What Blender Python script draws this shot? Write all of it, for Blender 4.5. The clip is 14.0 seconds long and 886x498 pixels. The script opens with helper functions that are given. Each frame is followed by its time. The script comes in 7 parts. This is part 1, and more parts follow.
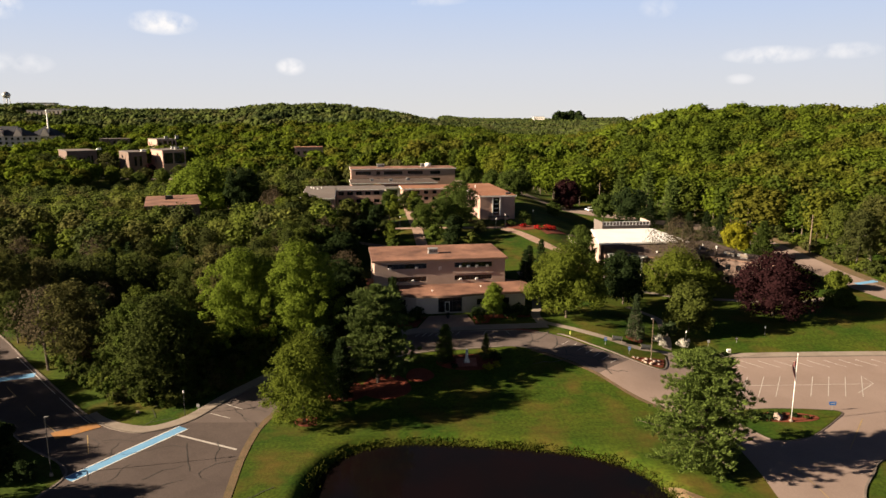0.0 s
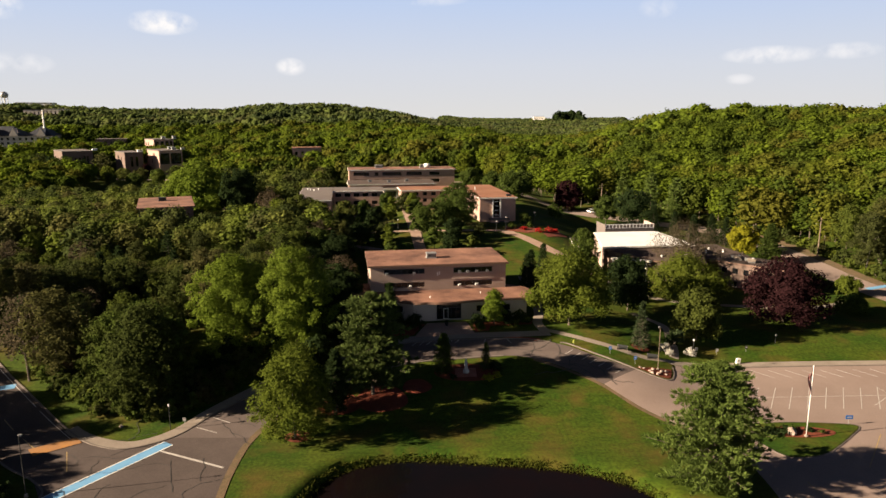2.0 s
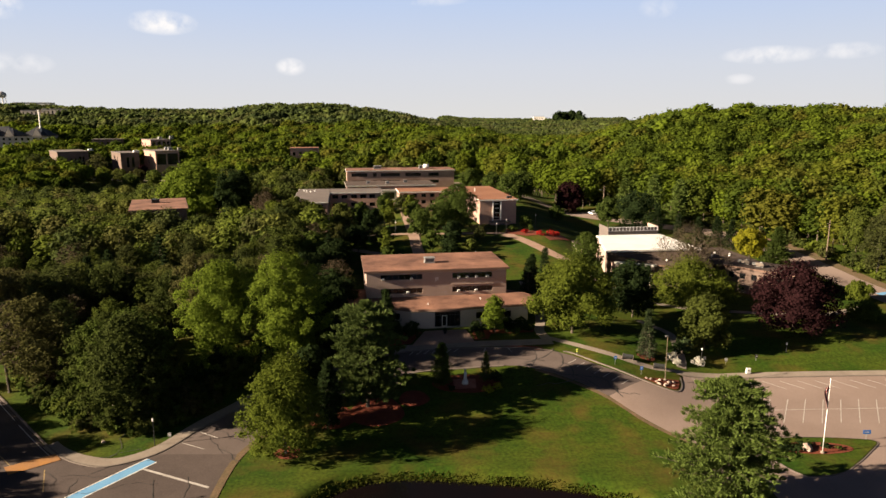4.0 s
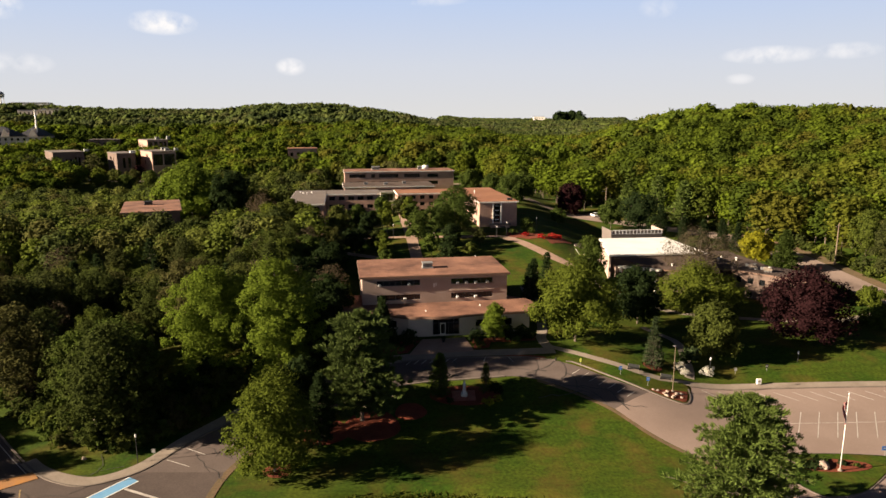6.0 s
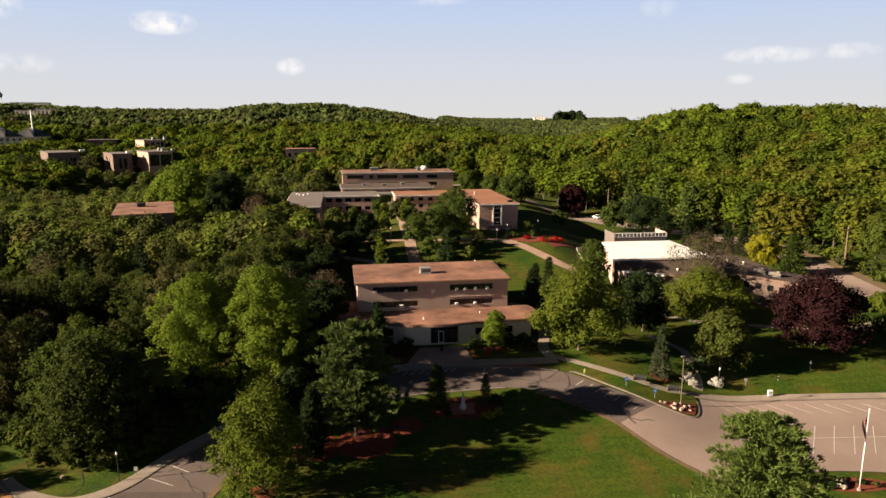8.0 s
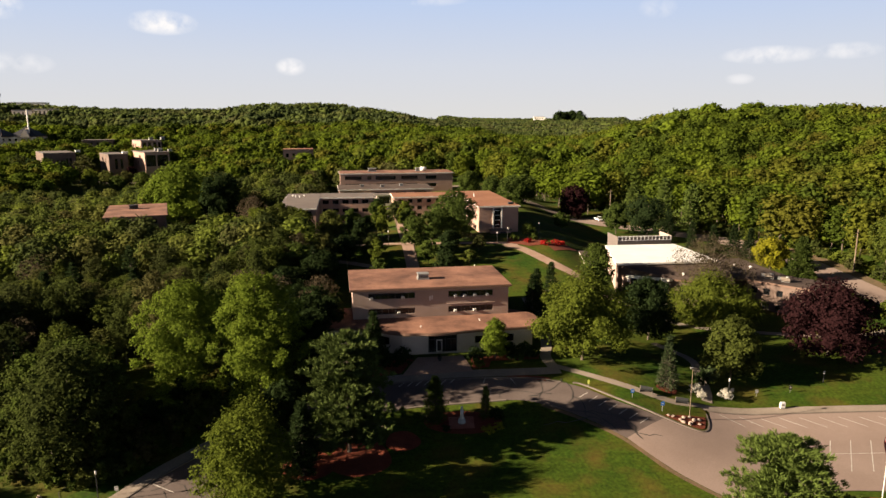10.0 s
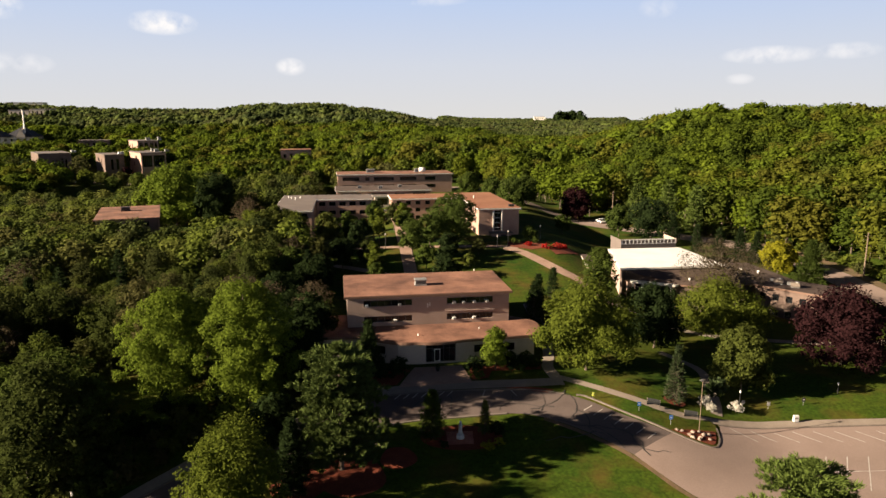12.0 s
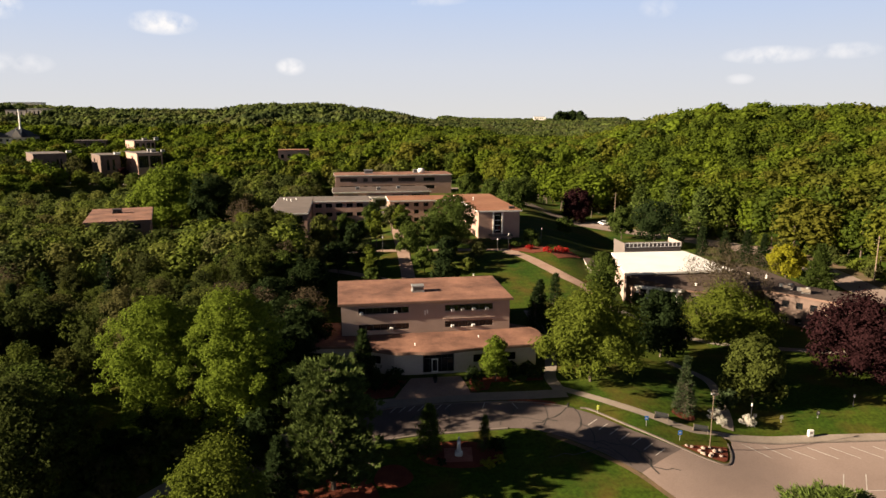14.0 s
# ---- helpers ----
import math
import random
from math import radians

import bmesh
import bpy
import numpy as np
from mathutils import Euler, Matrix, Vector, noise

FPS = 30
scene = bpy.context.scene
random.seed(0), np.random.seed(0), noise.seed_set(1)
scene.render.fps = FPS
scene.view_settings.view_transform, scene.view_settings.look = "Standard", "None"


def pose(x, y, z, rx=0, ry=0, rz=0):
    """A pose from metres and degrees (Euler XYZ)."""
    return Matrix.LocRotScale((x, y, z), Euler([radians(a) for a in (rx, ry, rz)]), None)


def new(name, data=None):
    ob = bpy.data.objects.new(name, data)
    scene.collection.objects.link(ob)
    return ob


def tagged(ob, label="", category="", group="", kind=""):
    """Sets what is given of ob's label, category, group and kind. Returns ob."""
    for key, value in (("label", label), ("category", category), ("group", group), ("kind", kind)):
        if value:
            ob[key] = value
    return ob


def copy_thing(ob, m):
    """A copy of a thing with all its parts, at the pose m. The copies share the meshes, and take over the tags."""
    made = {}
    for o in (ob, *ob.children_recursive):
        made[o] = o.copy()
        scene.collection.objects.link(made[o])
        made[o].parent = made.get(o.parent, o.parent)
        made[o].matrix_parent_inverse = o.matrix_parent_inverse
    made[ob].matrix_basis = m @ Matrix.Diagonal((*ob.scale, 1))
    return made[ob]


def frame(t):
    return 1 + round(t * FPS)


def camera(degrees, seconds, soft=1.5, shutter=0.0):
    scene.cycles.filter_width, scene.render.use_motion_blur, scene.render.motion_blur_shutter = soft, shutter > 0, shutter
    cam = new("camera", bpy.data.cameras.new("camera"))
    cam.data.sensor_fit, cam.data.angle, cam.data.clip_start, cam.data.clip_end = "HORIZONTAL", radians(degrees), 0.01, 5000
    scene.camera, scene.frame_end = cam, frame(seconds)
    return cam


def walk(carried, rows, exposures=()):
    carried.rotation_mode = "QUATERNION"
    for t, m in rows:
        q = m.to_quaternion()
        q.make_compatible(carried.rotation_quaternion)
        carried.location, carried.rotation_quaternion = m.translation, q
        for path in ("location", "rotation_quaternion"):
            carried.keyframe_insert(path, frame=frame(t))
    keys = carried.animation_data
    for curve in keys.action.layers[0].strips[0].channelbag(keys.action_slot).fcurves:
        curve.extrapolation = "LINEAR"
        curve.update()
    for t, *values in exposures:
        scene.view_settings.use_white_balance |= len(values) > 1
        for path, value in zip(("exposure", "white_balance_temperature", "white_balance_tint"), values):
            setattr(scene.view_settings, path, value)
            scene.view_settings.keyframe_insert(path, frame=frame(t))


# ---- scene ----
# A campus among spring woods, seen from a slowly advancing aircraft.
cam = camera(66.0, 14.0)
EYE_HEIGHT, TILT = 45.5, -11.06


def along(t):
    u = t / 14.0
    return (2.124 * u - 0.085 * u * u + 0.134 * u ** 3,
            35.172 * u - 3.676 * u * u + 1.804 * u ** 3,
            EYE_HEIGHT - 0.110 * u + 0.853 * u * u - 0.634 * u ** 3)


walk(cam, [(0.5 * k, pose(*along(0.5 * k), 90 + TILT, 0, 0)) for k in range(29)])

# ---- light ----
SUN_AZIMUTH = radians(257.5)
SUN_ELEVATION = radians(20)
SUN_DIR = Vector((math.sin(SUN_AZIMUTH) * math.cos(SUN_ELEVATION), math.cos(SUN_AZIMUTH) * math.cos(SUN_ELEVATION), math.sin(SUN_ELEVATION)))
sun_data = bpy.data.lights.new("sun", "SUN")
sun_data.energy, sun_data.angle, sun_data.color = 5.0, radians(0.6), (1.0, 0.82, 0.60)
sun = new("sun", sun_data)
sun.matrix_world = Matrix.Translation((-200, -60, 120)) @ SUN_DIR.to_track_quat("Z", "Y").to_matrix().to_4x4()
scene.view_settings.exposure = 1.92


def build_sky():
    world = bpy.data.worlds.new("sky")
    world.use_nodes = True
    scene.world = world
    nt = world.node_tree
    nt.nodes.clear()
    N, L = nt.nodes.new, nt.links.new
    out = N("ShaderNodeOutputWorld")
    bg = N("ShaderNodeBackground")
    sky = N("ShaderNodeTexSky")
    sky.sky_type, sky.sun_disc = "NISHITA", False
    sky.sun_elevation, sky.sun_rotation = SUN_ELEVATION, SUN_AZIMUTH % (2 * math.pi)
    sky.air_density, sky.dust_density, sky.ozone_density, sky.altitude = 0.11, 0.2, 1.5, 100
    bg.inputs["Strength"].default_value = 0.038
    geo = N("ShaderNodeTexCoord")
    warp = N("ShaderNodeTexNoise")
    warp.inputs["Scale"].default_value, warp.inputs["Detail"].default_value = 45, 5
    L(geo.outputs["Generated"], warp.inputs["Vector"])
    # a few small fair-weather clouds: yaw and height in degrees, half width, half height, weight
    clouds = [(-21.5, 6.8, 2.1, 0.75, 1.0), (-12.2, 3.8, 1.0, 0.6, 0.9), (24.8, 4.4, 2.8, 0.55, 0.75), (-31.2, 3.6, 2.0, 0.65, 0.5), (29.8, 4.5, 1.8, 0.5, 0.55), (22.9, 2.7, 0.9, 0.35, 0.45),
              (-31.8, 7.4, 1.2, 0.8, 0.7), (-1.1, 9.0, 2.5, 0.4, 0.3), (16.7, 8.1, 1.2, 0.7, 0.25), (58, 6, 2.6, 0.8, 0.6), (-70, 7, 3, 0.9, 0.7), (150, 9, 4, 1.2, 0.7), (-130, 12, 4, 1.2, 0.6), (100, 14, 4, 1.4, 0.6)]
    total = None
    for yaw, high, wide, tall, weight in clouds:
        a, e = radians(yaw), radians(high)
        d = Vector((math.sin(a) * math.cos(e), math.cos(a) * math.cos(e), math.sin(e)))
        right = Vector((math.cos(a), -math.sin(a), 0))
        up = right.cross(d)
        sums = None
        for axis, size in ((right, wide), (up, tall)):
            dot = N("ShaderNodeVectorMath")
            dot.operation = "DOT_PRODUCT"
            dot.inputs[1].default_value = axis / math.sin(radians(size))
            L(geo.outputs["Generated"], dot.inputs[0])
            sq = N("ShaderNodeMath")
            sq.operation = "MULTIPLY"
            L(dot.outputs["Value"], sq.inputs[0])
            L(dot.outputs["Value"], sq.inputs[1])
            if sums is None:
                sums = sq
            else:
                ad = N("ShaderNodeMath")
                L(sums.outputs[0], ad.inputs[0])
                L(sq.outputs[0], ad.inputs[1])
                sums = ad
        ahead = N("ShaderNodeVectorMath")
        ahead.operation = "DOT_PRODUCT"
        ahead.inputs[1].default_value = d
        L(geo.outputs["Generated"], ahead.inputs[0])
        near = N("ShaderNodeMath")
        near.operation = "GREATER_THAN"
        near.inputs[1].default_value = 0.5
        L(ahead.outputs["Value"], near.inputs[0])
        mp = N("ShaderNodeMapRange")
        mp.inputs["From Min"].default_value, mp.inputs["From Max"].default_value = 1.6, 0.0
        mp.inputs["To Min"].default_value, mp.inputs["To Max"].default_value = 0.0, weight * 1.2
        L(sums.outputs[0], mp.inputs["Value"])
        cut = N("ShaderNodeMath")
        cut.operation = "MULTIPLY"
        L(mp.outputs["Result"], cut.inputs[0])
        L(near.outputs[0], cut.inputs[1])
        if total is None:
            total = cut
        else:
            ad = N("ShaderNodeMath")
            L(total.outputs[0], ad.inputs[0])
            L(cut.outputs[0], ad.inputs[1])
            total = ad
    shape = N("ShaderNodeMapRange")
    shape.inputs["From Min"].default_value, shape.inputs["From Max"].default_value = 0.34, 0.62
    L(warp.outputs["Fac"], shape.inputs["Value"])
    mul = N("ShaderNodeMath")
    mul.operation, mul.use_clamp = "MULTIPLY", True
    L(total.outputs[0], mul.inputs[0])
    L(shape.outputs["Result"], mul.inputs[1])
    # haze: white at the horizon, thinning into blue
    sep = N("ShaderNodeSeparateXYZ")
    L(geo.outputs["Generated"], sep.inputs[0])
    high = N("ShaderNodeMapRange")
    high.inputs["From Min"].default_value, high.inputs["From Max"].default_value = 0.0, 0.5
    L(sep.outputs["Z"], high.inputs["Value"])
    tones = N("ShaderNodeValToRGB")
    stops = tones.color_ramp.elements
    stops[0].position, stops[0].color = 0.0, (0.83, 0.815, 0.80, 1)
    stops[1].position, stops[1].color = 0.14, (0.75, 0.79, 0.875, 1)
    e = stops.new(0.32)
    e.color = (0.58, 0.71, 0.97, 1)
    L(high.outputs["Result"], tones.inputs["Fac"])
    bright = N("ShaderNodeVectorMath")
    bright.operation = "SCALE"
    bright.inputs["Scale"].default_value = 6.2
    L(tones.outputs["Color"], bright.inputs[0])
    thin = N("ShaderNodeMapRange")
    thin.interpolation_type = "SMOOTHSTEP"
    thin.inputs["From Min"].default_value, thin.inputs["From Max"].default_value = 0.16, 0.27
    thin.inputs["To Min"].default_value, thin.inputs["To Max"].default_value = 1.0, 0.0
    L(sep.outputs["Z"], thin.inputs["Value"])
    hazy = N("ShaderNodeMix")
    hazy.data_type = "RGBA"
    L(thin.outputs["Result"], hazy.inputs["Factor"])
    L(sky.outputs["Color"], hazy.inputs["A"])
    L(bright.outputs["Vector"], hazy.inputs["B"])
    mix = N("ShaderNodeMix")
    mix.data_type = "RGBA"
    L(mul.outputs[0], mix.inputs["Factor"])
    L(hazy.outputs["Result"], mix.inputs["A"])
    mix.inputs["B"].default_value = (7.0, 6.8, 6.75, 1)
    L(mix.outputs["Result"], bg.inputs["Color"])
    L(bg.outputs[0], out.inputs["Surface"])


build_sky()


# ---- materials ----
def material(name, colour, colour_two=None, scale=1.0, rough=0.85, metal=0.0, fine=0.0, bump=0.0, bump_scale=20.0, island=0.0, spec=0.3, transmission=0.0, coords="Object"):
    """A surface in two tones mixed by a wide noise, with finer grain, relief and wear."""
    m = bpy.data.materials.new(name)
    m.use_nodes = True
    nt = m.node_tree
    N, L = nt.nodes.new, nt.links.new
    p = nt.nodes["Principled BSDF"]
    p.inputs["Roughness"].default_value, p.inputs["Metallic"].default_value = rough, metal
    p.inputs["Specular IOR Level"].default_value = spec
    p.inputs["Transmission Weight"].default_value = transmission
    two = colour_two or colour
    if coords == "World":
        src = N("ShaderNodeNewGeometry").outputs["Position"]
    else:
        src = N("ShaderNodeTexCoord").outputs["Object"]
    wide = N("ShaderNodeTexNoise")
    wide.inputs["Scale"].default_value, wide.inputs["Detail"].default_value = scale, 6
    wide.inputs["Roughness"].default_value = 0.62
    L(src, wide.inputs["Vector"])
    ramp = N("ShaderNodeMapRange")
    ramp.inputs["From Min"].default_value, ramp.inputs["From Max"].default_value = 0.34, 0.66
    L(wide.outputs["Fac"], ramp.inputs["Value"])
    mix = N("ShaderNodeMix")
    mix.data_type = "RGBA"
    mix.inputs["A"].default_value, mix.inputs["B"].default_value = (*colour, 1), (*two, 1)
    L(ramp.outputs["Result"], mix.inputs["Factor"])
    last = mix.outputs["Result"]
    grain = N("ShaderNodeTexNoise")
    grain.inputs["Scale"].default_value, grain.inputs["Detail"].default_value = bump_scale, 4
    L(src, grain.inputs["Vector"])
    if fine:
        mp = N("ShaderNodeMapRange")
        mp.inputs["From Min"].default_value, mp.inputs["From Max"].default_value = 0.25, 0.75
        mp.inputs["To Min"].default_value, mp.inputs["To Max"].default_value = 1 - fine, 1 + fine
        L(grain.outputs["Fac"], mp.inputs["Value"])
        hs = N("ShaderNodeHueSaturation")
        L(mp.outputs["Result"], hs.inputs["Value"])
        L(last, hs.inputs["Color"])
        last = hs.outputs["Color"]
    if island:
        info = N("ShaderNodeObjectInfo")
        mp = N("ShaderNodeMapRange")
        mp.inputs["To Min"].default_value, mp.inputs["To Max"].default_value = 1 - island, 1 + island
        L(info.outputs["Random"], mp.inputs["Value"])
        hs = N("ShaderNodeHueSaturation")
        L(mp.outputs["Result"], hs.inputs["Value"])
        L(last, hs.inputs["Color"])
        last = hs.outputs["Color"]
    L(last, p.inputs["Base Color"])
    if bump:
        bp = N("ShaderNodeBump")
        bp.inputs["Strength"].default_value, bp.inputs["Distance"].default_value = bump, 0.05
        L(grain.outputs["Fac"], bp.inputs["Height"])
        L(bp.outputs["Normal"], p.inputs["Normal"])
    return m


def foliage(name, tones, source="object", spread=0.2, through_light=0.48):
    """Leaves: the tone differs from tree to tree, and a little from leaf to leaf; light shines through them."""
    m = bpy.data.materials.new(name)
    m.use_nodes = True
    nt = m.node_tree
    nt.nodes.clear()
    N, L = nt.nodes.new, nt.links.new
    out = N("ShaderNodeOutputMaterial")
    ramp = N("ShaderNodeValToRGB")
    els = ramp.color_ramp.elements
    while len(els) < len(tones):
        els.new(0.5)
    for k, c in enumerate(tones):
        els[k].position = k / max(1, len(tones) - 1)
        els[k].color = (*c, 1)
    if source == "object":
        fac = N("ShaderNodeObjectInfo").outputs["Random"]
    else:
        at = N("ShaderNodeAttribute")
        at.attribute_name = "tint"
        fac = at.outputs["Fac"]
    L(fac, ramp.inputs["Fac"])
    isl = N("ShaderNodeNewGeometry").outputs["Random Per Island"]
    mp = N("ShaderNodeMapRange")
    mp.inputs["To Min"].default_value, mp.inputs["To Max"].default_value = 1 - spread, 1 + spread
    L(isl, mp.inputs["Value"])
    hs = N("ShaderNodeHueSaturation")
    L(mp.outputs["Result"], hs.inputs["Value"])
    L(ramp.outputs["Color"], hs.inputs["Color"])
    d = N("ShaderNodeBsdfDiffuse")
    tr = N("ShaderNodeBsdfTranslucent")
    L(hs.outputs["Color"], d.inputs["Color"])
    L(hs.outputs["Color"], tr.inputs["Color"])
    mx = N("ShaderNodeMixShader")
    mx.inputs["Fac"].default_value = through_light
    L(d.outputs[0], mx.inputs[1])
    L(tr.outputs[0], mx.inputs[2])
    L(mx.outputs[0], out.inputs["Surface"])
    return m


def lawn(name):
    """Mown grass: broad drifts of green and dry straw, faint mowing stripes, clover-sized grain."""
    m = material(name, (0.020, 0.046, 0.0030), (0.050, 0.066, 0.0055), 0.09, 0.95, fine=0.42, bump=0.8, bump_scale=2.2, coords="World", spec=0.1)
    nt = m.node_tree
    N, L = nt.nodes.new, nt.links.new
    p = nt.nodes["Principled BSDF"]
    old = p.inputs["Base Color"].links[0].from_socket
    pos = N("ShaderNodeNewGeometry").outputs["Position"]
    turn = N("ShaderNodeMapping")
    turn.inputs["Rotation"].default_value = (0, 0, radians(-7))
    L(pos, turn.inputs["Vector"])
    wave = N("ShaderNodeTexWave")
    wave.bands_direction = "Y"
    wave.inputs["Scale"].default_value, wave.inputs["Distortion"].default_value, wave.inputs["Detail"].default_value = 0.16, 1.2, 2
    L(turn.outputs["Vector"], wave.inputs["Vector"])
    patch = N("ShaderNodeTexNoise")
    patch.inputs["Scale"].default_value, patch.inputs["Detail"].default_value = 0.16, 5
    L(pos, patch.inputs["Vector"])
    dry = N("ShaderNodeMapRange")
    dry.inputs["From Min"].default_value, dry.inputs["From Max"].default_value = 0.47, 0.70
    dry.inputs["To Max"].default_value = 0.62
    L(patch.outputs["Fac"], dry.inputs["Value"])
    mx = N("ShaderNodeMix")
    mx.data_type = "RGBA"
    L(dry.outputs["Result"], mx.inputs["Factor"])
    L(old, mx.inputs["A"])
    mx.inputs["B"].default_value = (0.098, 0.058, 0.014, 1)
    tonev = N("ShaderNodeMapRange")
    tonev.inputs["To Min"].default_value, tonev.inputs["To Max"].default_value = 0.95, 1.05
    L(wave.outputs["Fac"], tonev.inputs["Value"])
    hs = N("ShaderNodeHueSaturation")
    L(tonev.outputs["Result"], hs.inputs["Value"])
    L(mx.outputs["Result"], hs.inputs["Color"])
    L(hs.outputs["Color"], p.inputs["Base Color"])
    return m


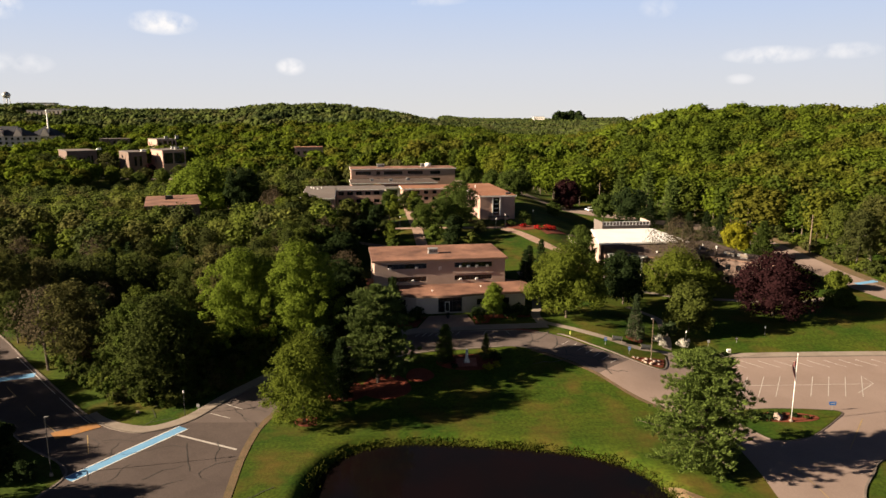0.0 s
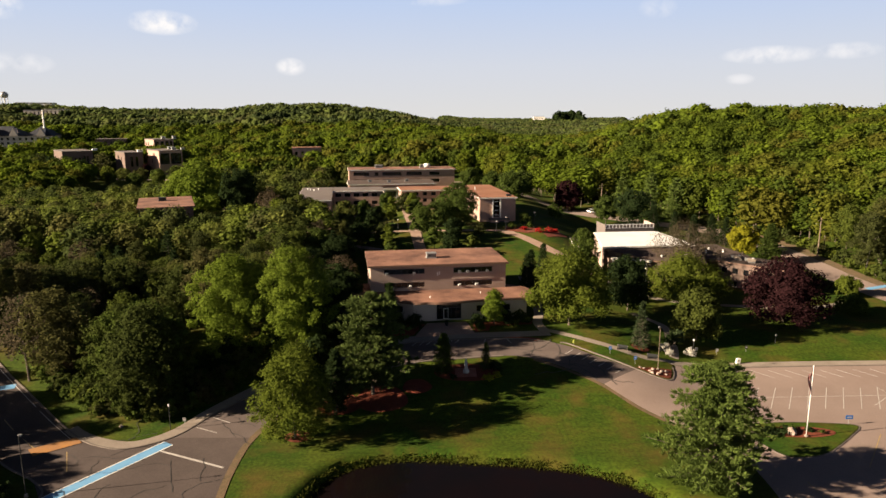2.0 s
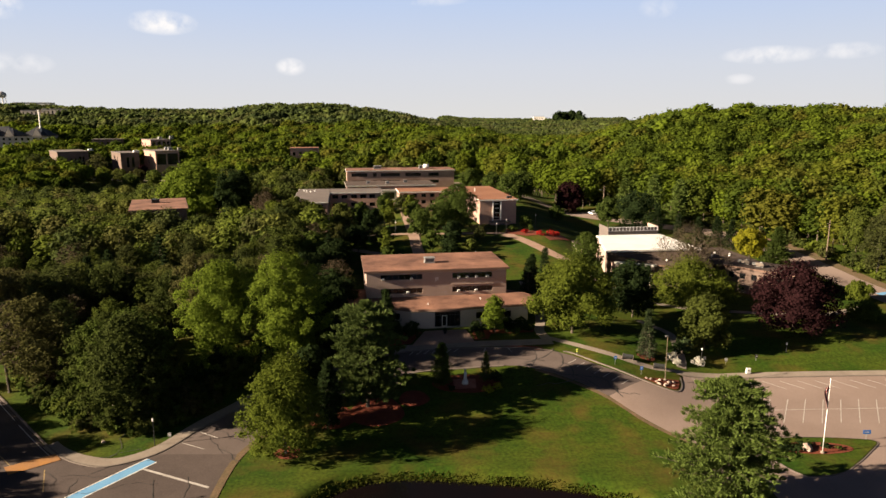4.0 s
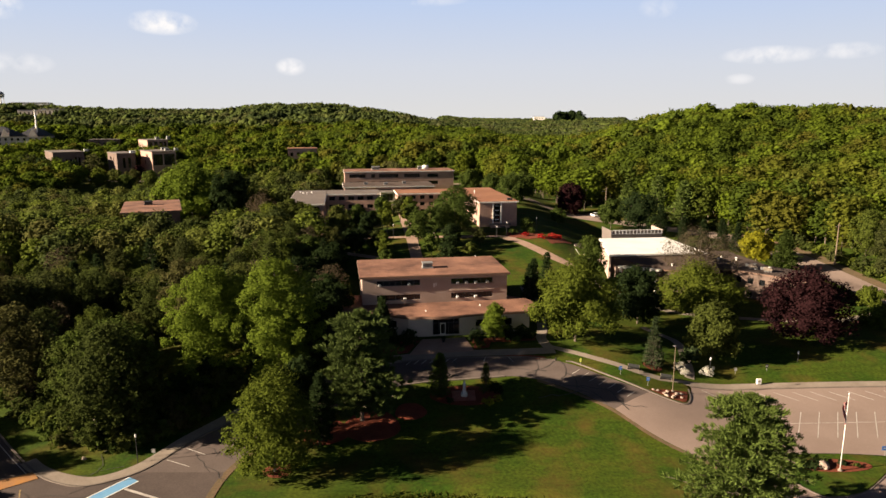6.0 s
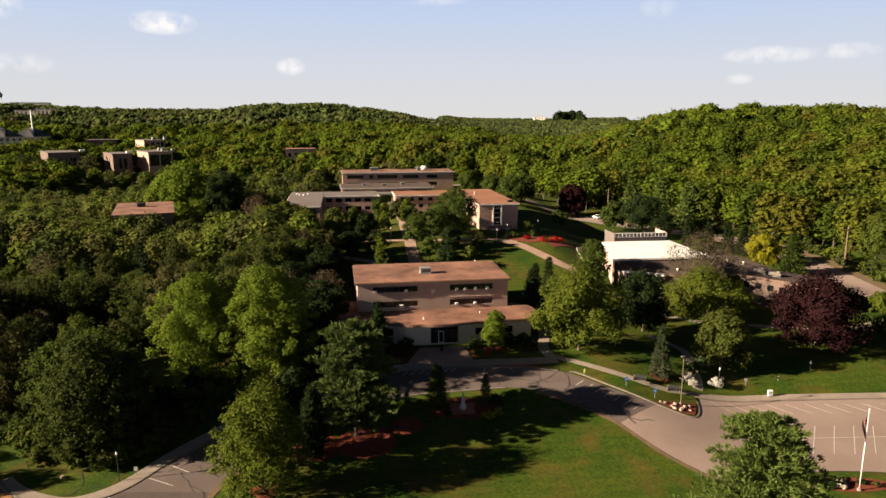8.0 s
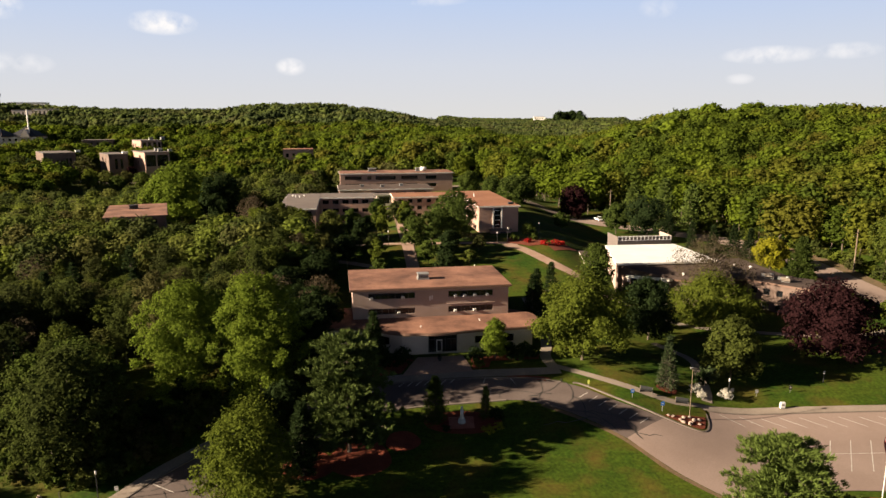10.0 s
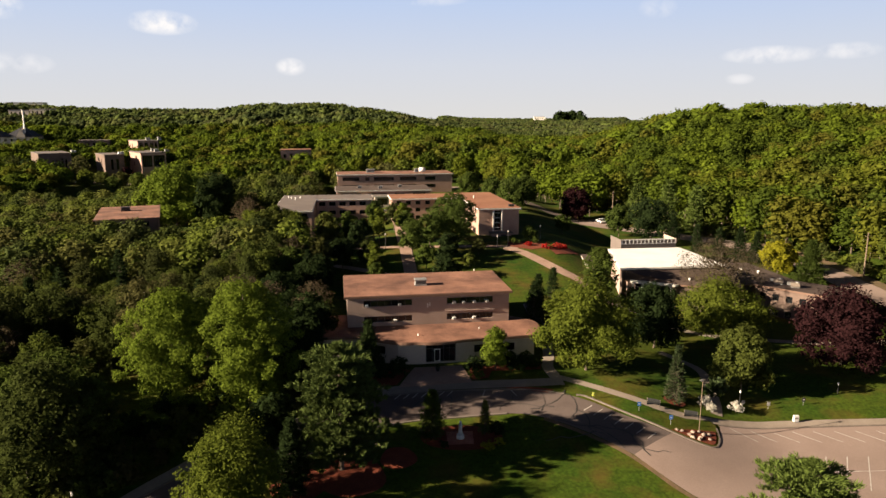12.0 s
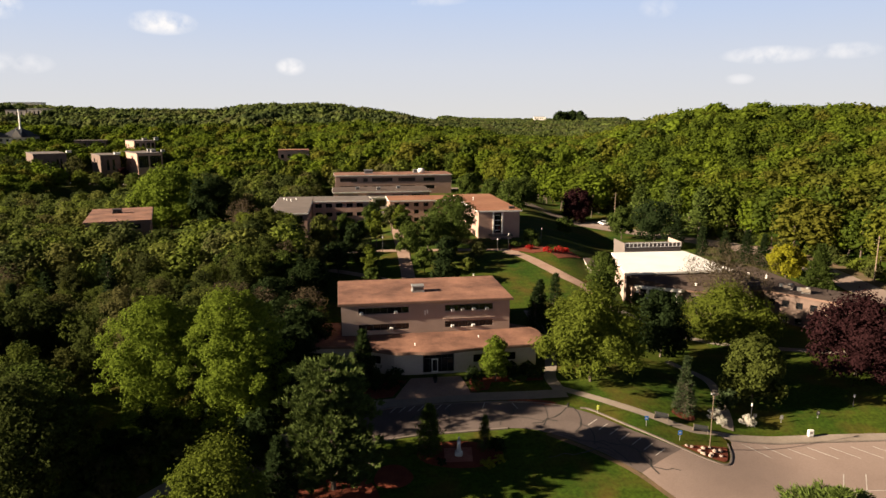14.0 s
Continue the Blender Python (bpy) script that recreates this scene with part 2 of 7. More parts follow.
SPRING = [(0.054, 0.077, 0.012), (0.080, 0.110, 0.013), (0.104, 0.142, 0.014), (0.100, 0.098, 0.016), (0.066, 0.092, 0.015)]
# haze over the low wood is mixed into these greyer, bluer tones
LOW_WOOD_HAZED = [(0.050, 0.064, 0.019), (0.086, 0.108, 0.025), (0.122, 0.152, 0.025), (0.110, 0.102, 0.037), (0.066, 0.084, 0.026)]
M = {
    "grass": lawn("mown grass"),
    "lot": material("pale sealed asphalt", (0.198, 0.143, 0.120), (0.238, 0.176, 0.150), 0.09, 0.9, fine=0.12, bump=0.3, bump_scale=6, coords="World"),
    "road": material("dark brown-grey asphalt", (0.058, 0.042, 0.037), (0.080, 0.059, 0.052), 0.12, 0.9, fine=0.2, bump=0.3, bump_scale=6, coords="World"),
    "drive": material("brown-grey asphalt", (0.084, 0.062, 0.055), (0.114, 0.087, 0.077), 0.12, 0.9, fine=0.16, bump=0.3, bump_scale=6, coords="World"),
    "seal": material("dark tar", (0.030, 0.028, 0.027), (0.05, 0.045, 0.042), 1.0, 0.6, fine=0.2),
    "concrete": material("pale concrete", (0.190, 0.152, 0.122), (0.245, 0.200, 0.163), 0.3, 0.9, fine=0.12, bump=0.2, bump_scale=5, coords="World"),
    "pavers": material("pinkish paving", (0.245, 0.156, 0.116), (0.299, 0.204, 0.156), 0.4, 0.9, fine=0.18, bump=0.3, bump_scale=5, coords="World"),
    "kerb": material("granite kerb", (0.125, 0.100, 0.084), (0.170, 0.138, 0.117), 0.6, 0.85, fine=0.2, bump=0.3, coords="World"),
    "white_line": material("worn white road paint", (0.46, 0.42, 0.39), (0.30, 0.265, 0.24), 1.2, 0.7, fine=0.15, coords="World"),
    "yellow_line": material("worn yellow road paint", (0.340, 0.231, 0.088), (0.224, 0.163, 0.095), 1.2, 0.7, fine=0.15, coords="World"),
    "blue_paint": material("blue road paint", (0.115, 0.27, 0.46), (0.15, 0.32, 0.50), 0.5, 0.7, fine=0.15, coords="World"),
    "orange_paint": material("faded orange paint", (0.330, 0.150, 0.040), (0.260, 0.130, 0.055), 0.5, 0.8, fine=0.2, coords="World"),
    "mulch": material("red bark mulch", (0.112, 0.023, 0.010), (0.155, 0.037, 0.016), 0.8, 0.95, fine=0.4, bump=0.8, bump_scale=8, coords="World"),
    "soil": material("bare soil", (0.130, 0.082, 0.045), (0.090, 0.066, 0.032), 0.5, 0.95, fine=0.3, bump=0.6, bump_scale=5, coords="World"),
    "water": material("dark pond water", (0.003, 0.003, 0.0035), (0.006, 0.003, 0.003), 0.06, 0.08, bump=0.05, bump_scale=1.2, spec=0.10, coords="World"),
    "brick": material("pinkish buff brick", (0.310, 0.194, 0.150), (0.370, 0.240, 0.190), 0.25, 0.9, fine=0.16, bump=0.3, bump_scale=7),
    "stucco": material("pinkish grey brick", (0.315, 0.228, 0.188), (0.375, 0.275, 0.228), 0.3, 0.9, fine=0.12, bump=0.2, bump_scale=6),
    "brick_dark": material("brown brick", (0.120, 0.078, 0.062), (0.150, 0.100, 0.080), 0.3, 0.9, fine=0.2, bump=0.3, bump_scale=7),
    "terrace_brick": material("red brick paving", (0.260, 0.085, 0.055), (0.330, 0.130, 0.085), 0.8, 0.9, fine=0.25, bump=0.3, bump_scale=7, coords="World"),
    # brown brick with the shade on the walls darkened into its colour
    "brick_shaded": material("brown brick darkened for shade", (0.095, 0.066, 0.054), (0.150, 0.102, 0.082), 0.3, 0.9, fine=0.2, bump=0.3, bump_scale=7),
    "pale": material("pale grey masonry", (0.44, 0.365, 0.31), (0.52, 0.44, 0.375), 0.3, 0.9, fine=0.1, bump=0.2, bump_scale=6),
    "roof": material("rusty gravel roof", (0.095, 0.043, 0.029), (0.262, 0.128, 0.084), 0.16, 0.95, fine=0.28, bump=0.5, bump_scale=5),
    "roof_orange": material("orange gravel roof", (0.200, 0.080, 0.042), (0.262, 0.122, 0.068), 0.12, 0.95, fine=0.2, bump=0.5, bump_scale=5),
    "roof_grey": material("grey membrane roof", (0.112, 0.091, 0.082), (0.150, 0.122, 0.108), 0.12, 0.9, fine=0.16, bump=0.3, bump_scale=4),
    "roof_brown": material("brown gravel roof", (0.058, 0.039, 0.032), (0.082, 0.056, 0.045), 0.15, 0.95, fine=0.2, bump=0.4, bump_scale=4),
    "roof_white": material("white membrane roof", (0.74, 0.72, 0.71), (0.66, 0.63, 0.61), 0.15, 0.7, fine=0.05),
    "slate": material("dark slate", (0.024, 0.025, 0.033), (0.034, 0.035, 0.042), 0.3, 0.7, fine=0.2),
    "fascia": material("brown metal fascia", (0.136, 0.078, 0.054), (0.170, 0.102, 0.075), 0.5, 0.6, fine=0.1),
    "trim": material("off-white painted trim", (0.66, 0.60, 0.54), (0.74, 0.69, 0.63), 0.8, 0.6, fine=0.06),
    "frame_dark": material("dark bronze window frame", (0.045, 0.038, 0.034), (0.06, 0.05, 0.045), 1.0, 0.5, fine=0.1),
    "glass": material("window glass", (0.015, 0.016, 0.018), (0.022, 0.023, 0.025), 0.5, 0.04, spec=0.4, transmission=0.4),
    # near-black colour stands in for the darkness of unlit rooms
    "interior": material("interior plaster blackened for unlit rooms", (0.02, 0.017, 0.016), (0.03, 0.026, 0.024), 0.5, 0.9),
    "white_metal": material("white enamelled metal", (0.74, 0.72, 0.69), (0.66, 0.63, 0.60), 1.5, 0.45, fine=0.06),
    "grey_metal": material("galvanised metal", (0.245, 0.238, 0.231), (0.313, 0.306, 0.292), 1.5, 0.5, metal=0.4, fine=0.1),
    "black_metal": material("black painted metal", (0.02, 0.02, 0.021), (0.03, 0.03, 0.03), 2.0, 0.5, fine=0.1),
    "wood_pole": material("weathered timber", (0.130, 0.092, 0.062), (0.180, 0.134, 0.096), 1.5, 0.9, fine=0.2),
    "bark": material("grey-brown bark", (0.070, 0.052, 0.038), (0.115, 0.092, 0.070), 1.2, 0.95, fine=0.35, bump=0.8, bump_scale=6),
    "bark_pale": material("pale bark", (0.130, 0.108, 0.088), (0.200, 0.172, 0.145), 0.9, 0.95, fine=0.3, bump=0.6, bump_scale=6),
    "stone": material("pale boulder", (0.24, 0.17, 0.135), (0.33, 0.26, 0.215), 1.5, 0.9, fine=0.2, bump=0.6, bump_scale=4, island=0.15),
    "blue_sign": material("blue sign enamel", (0.020, 0.095, 0.306), (0.027, 0.109, 0.326), 1.0, 0.5),
    "lime_sign": material("lime yellow sign plastic", (0.50, 0.55, 0.06), (0.56, 0.60, 0.09), 2.0, 0.5, fine=0.06),
    "flag_red": material("red and pale bunting", (0.340, 0.041, 0.041), (0.422, 0.374, 0.354), 2.6, 0.9),
    "car_white": material("white car paint", (0.70, 0.70, 0.70), (0.74, 0.74, 0.74), 1.0, 0.25, spec=0.5),
    "car_dark": material("dark car paint", (0.03, 0.035, 0.045), (0.04, 0.045, 0.055), 1.0, 0.25, spec=0.5),
    "rubber": material("black rubber", (0.018, 0.018, 0.018), (0.025, 0.025, 0.025), 2.0, 0.9),
    # the low wood's tones in a darkened copy, to dim the near wood
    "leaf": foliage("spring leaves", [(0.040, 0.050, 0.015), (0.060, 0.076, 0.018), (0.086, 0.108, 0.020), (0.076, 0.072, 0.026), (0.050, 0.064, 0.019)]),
    "leaf_left": foliage("low wood leaves greyed for haze", LOW_WOOD_HAZED, "tint"),
    # distance haze put into the leaf colour: greyer and bluer greens
    "leaf_hazed": foliage("far leaves greyed for haze", [(0.052, 0.070, 0.026), (0.076, 0.098, 0.030), (0.098, 0.124, 0.032), (0.090, 0.094, 0.038), (0.062, 0.080, 0.032)], "tint"),
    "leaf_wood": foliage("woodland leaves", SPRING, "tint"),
    "leaf_bright": foliage("yellow-green leaves", [(0.084, 0.106, 0.016), (0.094, 0.116, 0.017)]),
    "leaf_fresh": foliage("fresh bright green leaves", [(0.108, 0.148, 0.019), (0.118, 0.156, 0.020)]),
    "leaf_green": foliage("full green leaves", [(0.052, 0.074, 0.017), (0.066, 0.090, 0.018)]),
    "leaf_olive": foliage("olive green leaves", [(0.066, 0.081, 0.018), (0.072, 0.086, 0.019)]),
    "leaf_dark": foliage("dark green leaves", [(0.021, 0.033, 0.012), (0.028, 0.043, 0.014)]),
    "leaf_yellow": foliage("yellow spring leaves", [(0.205, 0.198, 0.016), (0.220, 0.208, 0.017)]),
    "leaf_copper": foliage("copper-purple leaves", [(0.019, 0.008, 0.0088), (0.023, 0.0095, 0.0105)], through_light=0.2),
    "leaf_brown": foliage("budding brownish leaves", [(0.088, 0.068, 0.042), (0.080, 0.065, 0.039)]),
    "needle": foliage("pine needles", [(0.078, 0.108, 0.024), (0.086, 0.116, 0.026)], through_light=0.2),
    "needle_dark": foliage("dark pine needles", [(0.064, 0.087, 0.024), (0.070, 0.094, 0.026)], through_light=0.2),
    "needle_blue": foliage("grey-green spruce needles", [(0.034, 0.048, 0.020), (0.038, 0.053, 0.022)], through_light=0.1),
    "statue_stone": material("blue-grey weathered stone", (0.40, 0.40, 0.41), (0.52, 0.51, 0.50), 2.0, 0.8, fine=0.15),
    "blossom": foliage("white blossom", [(0.50, 0.47, 0.41), (0.58, 0.55, 0.48)]),
    "azalea": foliage("red blossom", [(0.340, 0.024, 0.020), (0.374, 0.034, 0.027)]),
    "reed": foliage("bankside reeds", [(0.063, 0.074, 0.012), (0.072, 0.077, 0.014)]),
}


# ---- helpers for building ----
def part(name, bm, mat, parent=None, label="", smooth=False):
    me = bpy.data.meshes.new(name)
    bm.to_mesh(me)
    bm.free()
    me.materials.append(M[mat])
    if smooth:
        for poly in me.polygons:
            poly.use_smooth = True
    ob = new(name, me)
    if parent:
        ob.parent = parent
    if label:
        tagged(ob, label)
    return ob


def part_np(name, verts, faces, mat, parent=None, tint=None, smooth=False):
    """One mesh from arrays of corners and of faces that all have the same number of corners."""
    me = bpy.data.meshes.new(name)
    n = faces.shape[1]
    me.vertices.add(len(verts))
    me.vertices.foreach_set("co", np.ascontiguousarray(verts, dtype=np.float32).ravel())
    me.loops.add(faces.size)
    me.loops.foreach_set("vertex_index", np.ascontiguousarray(faces, dtype=np.int32).ravel())
    me.polygons.add(len(faces))
    me.polygons.foreach_set("loop_start", np.arange(0, faces.size, n, dtype=np.int32))
    me.polygons.foreach_set("use_smooth", np.full(len(faces), smooth))
    if tint is not None:
        at = me.attributes.new("tint", "FLOAT", "POINT")
        at.data.foreach_set("value", np.ascontiguousarray(tint, dtype=np.float32))
    me.update(calc_edges=True)
    me.materials.append(M[mat])
    ob = new(name, me)
    if parent:
        ob.parent = parent
    return ob


def empty(name, m, label, category, group="", kind=""):
    ob = new(name)
    ob.empty_display_size = 0.5
    ob.matrix_world = m
    return tagged(ob, label, category, group, kind)


def box(bm, x0, x1, y0, y1, z0, z1):
    v = [bm.verts.new((x, y, z)) for z in (z0, z1) for x, y in ((x0, y0), (x1, y0), (x1, y1), (x0, y1))]
    for f in ((3, 2, 1, 0), (4, 5, 6, 7), (0, 1, 5, 4), (1, 2, 6, 5), (2, 3, 7, 6), (3, 0, 4, 7)):
        bm.faces.new([v[i] for i in f])


def boxed(*sizes, bevel=0.0):
    bm = bmesh.new()
    for s in sizes:
        box(bm, *s)
    if bevel:
        bmesh.ops.bevel(bm, geom=bm.edges[:], offset=bevel, segments=1, affect="EDGES")
    return bm


def tube(bm, pts, radii, sides=8, close=True):
    """A tapered tube along a line of points."""
    rings = []
    for k, (p, r) in enumerate(zip(pts, radii)):
        p = Vector(p)
        d = (Vector(pts[min(k + 1, len(pts) - 1)]) - Vector(pts[max(k - 1, 0)])).normalized()
        a = d.orthogonal().normalized()
        b = d.cross(a)
        rings.append([bm.verts.new(p + r * (math.cos(2 * math.pi * i / sides) * a + math.sin(2 * math.pi * i / sides) * b)) for i in range(sides)])
    for r0, r1 in zip(rings, rings[1:]):
        for i in range(sides):
            bm.faces.new((r0[i], r0[(i + 1) % sides], r1[(i + 1) % sides], r1[i]))
    if close:
        bm.faces.new(rings[0][::-1])
        bm.faces.new(rings[-1])
    return bm


def ramp(a, b, v):
    u = np.clip((v - a) / (b - a), 0, 1)
    return u * u * (3 - 2 * u)


# ---- terrain ----
POND = (6.2, 69.4, 23.6, 21.4)


def pond_share(x, y):
    """How far out a place lies from the middle of the pond: 1 on its rim."""
    px, py, rx, ry = POND
    return (np.abs((x - px) / rx) ** 3.3 + np.abs((y - py + 0.12 * (x - px)) / ry) ** 3.3) ** (1 / 3.3)


def pond_rim(a, share):
    """The place at the angle a round the pond, at a share of its width."""
    px, py, rx, ry = POND
    c, s = np.cos(a), np.sin(a)
    r = share / (np.abs(c) ** 3.3 + np.abs(s) ** 3.3) ** (1 / 3.3)
    return px + rx * r * c, py + ry * r * s - 0.12 * rx * r * c


def campus(x, y):
    """The height of the ground on and round the campus."""
    k = ramp(28, 50, x)
    mid = 5.5 * ramp(95, 135, y) + 8 * ramp(136, 210, y)
    right = 4.0 * ramp(112, 138, y) + 5 * ramp(140, 230, y)
    return mid * (1 - k) + right * k


def ground(x, y):
    x, y = np.asarray(x, float), np.asarray(y, float)
    z = campus(x, y)
    z = z - 6.0 * ramp(30, 62, -x) * ramp(118, 165, y) * (1 - ramp(300, 420, y))
    z = z - 7.0 * ramp(90, 160, -x) * ramp(220, 330, y) * (1 - ramp(480, 640, y))
    z = z - 3.4 * ramp(10, 28, -x) * ramp(188, 228, y) * (1 - ramp(340, 430, y))
    a = x / np.maximum(y, 60)
    u = (x - 108) * 0.894 + (y - 150) * 0.447
    z = z + 14 * ramp(4, 150, u) * (1 - 0.85 * ramp(400, 560, y)) * ramp(0.20, 0.36, a)
    z = z + 12 * ramp(250, 420, y) * ramp(0.10, 0.28, a) * (1 - 0.7 * ramp(480, 700, y))
    left = 0.15 + 0.85 * (1 - ramp(-0.17, 0.06, a))
    dip = 1 - 0.22 * ramp(0.24, 0.32, -a) * (1 - ramp(0.42, 0.62, -a))
    z = z + 30 * ramp(430, 880, y) * left * dip * (1 - ramp(0.02, 0.14, a)) * (1 - 0.35 * ramp(950, 1300, y))
    z = z + 4 * ramp(340, 420, y) * ramp(-0.2, -0.05, a) * (1 - ramp(0.10, 0.2, a)) * (1 - ramp(600, 900, y))
    z = z + 6 * ramp(1300, 2300, y)
    return z - 2.2 * (1 - ramp(0.93, 1.03, pond_share(x, y)))


def gz(x, y):
    return float(ground(x, y))


def build_ground():
    def steps(lo, a, b, hi, fine):
        mid = list(np.arange(a, b + 0.01, fine))
        out, s, p = [], fine, b
        while p < hi:
            s *= 1.13
            p += min(s, 120)
            out.append(p)
        back, s, p = [], fine, a
        while p > lo:
            s *= 1.13
            p -= min(s, 120)
            back.append(p)
        return np.array(back[::-1] + mid + out)
    xs, ys = steps(-2600, -90, 120, 2600, 1.5), steps(-700, 55, 235, 4200, 1.5)
    X, Y = np.meshgrid(xs, ys)
    V = np.stack([X, Y, ground(X, Y)], -1).reshape(-1, 3)
    nx, ny = len(xs), len(ys)
    i = (np.arange(ny - 1)[:, None] * nx + np.arange(nx - 1)[None, :]).ravel()
    Fc = np.stack([i, i + 1, i + nx + 1, i + nx], 1)
    ob = part_np("ground", V, Fc, "grass", smooth=True)
    tagged(ob, "mown green grass with dry patches on gently rising ground", "ground", kind="structure")


build_ground()


def drape(name, outline, lift, mat, label="", category="", kind="structure", step=2.0, parent=None):
    """A flat sheet with the given outline, laid over the ground."""
    bm = bmesh.new()
    bm.faces.new([bm.verts.new((x, y, 0)) for x, y in outline])
    xs, ys = [p[0] for p in outline], [p[1] for p in outline]
    for lo, hi, co, no in ((min(xs), max(xs), (1, 0, 0), (1, 0, 0)), (min(ys), max(ys), (0, 1, 0), (0, 1, 0))):
        p = math.ceil(lo / step) * step
        while p < hi:
            bmesh.ops.bisect_plane(bm, geom=bm.verts[:] + bm.edges[:] + bm.faces[:], plane_co=Vector(co) * p, plane_no=no)
            p += step
    bmesh.ops.triangulate(bm, faces=bm.faces[:])
    for v in bm.verts:
        v.co.z = gz(v.co.x, v.co.y) + lift
    bmesh.ops.recalc_face_normals(bm, faces=bm.faces[:])
    if bm.faces and sum(f.normal.z for f in bm.faces) < 0:
        bmesh.ops.reverse_faces(bm, faces=bm.faces[:])
    ob = part(name, bm, mat, parent, smooth=True)
    if not parent:
        tagged(ob, label, category or name.replace("_", " "), kind=kind)
    return ob


def smooth_line(pts, n=8):
    """A Catmull-Rom curve through points of the plan."""
    p = [Vector((*q, 0)) for q in pts]
    p = [2 * p[0] - p[1], *p, 2 * p[-1] - p[-2]]
    out = []
    for i in range(1, len(p) - 2):
        for k in range(n):
            t = k / n
            out.append(0.5 * (2 * p[i] + (p[i + 1] - p[i - 1]) * t + (2 * p[i - 1] - 5 * p[i] + 4 * p[i + 1] - p[i + 2]) * t * t + (3 * p[i] - p[i - 1] - 3 * p[i + 1] + p[i + 2]) * t ** 3))
    out.append(p[-2])
    return [(q.x, q.y) for q in out]


def ribbon(name, pts, width, lift, mat, high=0.0, label="", category="", kind="structure", parent=None, n=8):
    """A strip along a line of the plan, laid over the ground; high: its thickness above that, for kerbs."""
    line = smooth_line(pts, n) if n > 1 else pts
    bm = bmesh.new()
    across = max(2, int(width / 1.6) + 2)
    rows = []
    for k, (x, y) in enumerate(line):
        a, b = Vector(line[max(k - 1, 0)]), Vector(line[min(k + 1, len(line) - 1)])
        d = (b - a).normalized()
        nrm = Vector((-d.y, d.x))
        row = []
        for j in range(across):
            s = width * (j / (across - 1) - 0.5)
            q = Vector((x, y)) + nrm * s
            row.append(bm.verts.new((q.x, q.y, gz(q.x, q.y) + lift + high)))
        if high:
            for s in (1, -1):
                q = Vector((x, y)) + nrm * (s * width / 2)
                v = bm.verts.new((q.x, q.y, gz(q.x, q.y) - 0.05))
                row = row + [v] if s > 0 else [v] + row
        rows.append(row)
    for r0, r1 in zip(rows, rows[1:]):
        for j in range(len(r0) - 1):
            bm.faces.new((r0[j], r0[j + 1], r1[j + 1], r1[j]))
    bmesh.ops.recalc_face_normals(bm, faces=bm.faces[:])
    if sum(f.normal.z for f in bm.faces) < 0:
        bmesh.ops.reverse_faces(bm, faces=bm.faces[:])
    ob = part(name, bm, mat, parent)
    if not parent:
        tagged(ob, label, category or name.replace("_", " "), kind=kind)
    return ob


def stripe(bm, a, b, width, lift=0.05):
    """A painted line on the ground, added to bm."""
    a, b = Vector(a), Vector(b)
    n = max(1, int((b - a).length / 2.0))
    d = (b - a).normalized()
    s = Vector((-d.y, d.x)) * width / 2
    prev = None
    for k in range(n + 1):
        p = a + (b - a) * k / n
        pair = [bm.verts.new((q.x, q.y, gz(q.x, q.y) + lift)) for q in (p + s, p - s)]
        if prev:
            bm.faces.new((prev[0], prev[1], pair[1], pair[0]))
        prev = pair
    return bm


def line_thing(name, segs, width, mat, label, lift=0.05):
    for a, b in segs:
        bm = stripe(bmesh.new(), a, b, width, lift)
        tagged(part(name, bm, mat), label, "road marking", kind="structure")


# ---- roads, paths and pond ----
bm = bmesh.new()
bm.faces.new([bm.verts.new((*map(float, pond_rim(2 * math.pi * k / 72, 1.06)), -1.0)) for k in range(72)])
tagged(part("pond", bm, "water"), "still dark pond water below grassy banks", "pond", kind="structure")

LOT = smooth_line([(26.9, 111.2), (31.4, 104.6), (36.5, 98.5), (40.5, 92), (41.2, 84), (40.5, 74), (39, 60), (36, 40)], 6) + \
    smooth_line([(45.5, 40), (46, 58), (47.2, 66), (51.2, 75.4), (55.5, 80.8), (60.5, 85.4), (76, 91.5), (150, 98)], 6) + \
    [(150, 122.4), (86, 121.7), (66, 121.3), (52, 120.7), (41.6, 119.9), (40.6, 117.0), (39.2, 114.4), (33.5, 116.2)]
drape("parking_lot", LOT, 0.05, "lot", "pale pinkish-grey parking lot of worn asphalt", "parking lot")
drape("entrance_drive", smooth_line([(26.9, 111.2), (22.0, 115.6), (15.7, 119.2), (11, 119.9), (4, 119.0), (-3, 118.0), (-10, 115.5), (-18, 109.5), (-25, 101.5), (-27.5, 96)], 6)
      + [(-38.5, 96)] + smooth_line([(-34.8, 102.5), (-31, 107.2), (-24, 115), (-15, 120.9), (-5.5, 124.6), (7.6, 126.1), (15, 126.1), (22, 123.9), (28, 119.4), (33.5, 116.2)], 6),
      0.05, "drive", "cracked grey-brown asphalt drive curving past the entrance", "drive")
drape("side_road", smooth_line([(-110, 148), (-77.3, 117.8), (-63.9, 106.2), (-52.1, 95.8), (-43.6, 92.8), (-38.5, 96)], 6) + [(-27.5, 96), (-27.6, 85.6), (-26.5, 75.4), (-25, 62), (-25, 30),
      (-52, 30), (-50.5, 62), (-50, 74), (-48.5, 80), (-51.5, 84), (-58.5, 88.6), (-70, 99), (-84, 111), (-118, 141)], 0.05, "road", "cracked dark grey-brown asphalt road at a junction", "road")
ribbon("far_road", [(112, 132), (106, 150), (101, 168), (98.5, 185), (95, 203), (86, 222), (68, 243), (52, 262), (41, 279), (30, 300), (22, 330), (-10, 345), (-60, 345)], 8.5, 0.06, "lot",
       label="pale asphalt road along the edge of the woods", category="road")
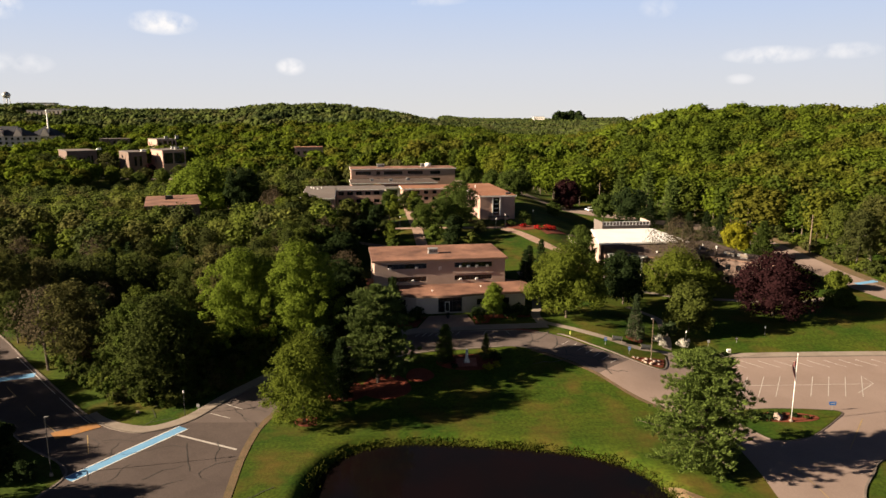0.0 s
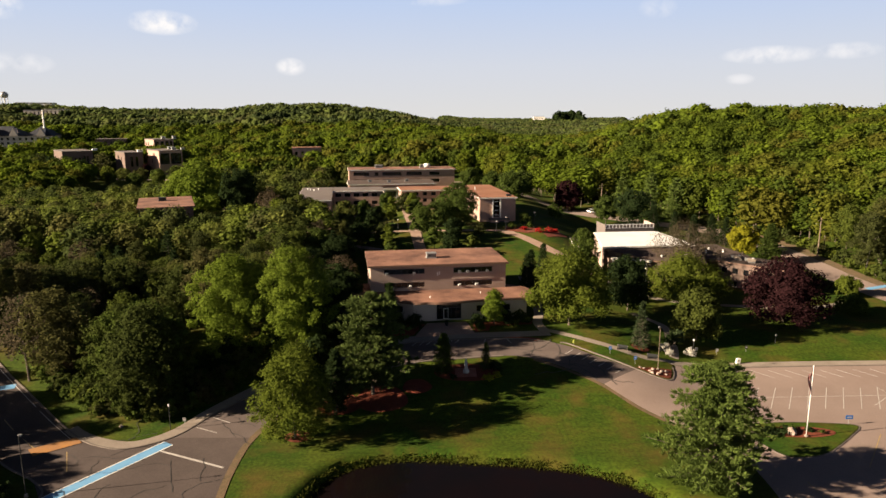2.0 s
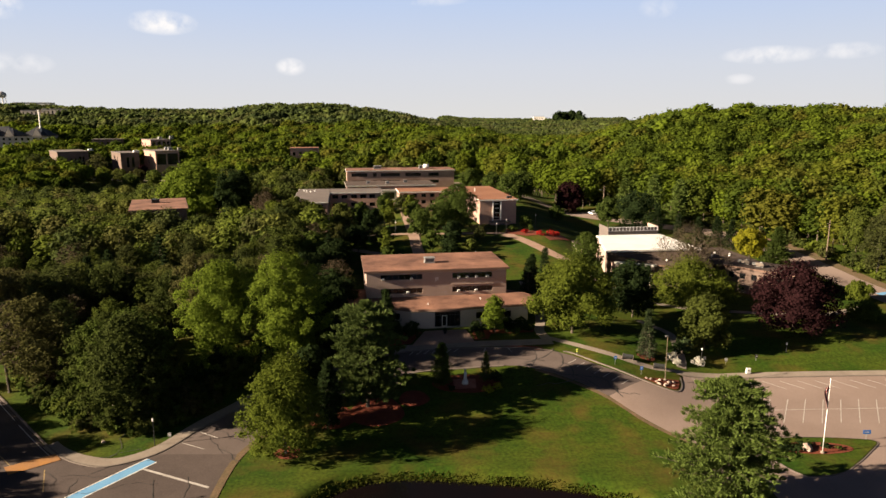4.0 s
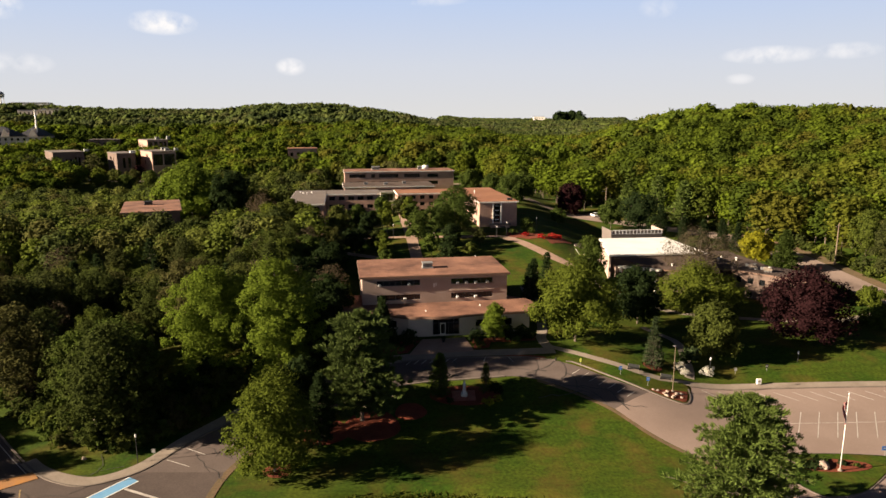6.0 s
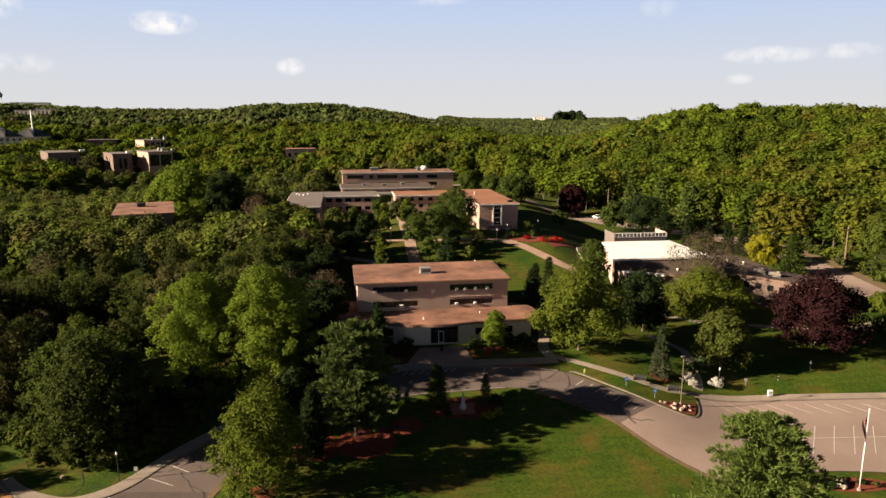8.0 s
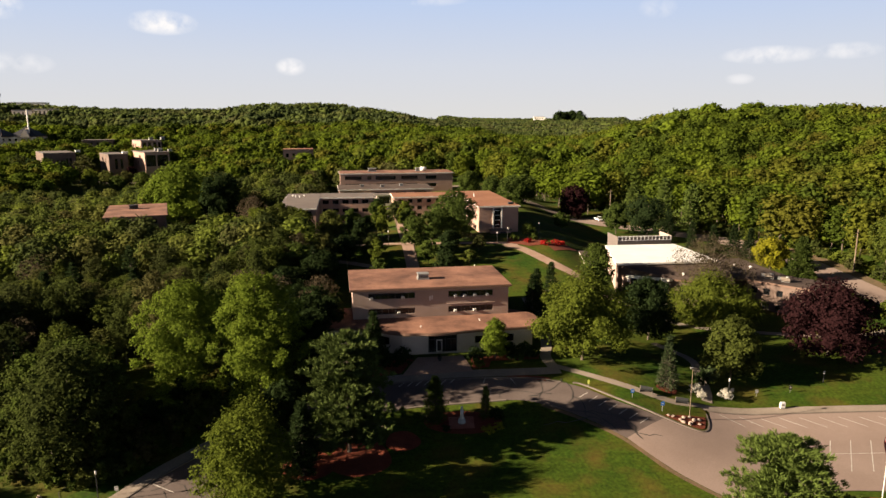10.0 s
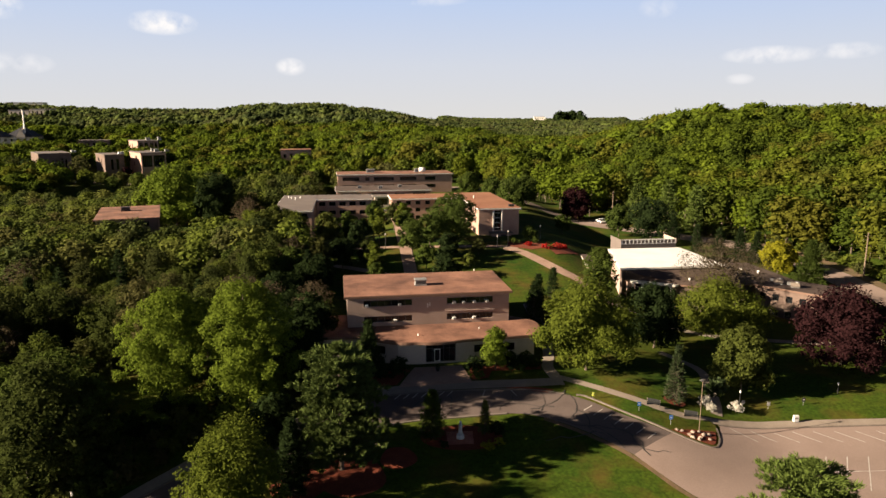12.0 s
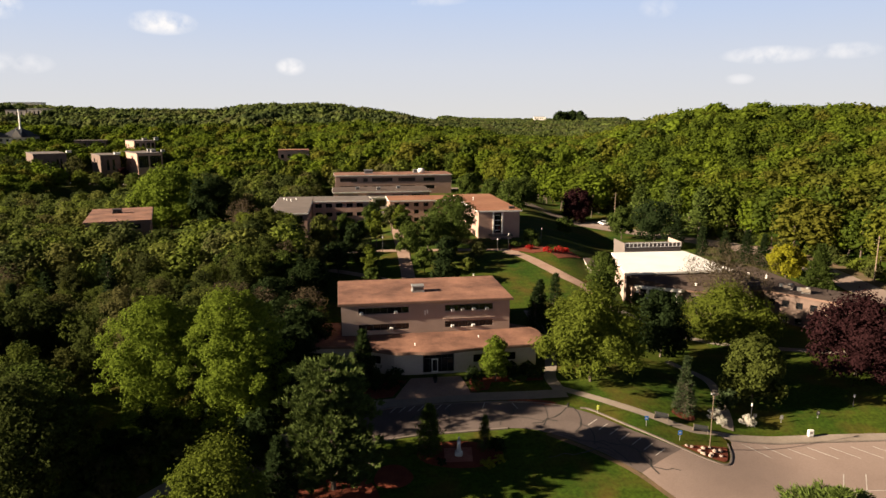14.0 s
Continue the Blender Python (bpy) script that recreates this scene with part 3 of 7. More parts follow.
ribbon("car_park_strip", [(52, 262), (62, 268), (74, 270)], 9, 0.05, "lot", label="pale asphalt car park beside the road", category="parking lot")
ribbon("front_walk", [(19.0, 130.6), (24.4, 127.3), (30, 123.8), (35.5, 121.2), (41.2, 120.9), (52, 121.7), (66, 122.25), (86, 122.6), (150, 123.3)], 1.4, 0.07, "concrete", label="pale concrete footpath beside the lawn", category="footpath")
ribbon("drive_walk", [(-8, 125.3), (0, 126.8), (8, 127.6), (14, 128.0), (20.5, 128.6)], 2.3, 0.08, "concrete", label="pale concrete footpath along the drive", category="footpath")
ribbon("side_walk", [(19.6, 129.5), (18.9, 134), (19.9, 140), (20.5, 150), (19, 163)], 1.9, 0.07, "concrete", label="pale concrete footpath beside the building", category="footpath")
drape("entrance_plaza", [(-5.0, 126.6), (6.4, 128.2), (4.9, 134.4), (-2.8, 133.4)], 0.094, "pavers", "worn pinkish concrete plaza before the entrance", "plaza")
ribbon("campus_path", [(-3.4, 163), (-5.0, 176), (-7.0, 192), (-9.5, 212), (-12, 236), (-13.5, 252)], 3.0, 0.07, "pavers", label="pinkish paved path up through the campus", category="footpath")
ribbon("cross_path", [(-42, 199), (-28, 197), (-12, 198), (2, 198.5), (14, 199), (21, 198)], 2.0, 0.08, "pavers", label="pinkish paved path across the lawn", category="footpath")
ribbon("lawn_path", [(17.5, 197.5), (21.5, 193.5), (28.4, 181.5), (33, 175), (36, 165)], 3.0, 0.09, "pavers", label="pinkish paved path beside the lawn", category="footpath")
ribbon("oblique_path", [(-40, 186), (-24, 184), (-10, 178), (-5, 174)], 2.0, 0.075, "pavers", label="pinkish paved path among shrubs", category="footpath")
ribbon("building_path", [(38, 166), (50, 155), (62, 151), (80, 149), (95, 155)], 1.8, 0.07, "concrete", label="concrete footpath before the low building", category="footpath")
ribbon("garden_path", [(42.2, 122.6), (43.2, 125.6), (43.8, 130), (44.2, 136), (40, 143)], 1.6, 0.07, "concrete", label="grey concrete path between flowering shrubs", category="footpath")
ribbon("verge_walk", [(-54.6, 98.6), (-52.0, 96.6), (-48, 94.6), (-43.4, 93.9), (-39.2, 97), (-35.6, 103.2), (-31.8, 107.9), (-25.2, 115.4)], 2.0, 0.09, "concrete",
       label="pale concrete pavement round the corner", category="pavement")


def kerb(pts, label="pale granite kerb beside the road"):
    ribbon("kerb", pts, 0.26, 0.0, "kerb", high=0.14, label=label, category="kerb")


kerb([(-110, 148.6), (-77.6, 118.2), (-64.2, 106.6), (-52.4, 96.2), (-47.6, 93.3), (-43.5, 92.7), (-38.7, 96), (-35.0, 102.4), (-31.2, 107.1), (-24.3, 114.9), (-15.2, 120.7), (-5.6, 124.5), (7.6, 126.0), (15, 126.0), (20, 124.9)])
kerb([(-18, 109.5), (-10, 115.5), (-3, 118.0), (4, 119.0), (11, 119.9)])
kerb([(-50, 72), (-48.5, 80), (-51.5, 84), (-58.5, 88.6), (-70, 99), (-84, 111)])
kerb([(47.2, 66), (51.2, 75.4), (55.5, 80.8), (60.5, 85.4), (76, 91.5), (150, 98)])
kerb([(41.4, 120.0), (52, 120.8), (66, 121.4), (86, 121.8), (150, 122.5)])

# grassy islands in the asphalt
STRIP = smooth_line([(21.8, 124.6), (23.4, 124.0), (28.4, 119.9), (33.5, 116.5), (37.2, 114.5), (39.0, 114.4), (40.3, 116.6), (40.9, 119.6)], 6) + smooth_line([(40.4, 120.6), (35.2, 120.2), (30.0, 122.6), (24.2, 126.0), (22.2, 125.8)], 6)
drape("grass_strip", STRIP, 0.13, "grass", "narrow mown grass island with kerb beside the drive", "grass island", step=1.0)
kerb(STRIP[:42], "pale kerb round the grass island")
drape("planting_bed", smooth_line([(33.6, 116.8), (37.2, 114.9), (38.9, 114.8), (39.9, 116.8), (40.2, 118.0)], 5) + [(37.2, 117.6)], 0.19, "mulch", "red bark mulch bed at the end of the grass island", "planting bed", step=1.0)
FLAG_ISLAND = smooth_line([(43.8, 100.0), (52, 100.9), (60.0, 100.4), (62.1, 99.4), (59.4, 96.6), (56.0, 93.6), (52.4, 91.0), (48.4, 90.1), (46.6, 91.0), (44.8, 95.0), (43.4, 98.0), (43.8, 100.0)], 6)
drape("flag_island", FLAG_ISLAND[:-1], 0.14, "grass", "mown grass island round the flagpole", "grass island", step=1.5)
kerb(FLAG_ISLAND, "pale kerb round the flagpole island")
drape("flag_bed", [(52.4 + 5.2 * math.cos(a), 97.6 + 1.75 * math.sin(a)) for a in [2 * math.pi * k / 28 for k in range(28)]], 0.19, "mulch", "oval bed of red bark mulch round the flagpole", "planting bed", step=1.0)
for cx, cy, r in ((-20.6, 96.3, 1.9), (36.6, 124.5, 1.6), (-9.5, 107, 4.2), (-16, 105.5, 3.4), (-4, 110.5, 2.4)):
    drape("tree_ring", [(cx + r * math.cos(a) * (1 + 0.08 * math.sin(3 * a + cx)), cy + r * 0.9 * math.sin(a)) for a in [2 * math.pi * k / 24 for k in range(24)]], 0.08, "mulch", "ring of red bark mulch under a tree", "planting bed", step=1.0)
drape("statue_bed", [(4.4 + 5.6 * math.cos(a), 114.6 + 2.6 * math.sin(a)) for a in [2 * math.pi * k / 28 for k in range(28)]], 0.07, "mulch", "bed of red bark mulch round the statue", "planting bed", step=1.0)
drape("statue_terrace", [(2.4, 113.0), (6.0, 113.2), (5.9, 115.9), (2.3, 115.7)], 0.13, "terrace_brick", "small red brick terrace round the statue", "terrace", step=1.0)
for pts in ([(6.4, 129.0), (9.0, 129.6), (9.6, 132.0), (17.6, 132.8), (18.0, 135.2), (6.0, 133.8)], [(-9.8, 126.4), (-5.2, 127.4), (-3.2, 132.8), (-9.0, 132.4)], smooth_line([(11.6, 126.2), (14, 126.0), (17.6, 125.2)], 4) + smooth_line([(18.6, 125.9), (17, 126.5), (14.2, 126.75), (11.6, 126.6)], 4),
            [(18, 199), (24, 196), (29, 198), (27, 203), (19, 204)], [(29.5, 192), (36, 197), (33, 202), (28.5, 197)]):
    drape("shrub_bed", pts, 0.10, "mulch", "bed of red bark mulch under shrubs", "planting bed", step=1.0)
ribbon("bare_bank", [(20, 83.6), (25.5, 80.6), (29, 77), (32, 74)], 1.6, 0.06, "soil", label="bare reddish soil along the pond bank", category="bank")
ribbon("bare_verge", [(-24.9, 60), (-25.6, 70), (-26.5, 78), (-27.3, 86), (-27.2, 95), (-25, 101), (-21, 105.6)], 1.0, 0.052, "soil", label="dry worn verge beside the road", category="verge")
ribbon("drive_verge", [(16.2, 118.75), (21.7, 115.2), (26.5, 110.95), (31.0, 104.4), (36.05, 98.35), (40.0, 92.0)], 0.7, 0.052, "soil", label="dry worn verge beside the drive", category="verge")
ribbon("wood_verge", [(111, 152), (107.5, 165), (104.5, 184), (101.5, 203), (92, 224)], 3.2, 0.06, "soil", label="bare sandy verge between road and woods", category="verge")

# road paint
line_thing("stall_line", [((56.8 + 2.88 * k, 114.2), (52.0 + 2.88 * k, 105.7)) for k in range(-1, 7)], 0.13, "white_line", "worn white line between parking stalls", 0.06)
line_thing("stall_line", [((50.6, 110.2), (74.3, 111.2)), ((74.4, 111.3), (74.2, 114.6)), ((74.4, 111.3), (69.4, 107.2))], 0.13, "white_line", "worn white line between parking stalls", 0.062)
line_thing("stall_line", [((43.0 + 3.05 * k, 119.7 + 0.07 * k), (46.0 + 3.05 * k, 117.3 + 0.07 * k)) for k in range(18)], 0.13, "white_line", "worn white slanting line between parking stalls", 0.06)
line_thing("stall_line", [((23.6 + 1.25 * k, 121.9 - 1.02 * k), (22.1 + 1.25 * k, 120.6 - 1.02 * k)) for k in range(7)], 0.12, "white_line", "worn white line beside the kerb", 0.06)
line_thing("stall_line", [((-4.4 + 1.3 * k, 124.8 + 0.16 * k), (-5.3 + 1.3 * k, 123.4 + 0.16 * k)) for k in range(7)] + [((8.2, 125.9), (7.8, 124.4)), ((12.2, 125.9), (12.8, 124.4))], 0.12, "white_line", "worn white line beside the kerb", 0.06)
line_thing("blue_stripe", [((-47.7, 79.5), (-38.5, 94.3))], 1.7, "blue_paint", "broad blue painted band across the road", 0.06)
line_thing("white_edge", [((-48.5, 79.97), (-39.3, 94.77)), ((-46.9, 79.03), (-37.7, 93.83))], 0.16, "trim", "white edge of the blue band", 0.068)
line_thing("blue_stripe", [((-77.4, 108.4), (-69.9, 110.6))], 1.35, "blue_paint", "broad blue painted band across the road", 0.06)
line_thing("blue_stripe", [((101.5, 163.0), (108.0, 165.4))], 1.5, "blue_paint", "broad blue painted band across the road", 0.075)
line_thing("stop_line", [((-38.6, 92.0), (-28.6, 87.5))], 0.4, "white_line", "worn white stop line", 0.06)
line_thing("centre_line", [((-51.5, 91.8), (-48.6, 86.4)), ((-59.8, 95.6), (-56.4, 92.6)), ((-66, 101.2), (-62.8, 98.2)), ((-72.6, 107), (-69.2, 104)), ((-82, 115.6), (-75.8, 110.0))], 0.14, "yellow_line", "worn yellow centre line", 0.06)
line_thing("edge_line", [((-76.2, 116.2), (-63.3, 104.8)), ((-62, 103.6), (-52.6, 95.2))], 0.12, "white_line", "worn pale edge line", 0.06)
line_thing("centre_line", [((46.8, 74), (46.4, 84)), ((64, 97.2), (56.5, 87.6))], 0.14, "yellow_line", "worn yellow line", 0.06)
line_thing("stall_line", [((-36.2, 99.0), (-32.6, 97.4)), ((-34.6, 101.8), (-31.4, 100.2))], 0.13, "white_line", "worn white line on the drive", 0.062)
drape("speed_table", [(-57.2, 92.4), (-55.4, 90.4), (-50.8, 94.4), (-52.4, 96.0)], 0.11, "orange_paint", "faded orange painted speed table", "speed table", step=1.0)


def crack_lines(name, seeds, rnd):
    """Tar-filled cracks that wander over the asphalt."""
    for x, y, ang, n in seeds:
        bm = bmesh.new()
        p, a = Vector((x, y)), ang
        for _ in range(n):
            q = p + Vector((math.cos(a), math.sin(a))) * rnd.uniform(0.8, 1.8)
            stripe(bm, p, q, rnd.uniform(0.05, 0.13) * (1.6 if x > -20 else 1.0), 0.068)
            p, a = q, a + rnd.uniform(-0.8, 0.8)
        tagged(part(name, bm, "seal"), "dark tar-filled crack in the asphalt", "crack", kind="structure")


RND = random.Random(5)
crack_lines("tar_crack", [(24.5, 114.5, 2.2, 8), (20, 119, 0.9, 5), (16, 120.5, 1.2, 5), (26, 112.5, 1.9, 7), (22, 117, 0.2, 5), (10, 120.5, 1.4, 5), (3, 120, 1.5, 5), (14.5, 121, 0.1, 8), (-3, 120, 1.3, 5), (18, 121.5, 2.9, 7)] +
            [(RND.uniform(-48, -29), RND.uniform(70, 96), RND.uniform(0, 6.3), RND.randint(3, 7)) for _ in range(26)] +
            [(RND.uniform(-33, -27), RND.uniform(97, 104), RND.uniform(0, 6.3), 4) for _ in range(6)] +
            [(29, 111, 2.0, 6), (27, 116, 5.4, 6), (21, 121, 5.6, 6)], RND)


ribbon("distant_lot", [(-208, 432), (-190, 430), (-168, 424)], 11, 0.1, "lot", label="pale distant car park among trees", category="parking lot")


# ---- buildings ----
def facade(owner, p0, p1, z0, z1, openings, mat, thick=0.3, mullions=2, frame_mat="frame_dark", recess=0.14, glazed=True):
    """A wall from p0 to p1 of the owner's plan, outside on its right hand, with real openings (u0, u1, v0, v1), each with its window."""
    a, b = Vector(p0), Vector(p1)
    d = (b - a).normalized()
    n = Vector((d.y, -d.x))
    length = (b - a).length
    us = sorted({0.0, length, *[o[0] for o in openings], *[o[1] for o in openings]})
    vs = sorted({z0, z1, *[o[2] for o in openings], *[o[3] for o in openings]})
    m = Matrix(((d.x, -n.x, 0, a.x), (d.y, -n.y, 0, a.y), (0, 0, 1, 0), (0, 0, 0, 1)))
    bm = bmesh.new()
    for v0, v1 in zip(vs, vs[1:]):
        run = None
        for u0, u1 in zip(us, us[1:]):
            cu, cv = (u0 + u1) / 2, (v0 + v1) / 2
            solid = not any(o[0] < cu < o[1] and o[2] < cv < o[3] for o in openings)
            if solid:
                run = (run[0], u1) if run else (u0, u1)
            if run and (not solid or u1 == us[-1]):
                box(bm, run[0], run[1], 0, thick, v0, v1)
                run = None
    bm.transform(m)
    wall = part("wall", bm, mat, owner)
    for u0, u1, v0, v1 in openings:
        bm = boxed((u0, u1, recess, recess + 0.07, v0, v0 + 0.07), (u0, u1, recess, recess + 0.07, v1 - 0.07, v1), (u0, u0 + 0.07, recess, recess + 0.07, v0 + 0.07, v1 - 0.07), (u1 - 0.07, u1, recess, recess + 0.07, v0 + 0.07, v1 - 0.07))
        k = max(1, round((u1 - u0) / 1.2)) if mullions else 1
        for i in range(1, k):
            c = u0 + (u1 - u0) * i / k
            box(bm, c - 0.04, c + 0.04, recess, recess + 0.07, v0 + 0.07, v1 - 0.07)
        bm.transform(m)
        w = part("window", bm, frame_mat, owner)
        if glazed:
            bm = boxed((u0 + 0.05, u1 - 0.05, recess + 0.03, recess + 0.045, v0 + 0.05, v1 - 0.05))
            bm.transform(m)
            part("pane", bm, "glass", w).visible_shadow = False
    return wall


def slab(owner, name, outline, z0, z1, mat, label=""):
    bm = bmesh.new()
    lo, hi = [bm.verts.new((x, y, z0)) for x, y in outline], [bm.verts.new((x, y, z1)) for x, y in outline]
    bm.faces.new(lo[::-1])
    bm.faces.new(hi)
    for i in range(len(outline)):
        j = (i + 1) % len(outline)
        bm.faces.new((lo[i], lo[j], hi[j], hi[i]))
    bmesh.ops.recalc_face_normals(bm, faces=bm.faces[:])
    return part(name, bm, mat, owner, label)


def rect(x0, x1, y0, y1):
    return [(x0, y0), (x1, y0), (x1, y1), (x0, y1)]


def grid_windows(length, first, pitch, count, wide, rows, tall):
    return [(first + pitch * k, first + pitch * k + wide, v, v + tall) for v in rows for k in range(count) if first + pitch * k + wide < length - 0.2]


def flat_block(owner, x0, x1, y0, y1, z0, z1, mat, roof_mat, wins, over=0.4, floors=(), fascia="fascia"):
    """A flat-roofed block; wins gives the openings of its front, right, back and left walls."""
    T = 0.3
    facade(owner, (x0, y0), (x1, y0), z0, z1, wins.get("front", []), mat, T)
    facade(owner, (x1, y0 + T), (x1, y1 - T), z0, z1, wins.get("right", []), mat, T)
    facade(owner, (x1, y1), (x0, y1), z0, z1, wins.get("back", []), mat, T)
    facade(owner, (x0, y1 - T), (x0, y0 + T), z0, z1, wins.get("left", []), mat, T)
    for f in floors:
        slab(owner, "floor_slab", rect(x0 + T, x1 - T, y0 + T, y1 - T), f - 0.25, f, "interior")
    # blackened backing added so the windows look dark and not see-through
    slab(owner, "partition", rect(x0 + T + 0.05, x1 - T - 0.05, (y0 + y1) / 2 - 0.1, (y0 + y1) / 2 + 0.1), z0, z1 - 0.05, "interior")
    slab(owner, "fascia", rect(x0 - over, x1 + over, y0 - over, y1 + over), z1, z1 + 0.35, fascia)
    slab(owner, "roof", rect(x0 - over + 0.12, x1 + over - 0.12, y0 - over + 0.12, y1 + over - 0.12), z1 + 0.354, z1 + 0.42, roof_mat)


def poly_block(owner, outline, z0, z1, mat, roof_mat, wins, over=0.25, fascia="trim"):
    """A flat-roofed block on any outline, given anticlockwise; wins: openings by wall number."""
    for k, a in enumerate(outline):
        facade(owner, a, outline[(k + 1) % len(outline)], z0, z1, wins.get(k, []), mat.get(k, "brick") if isinstance(mat, dict) else mat)
    c = sum((Vector(p) for p in outline), Vector((0, 0))) / len(outline)
    grow = lambda e: [tuple(Vector(p) + (Vector(p) - c).normalized() * e) for p in outline]
    # added black backing that darkens the view through the windows
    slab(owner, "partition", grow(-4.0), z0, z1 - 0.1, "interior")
    slab(owner, "fascia", grow(over * 1.4), z1, z1 + 0.35, fascia)
    slab(owner, "roof", grow(over * 1.4 - 0.2), z1 + 0.354, z1 + 0.42, roof_mat)


def roof_unit(x, y, z, sx, sy, sz, turn, mat="grey_metal", label="grey metal ventilation unit on a flat roof"):
    """A ventilator with a curb, a louvred body and a lid."""
    o = empty("roof_vent", pose(x, y, z, 0, 0, turn), label, "roof vent")
    part("curb", boxed((-sx / 2, sx / 2, -sy / 2, sy / 2, 0, 0.25 * sz)), mat, o)
    body = part("body", boxed((-sx * 0.44, sx * 0.44, -sy * 0.44, sy * 0.44, 0.25 * sz, 0.8 * sz)), mat, o)
    for k in range(4):
        h = (0.3 + 0.12 * k) * sz
        part("louvre", boxed((-sx * 0.42, sx * 0.42, -sy * 0.47, -sy * 0.44, h, h + 0.05 * sz)), "black_metal", body)
    part("lid", boxed((-sx / 2, sx / 2, -sy / 2, sy / 2, 0.8 * sz, sz), bevel=0.03), mat, o)
    return o


def pipe_vent(x, y, z, h=0.9, r=0.22):
    o = empty("pipe_vent", pose(x, y, z), "small white pipe vent with a cap on a flat roof", "roof vent", "roof pipes")
    part("pipe", tube(bmesh.new(), [(0, 0, 0), (0, 0, h * 0.8)], [r * 0.6, r * 0.6]), "white_metal", o)
    part("cap", tube(bmesh.new(), [(0, 0, h * 0.7), (0, 0, h * 0.85), (0, 0, h)], [r, r, r * 0.3]), "white_metal", o)


# the main building: two upper storeys over a broader ground storey
MAIN = pose(-14.6, 141.7, 0, 0, 0, 8.67)
main = empty("office_building", MAIN, "three-storey pinkish brick office building with rusty flat roofs", "building")
G0 = 5.0
band = lambda u0, u1: [(u0, u1, 10.35, 11.45), (u0, u1, 13.2, 14.3)]
flat_block(main, 0, 28.5, 0, 15.4, G0, 14.85, "stucco", "roof", {"front": band(2.8, 11.2) + band(17.3, 25.6), "right": [(4, 12, 10.35, 11.45), (4, 12, 13.2, 14.3)], "left": [(3, 12, 10.35, 11.45), (3, 12, 13.2, 14.3)],
           "back": band(3, 12) + band(16, 25)}, 0.55, floors=(9.4, 12.4))
for u0 in (17.0,):
    part("balcony_ledge", boxed((u0, 25.9, -0.16, -0.004, 11.9, 12.0), bevel=0.02), "stucco", main, "narrow ledge under the upper windows")
    part("spandrel", boxed((u0, 25.9, -0.09, -0.004, 12.0, 13.05)), "stucco", main)
part("emblem", boxed((13.8, 14.05, -0.08, -0.004, 12.7, 13.5), (14.2, 14.4, -0.08, -0.004, 12.9, 13.6), bevel=0.03), "trim", main, "small pale wall emblem")
# the ground storey stands forward of the upper ones, its front bulging towards the entrance
lowf = [(-7.5, -4.2), (-1.2, -4.4), (6.2, -8.9), (9.8, -9.1), (18.4, -9.4), (31.2, -8.9)]
facade(main, (8.0, -8.2), (12.0, -8.4), G0, 9.2, [], "pale")
facade(main, (12.0, -8.4), (18.0, -8.4), G0, 9.2, [(0.5, 5.5, G0 + 0.75, 8.95)], "pale", mullions=0)
facade(main, (18.0, -8.4), (31.0, -7.9), G0, 9.2, [(2.6, 5.2, 7.0, 8.3), (7.0, 9.6, 7.0, 8.3)], "pale")
facade(main, (2.0, -4.6), (8.0, -8.2), G0, 9.2, [(2.6, 4.6, 7.0, 8.3)], "pale")
facade(main, (-7.0, -3.6), (2.0, -4.6), G0, 9.2, [(2.0, 6.0, 7.0, 8.3)], "pale")
facade(main, (31.0, -7.9), (32.2, -0.4), G0, 9.2, [(2.0, 5.0, 7.0, 8.3)], "pale")
facade(main, (32.2, -0.4), (28.8, 6.0), G0, 9.2, [], "pale")
facade(main, (-0.3, 7.0), (-7.0, 7.0), G0, 9.2, [], "pale")
facade(main, (-7.0, 6.7), (-7.0, -3.3), G0, 9.2, [], "pale")
# inner slabs painted near black, as room shade behind the ground-floor glass
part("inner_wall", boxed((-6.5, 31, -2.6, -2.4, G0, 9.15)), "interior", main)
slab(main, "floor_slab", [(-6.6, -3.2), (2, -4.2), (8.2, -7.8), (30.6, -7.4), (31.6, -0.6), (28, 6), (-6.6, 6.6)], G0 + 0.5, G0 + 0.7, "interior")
porch = smooth_line([(1.6, -5.2), (7.6, -9.1), (11.0, -9.5), (13.2, -10.0), (16.4, -9.9), (19.0, -9.3), (22.5, -9.0), (31.4, -8.6)], 5) + smooth_line([(32.6, -6.6), (33.2, -3.0), (32.6, -0.2), (29.2, 3.0)], 5)
lowroof = [(-7.6, 7.6), (-7.6, -4.2)] + porch + [(29.2, 6.5), (28.55, 6.5), (28.55, -0.05), (-0.05, -0.05), (-0.05, 7.6)]
slab(main, "canopy_fascia", lowroof, 9.2, 9.6, "fascia")
slab(main, "canopy_roof", [(x + (0.12 if x < 12 else -0.12) * (abs(x - 12) > 12), y + (0.14 if y < -3 else 0)) for x, y in lowroof], 9.604, 9.68, "roof")
door = part("door", boxed((13.9, 14.9, -8.33, -8.25, G0 + 0.78, G0 + 2.95)), "trim", main, "glazed double door in a pale frame")
part("pane", boxed((14.02, 14.78, -8.345, -8.335, G0 + 0.95, G0 + 2.8)), "glass", door)
for k in range(6):
    part("transom_bar", boxed((12.6 + 0.95 * k, 12.66 + 0.95 * k, -8.36, -8.30, G0 + 0.8, 8.9)), "frame_dark", main)
part("transom_bar", boxed((12.5, 17.5, -8.37, -8.31, G0 + 3.0, G0 + 3.08)), "frame_dark", main)
box_at = lambda u, v: MAIN @ Vector((u, v, 0))
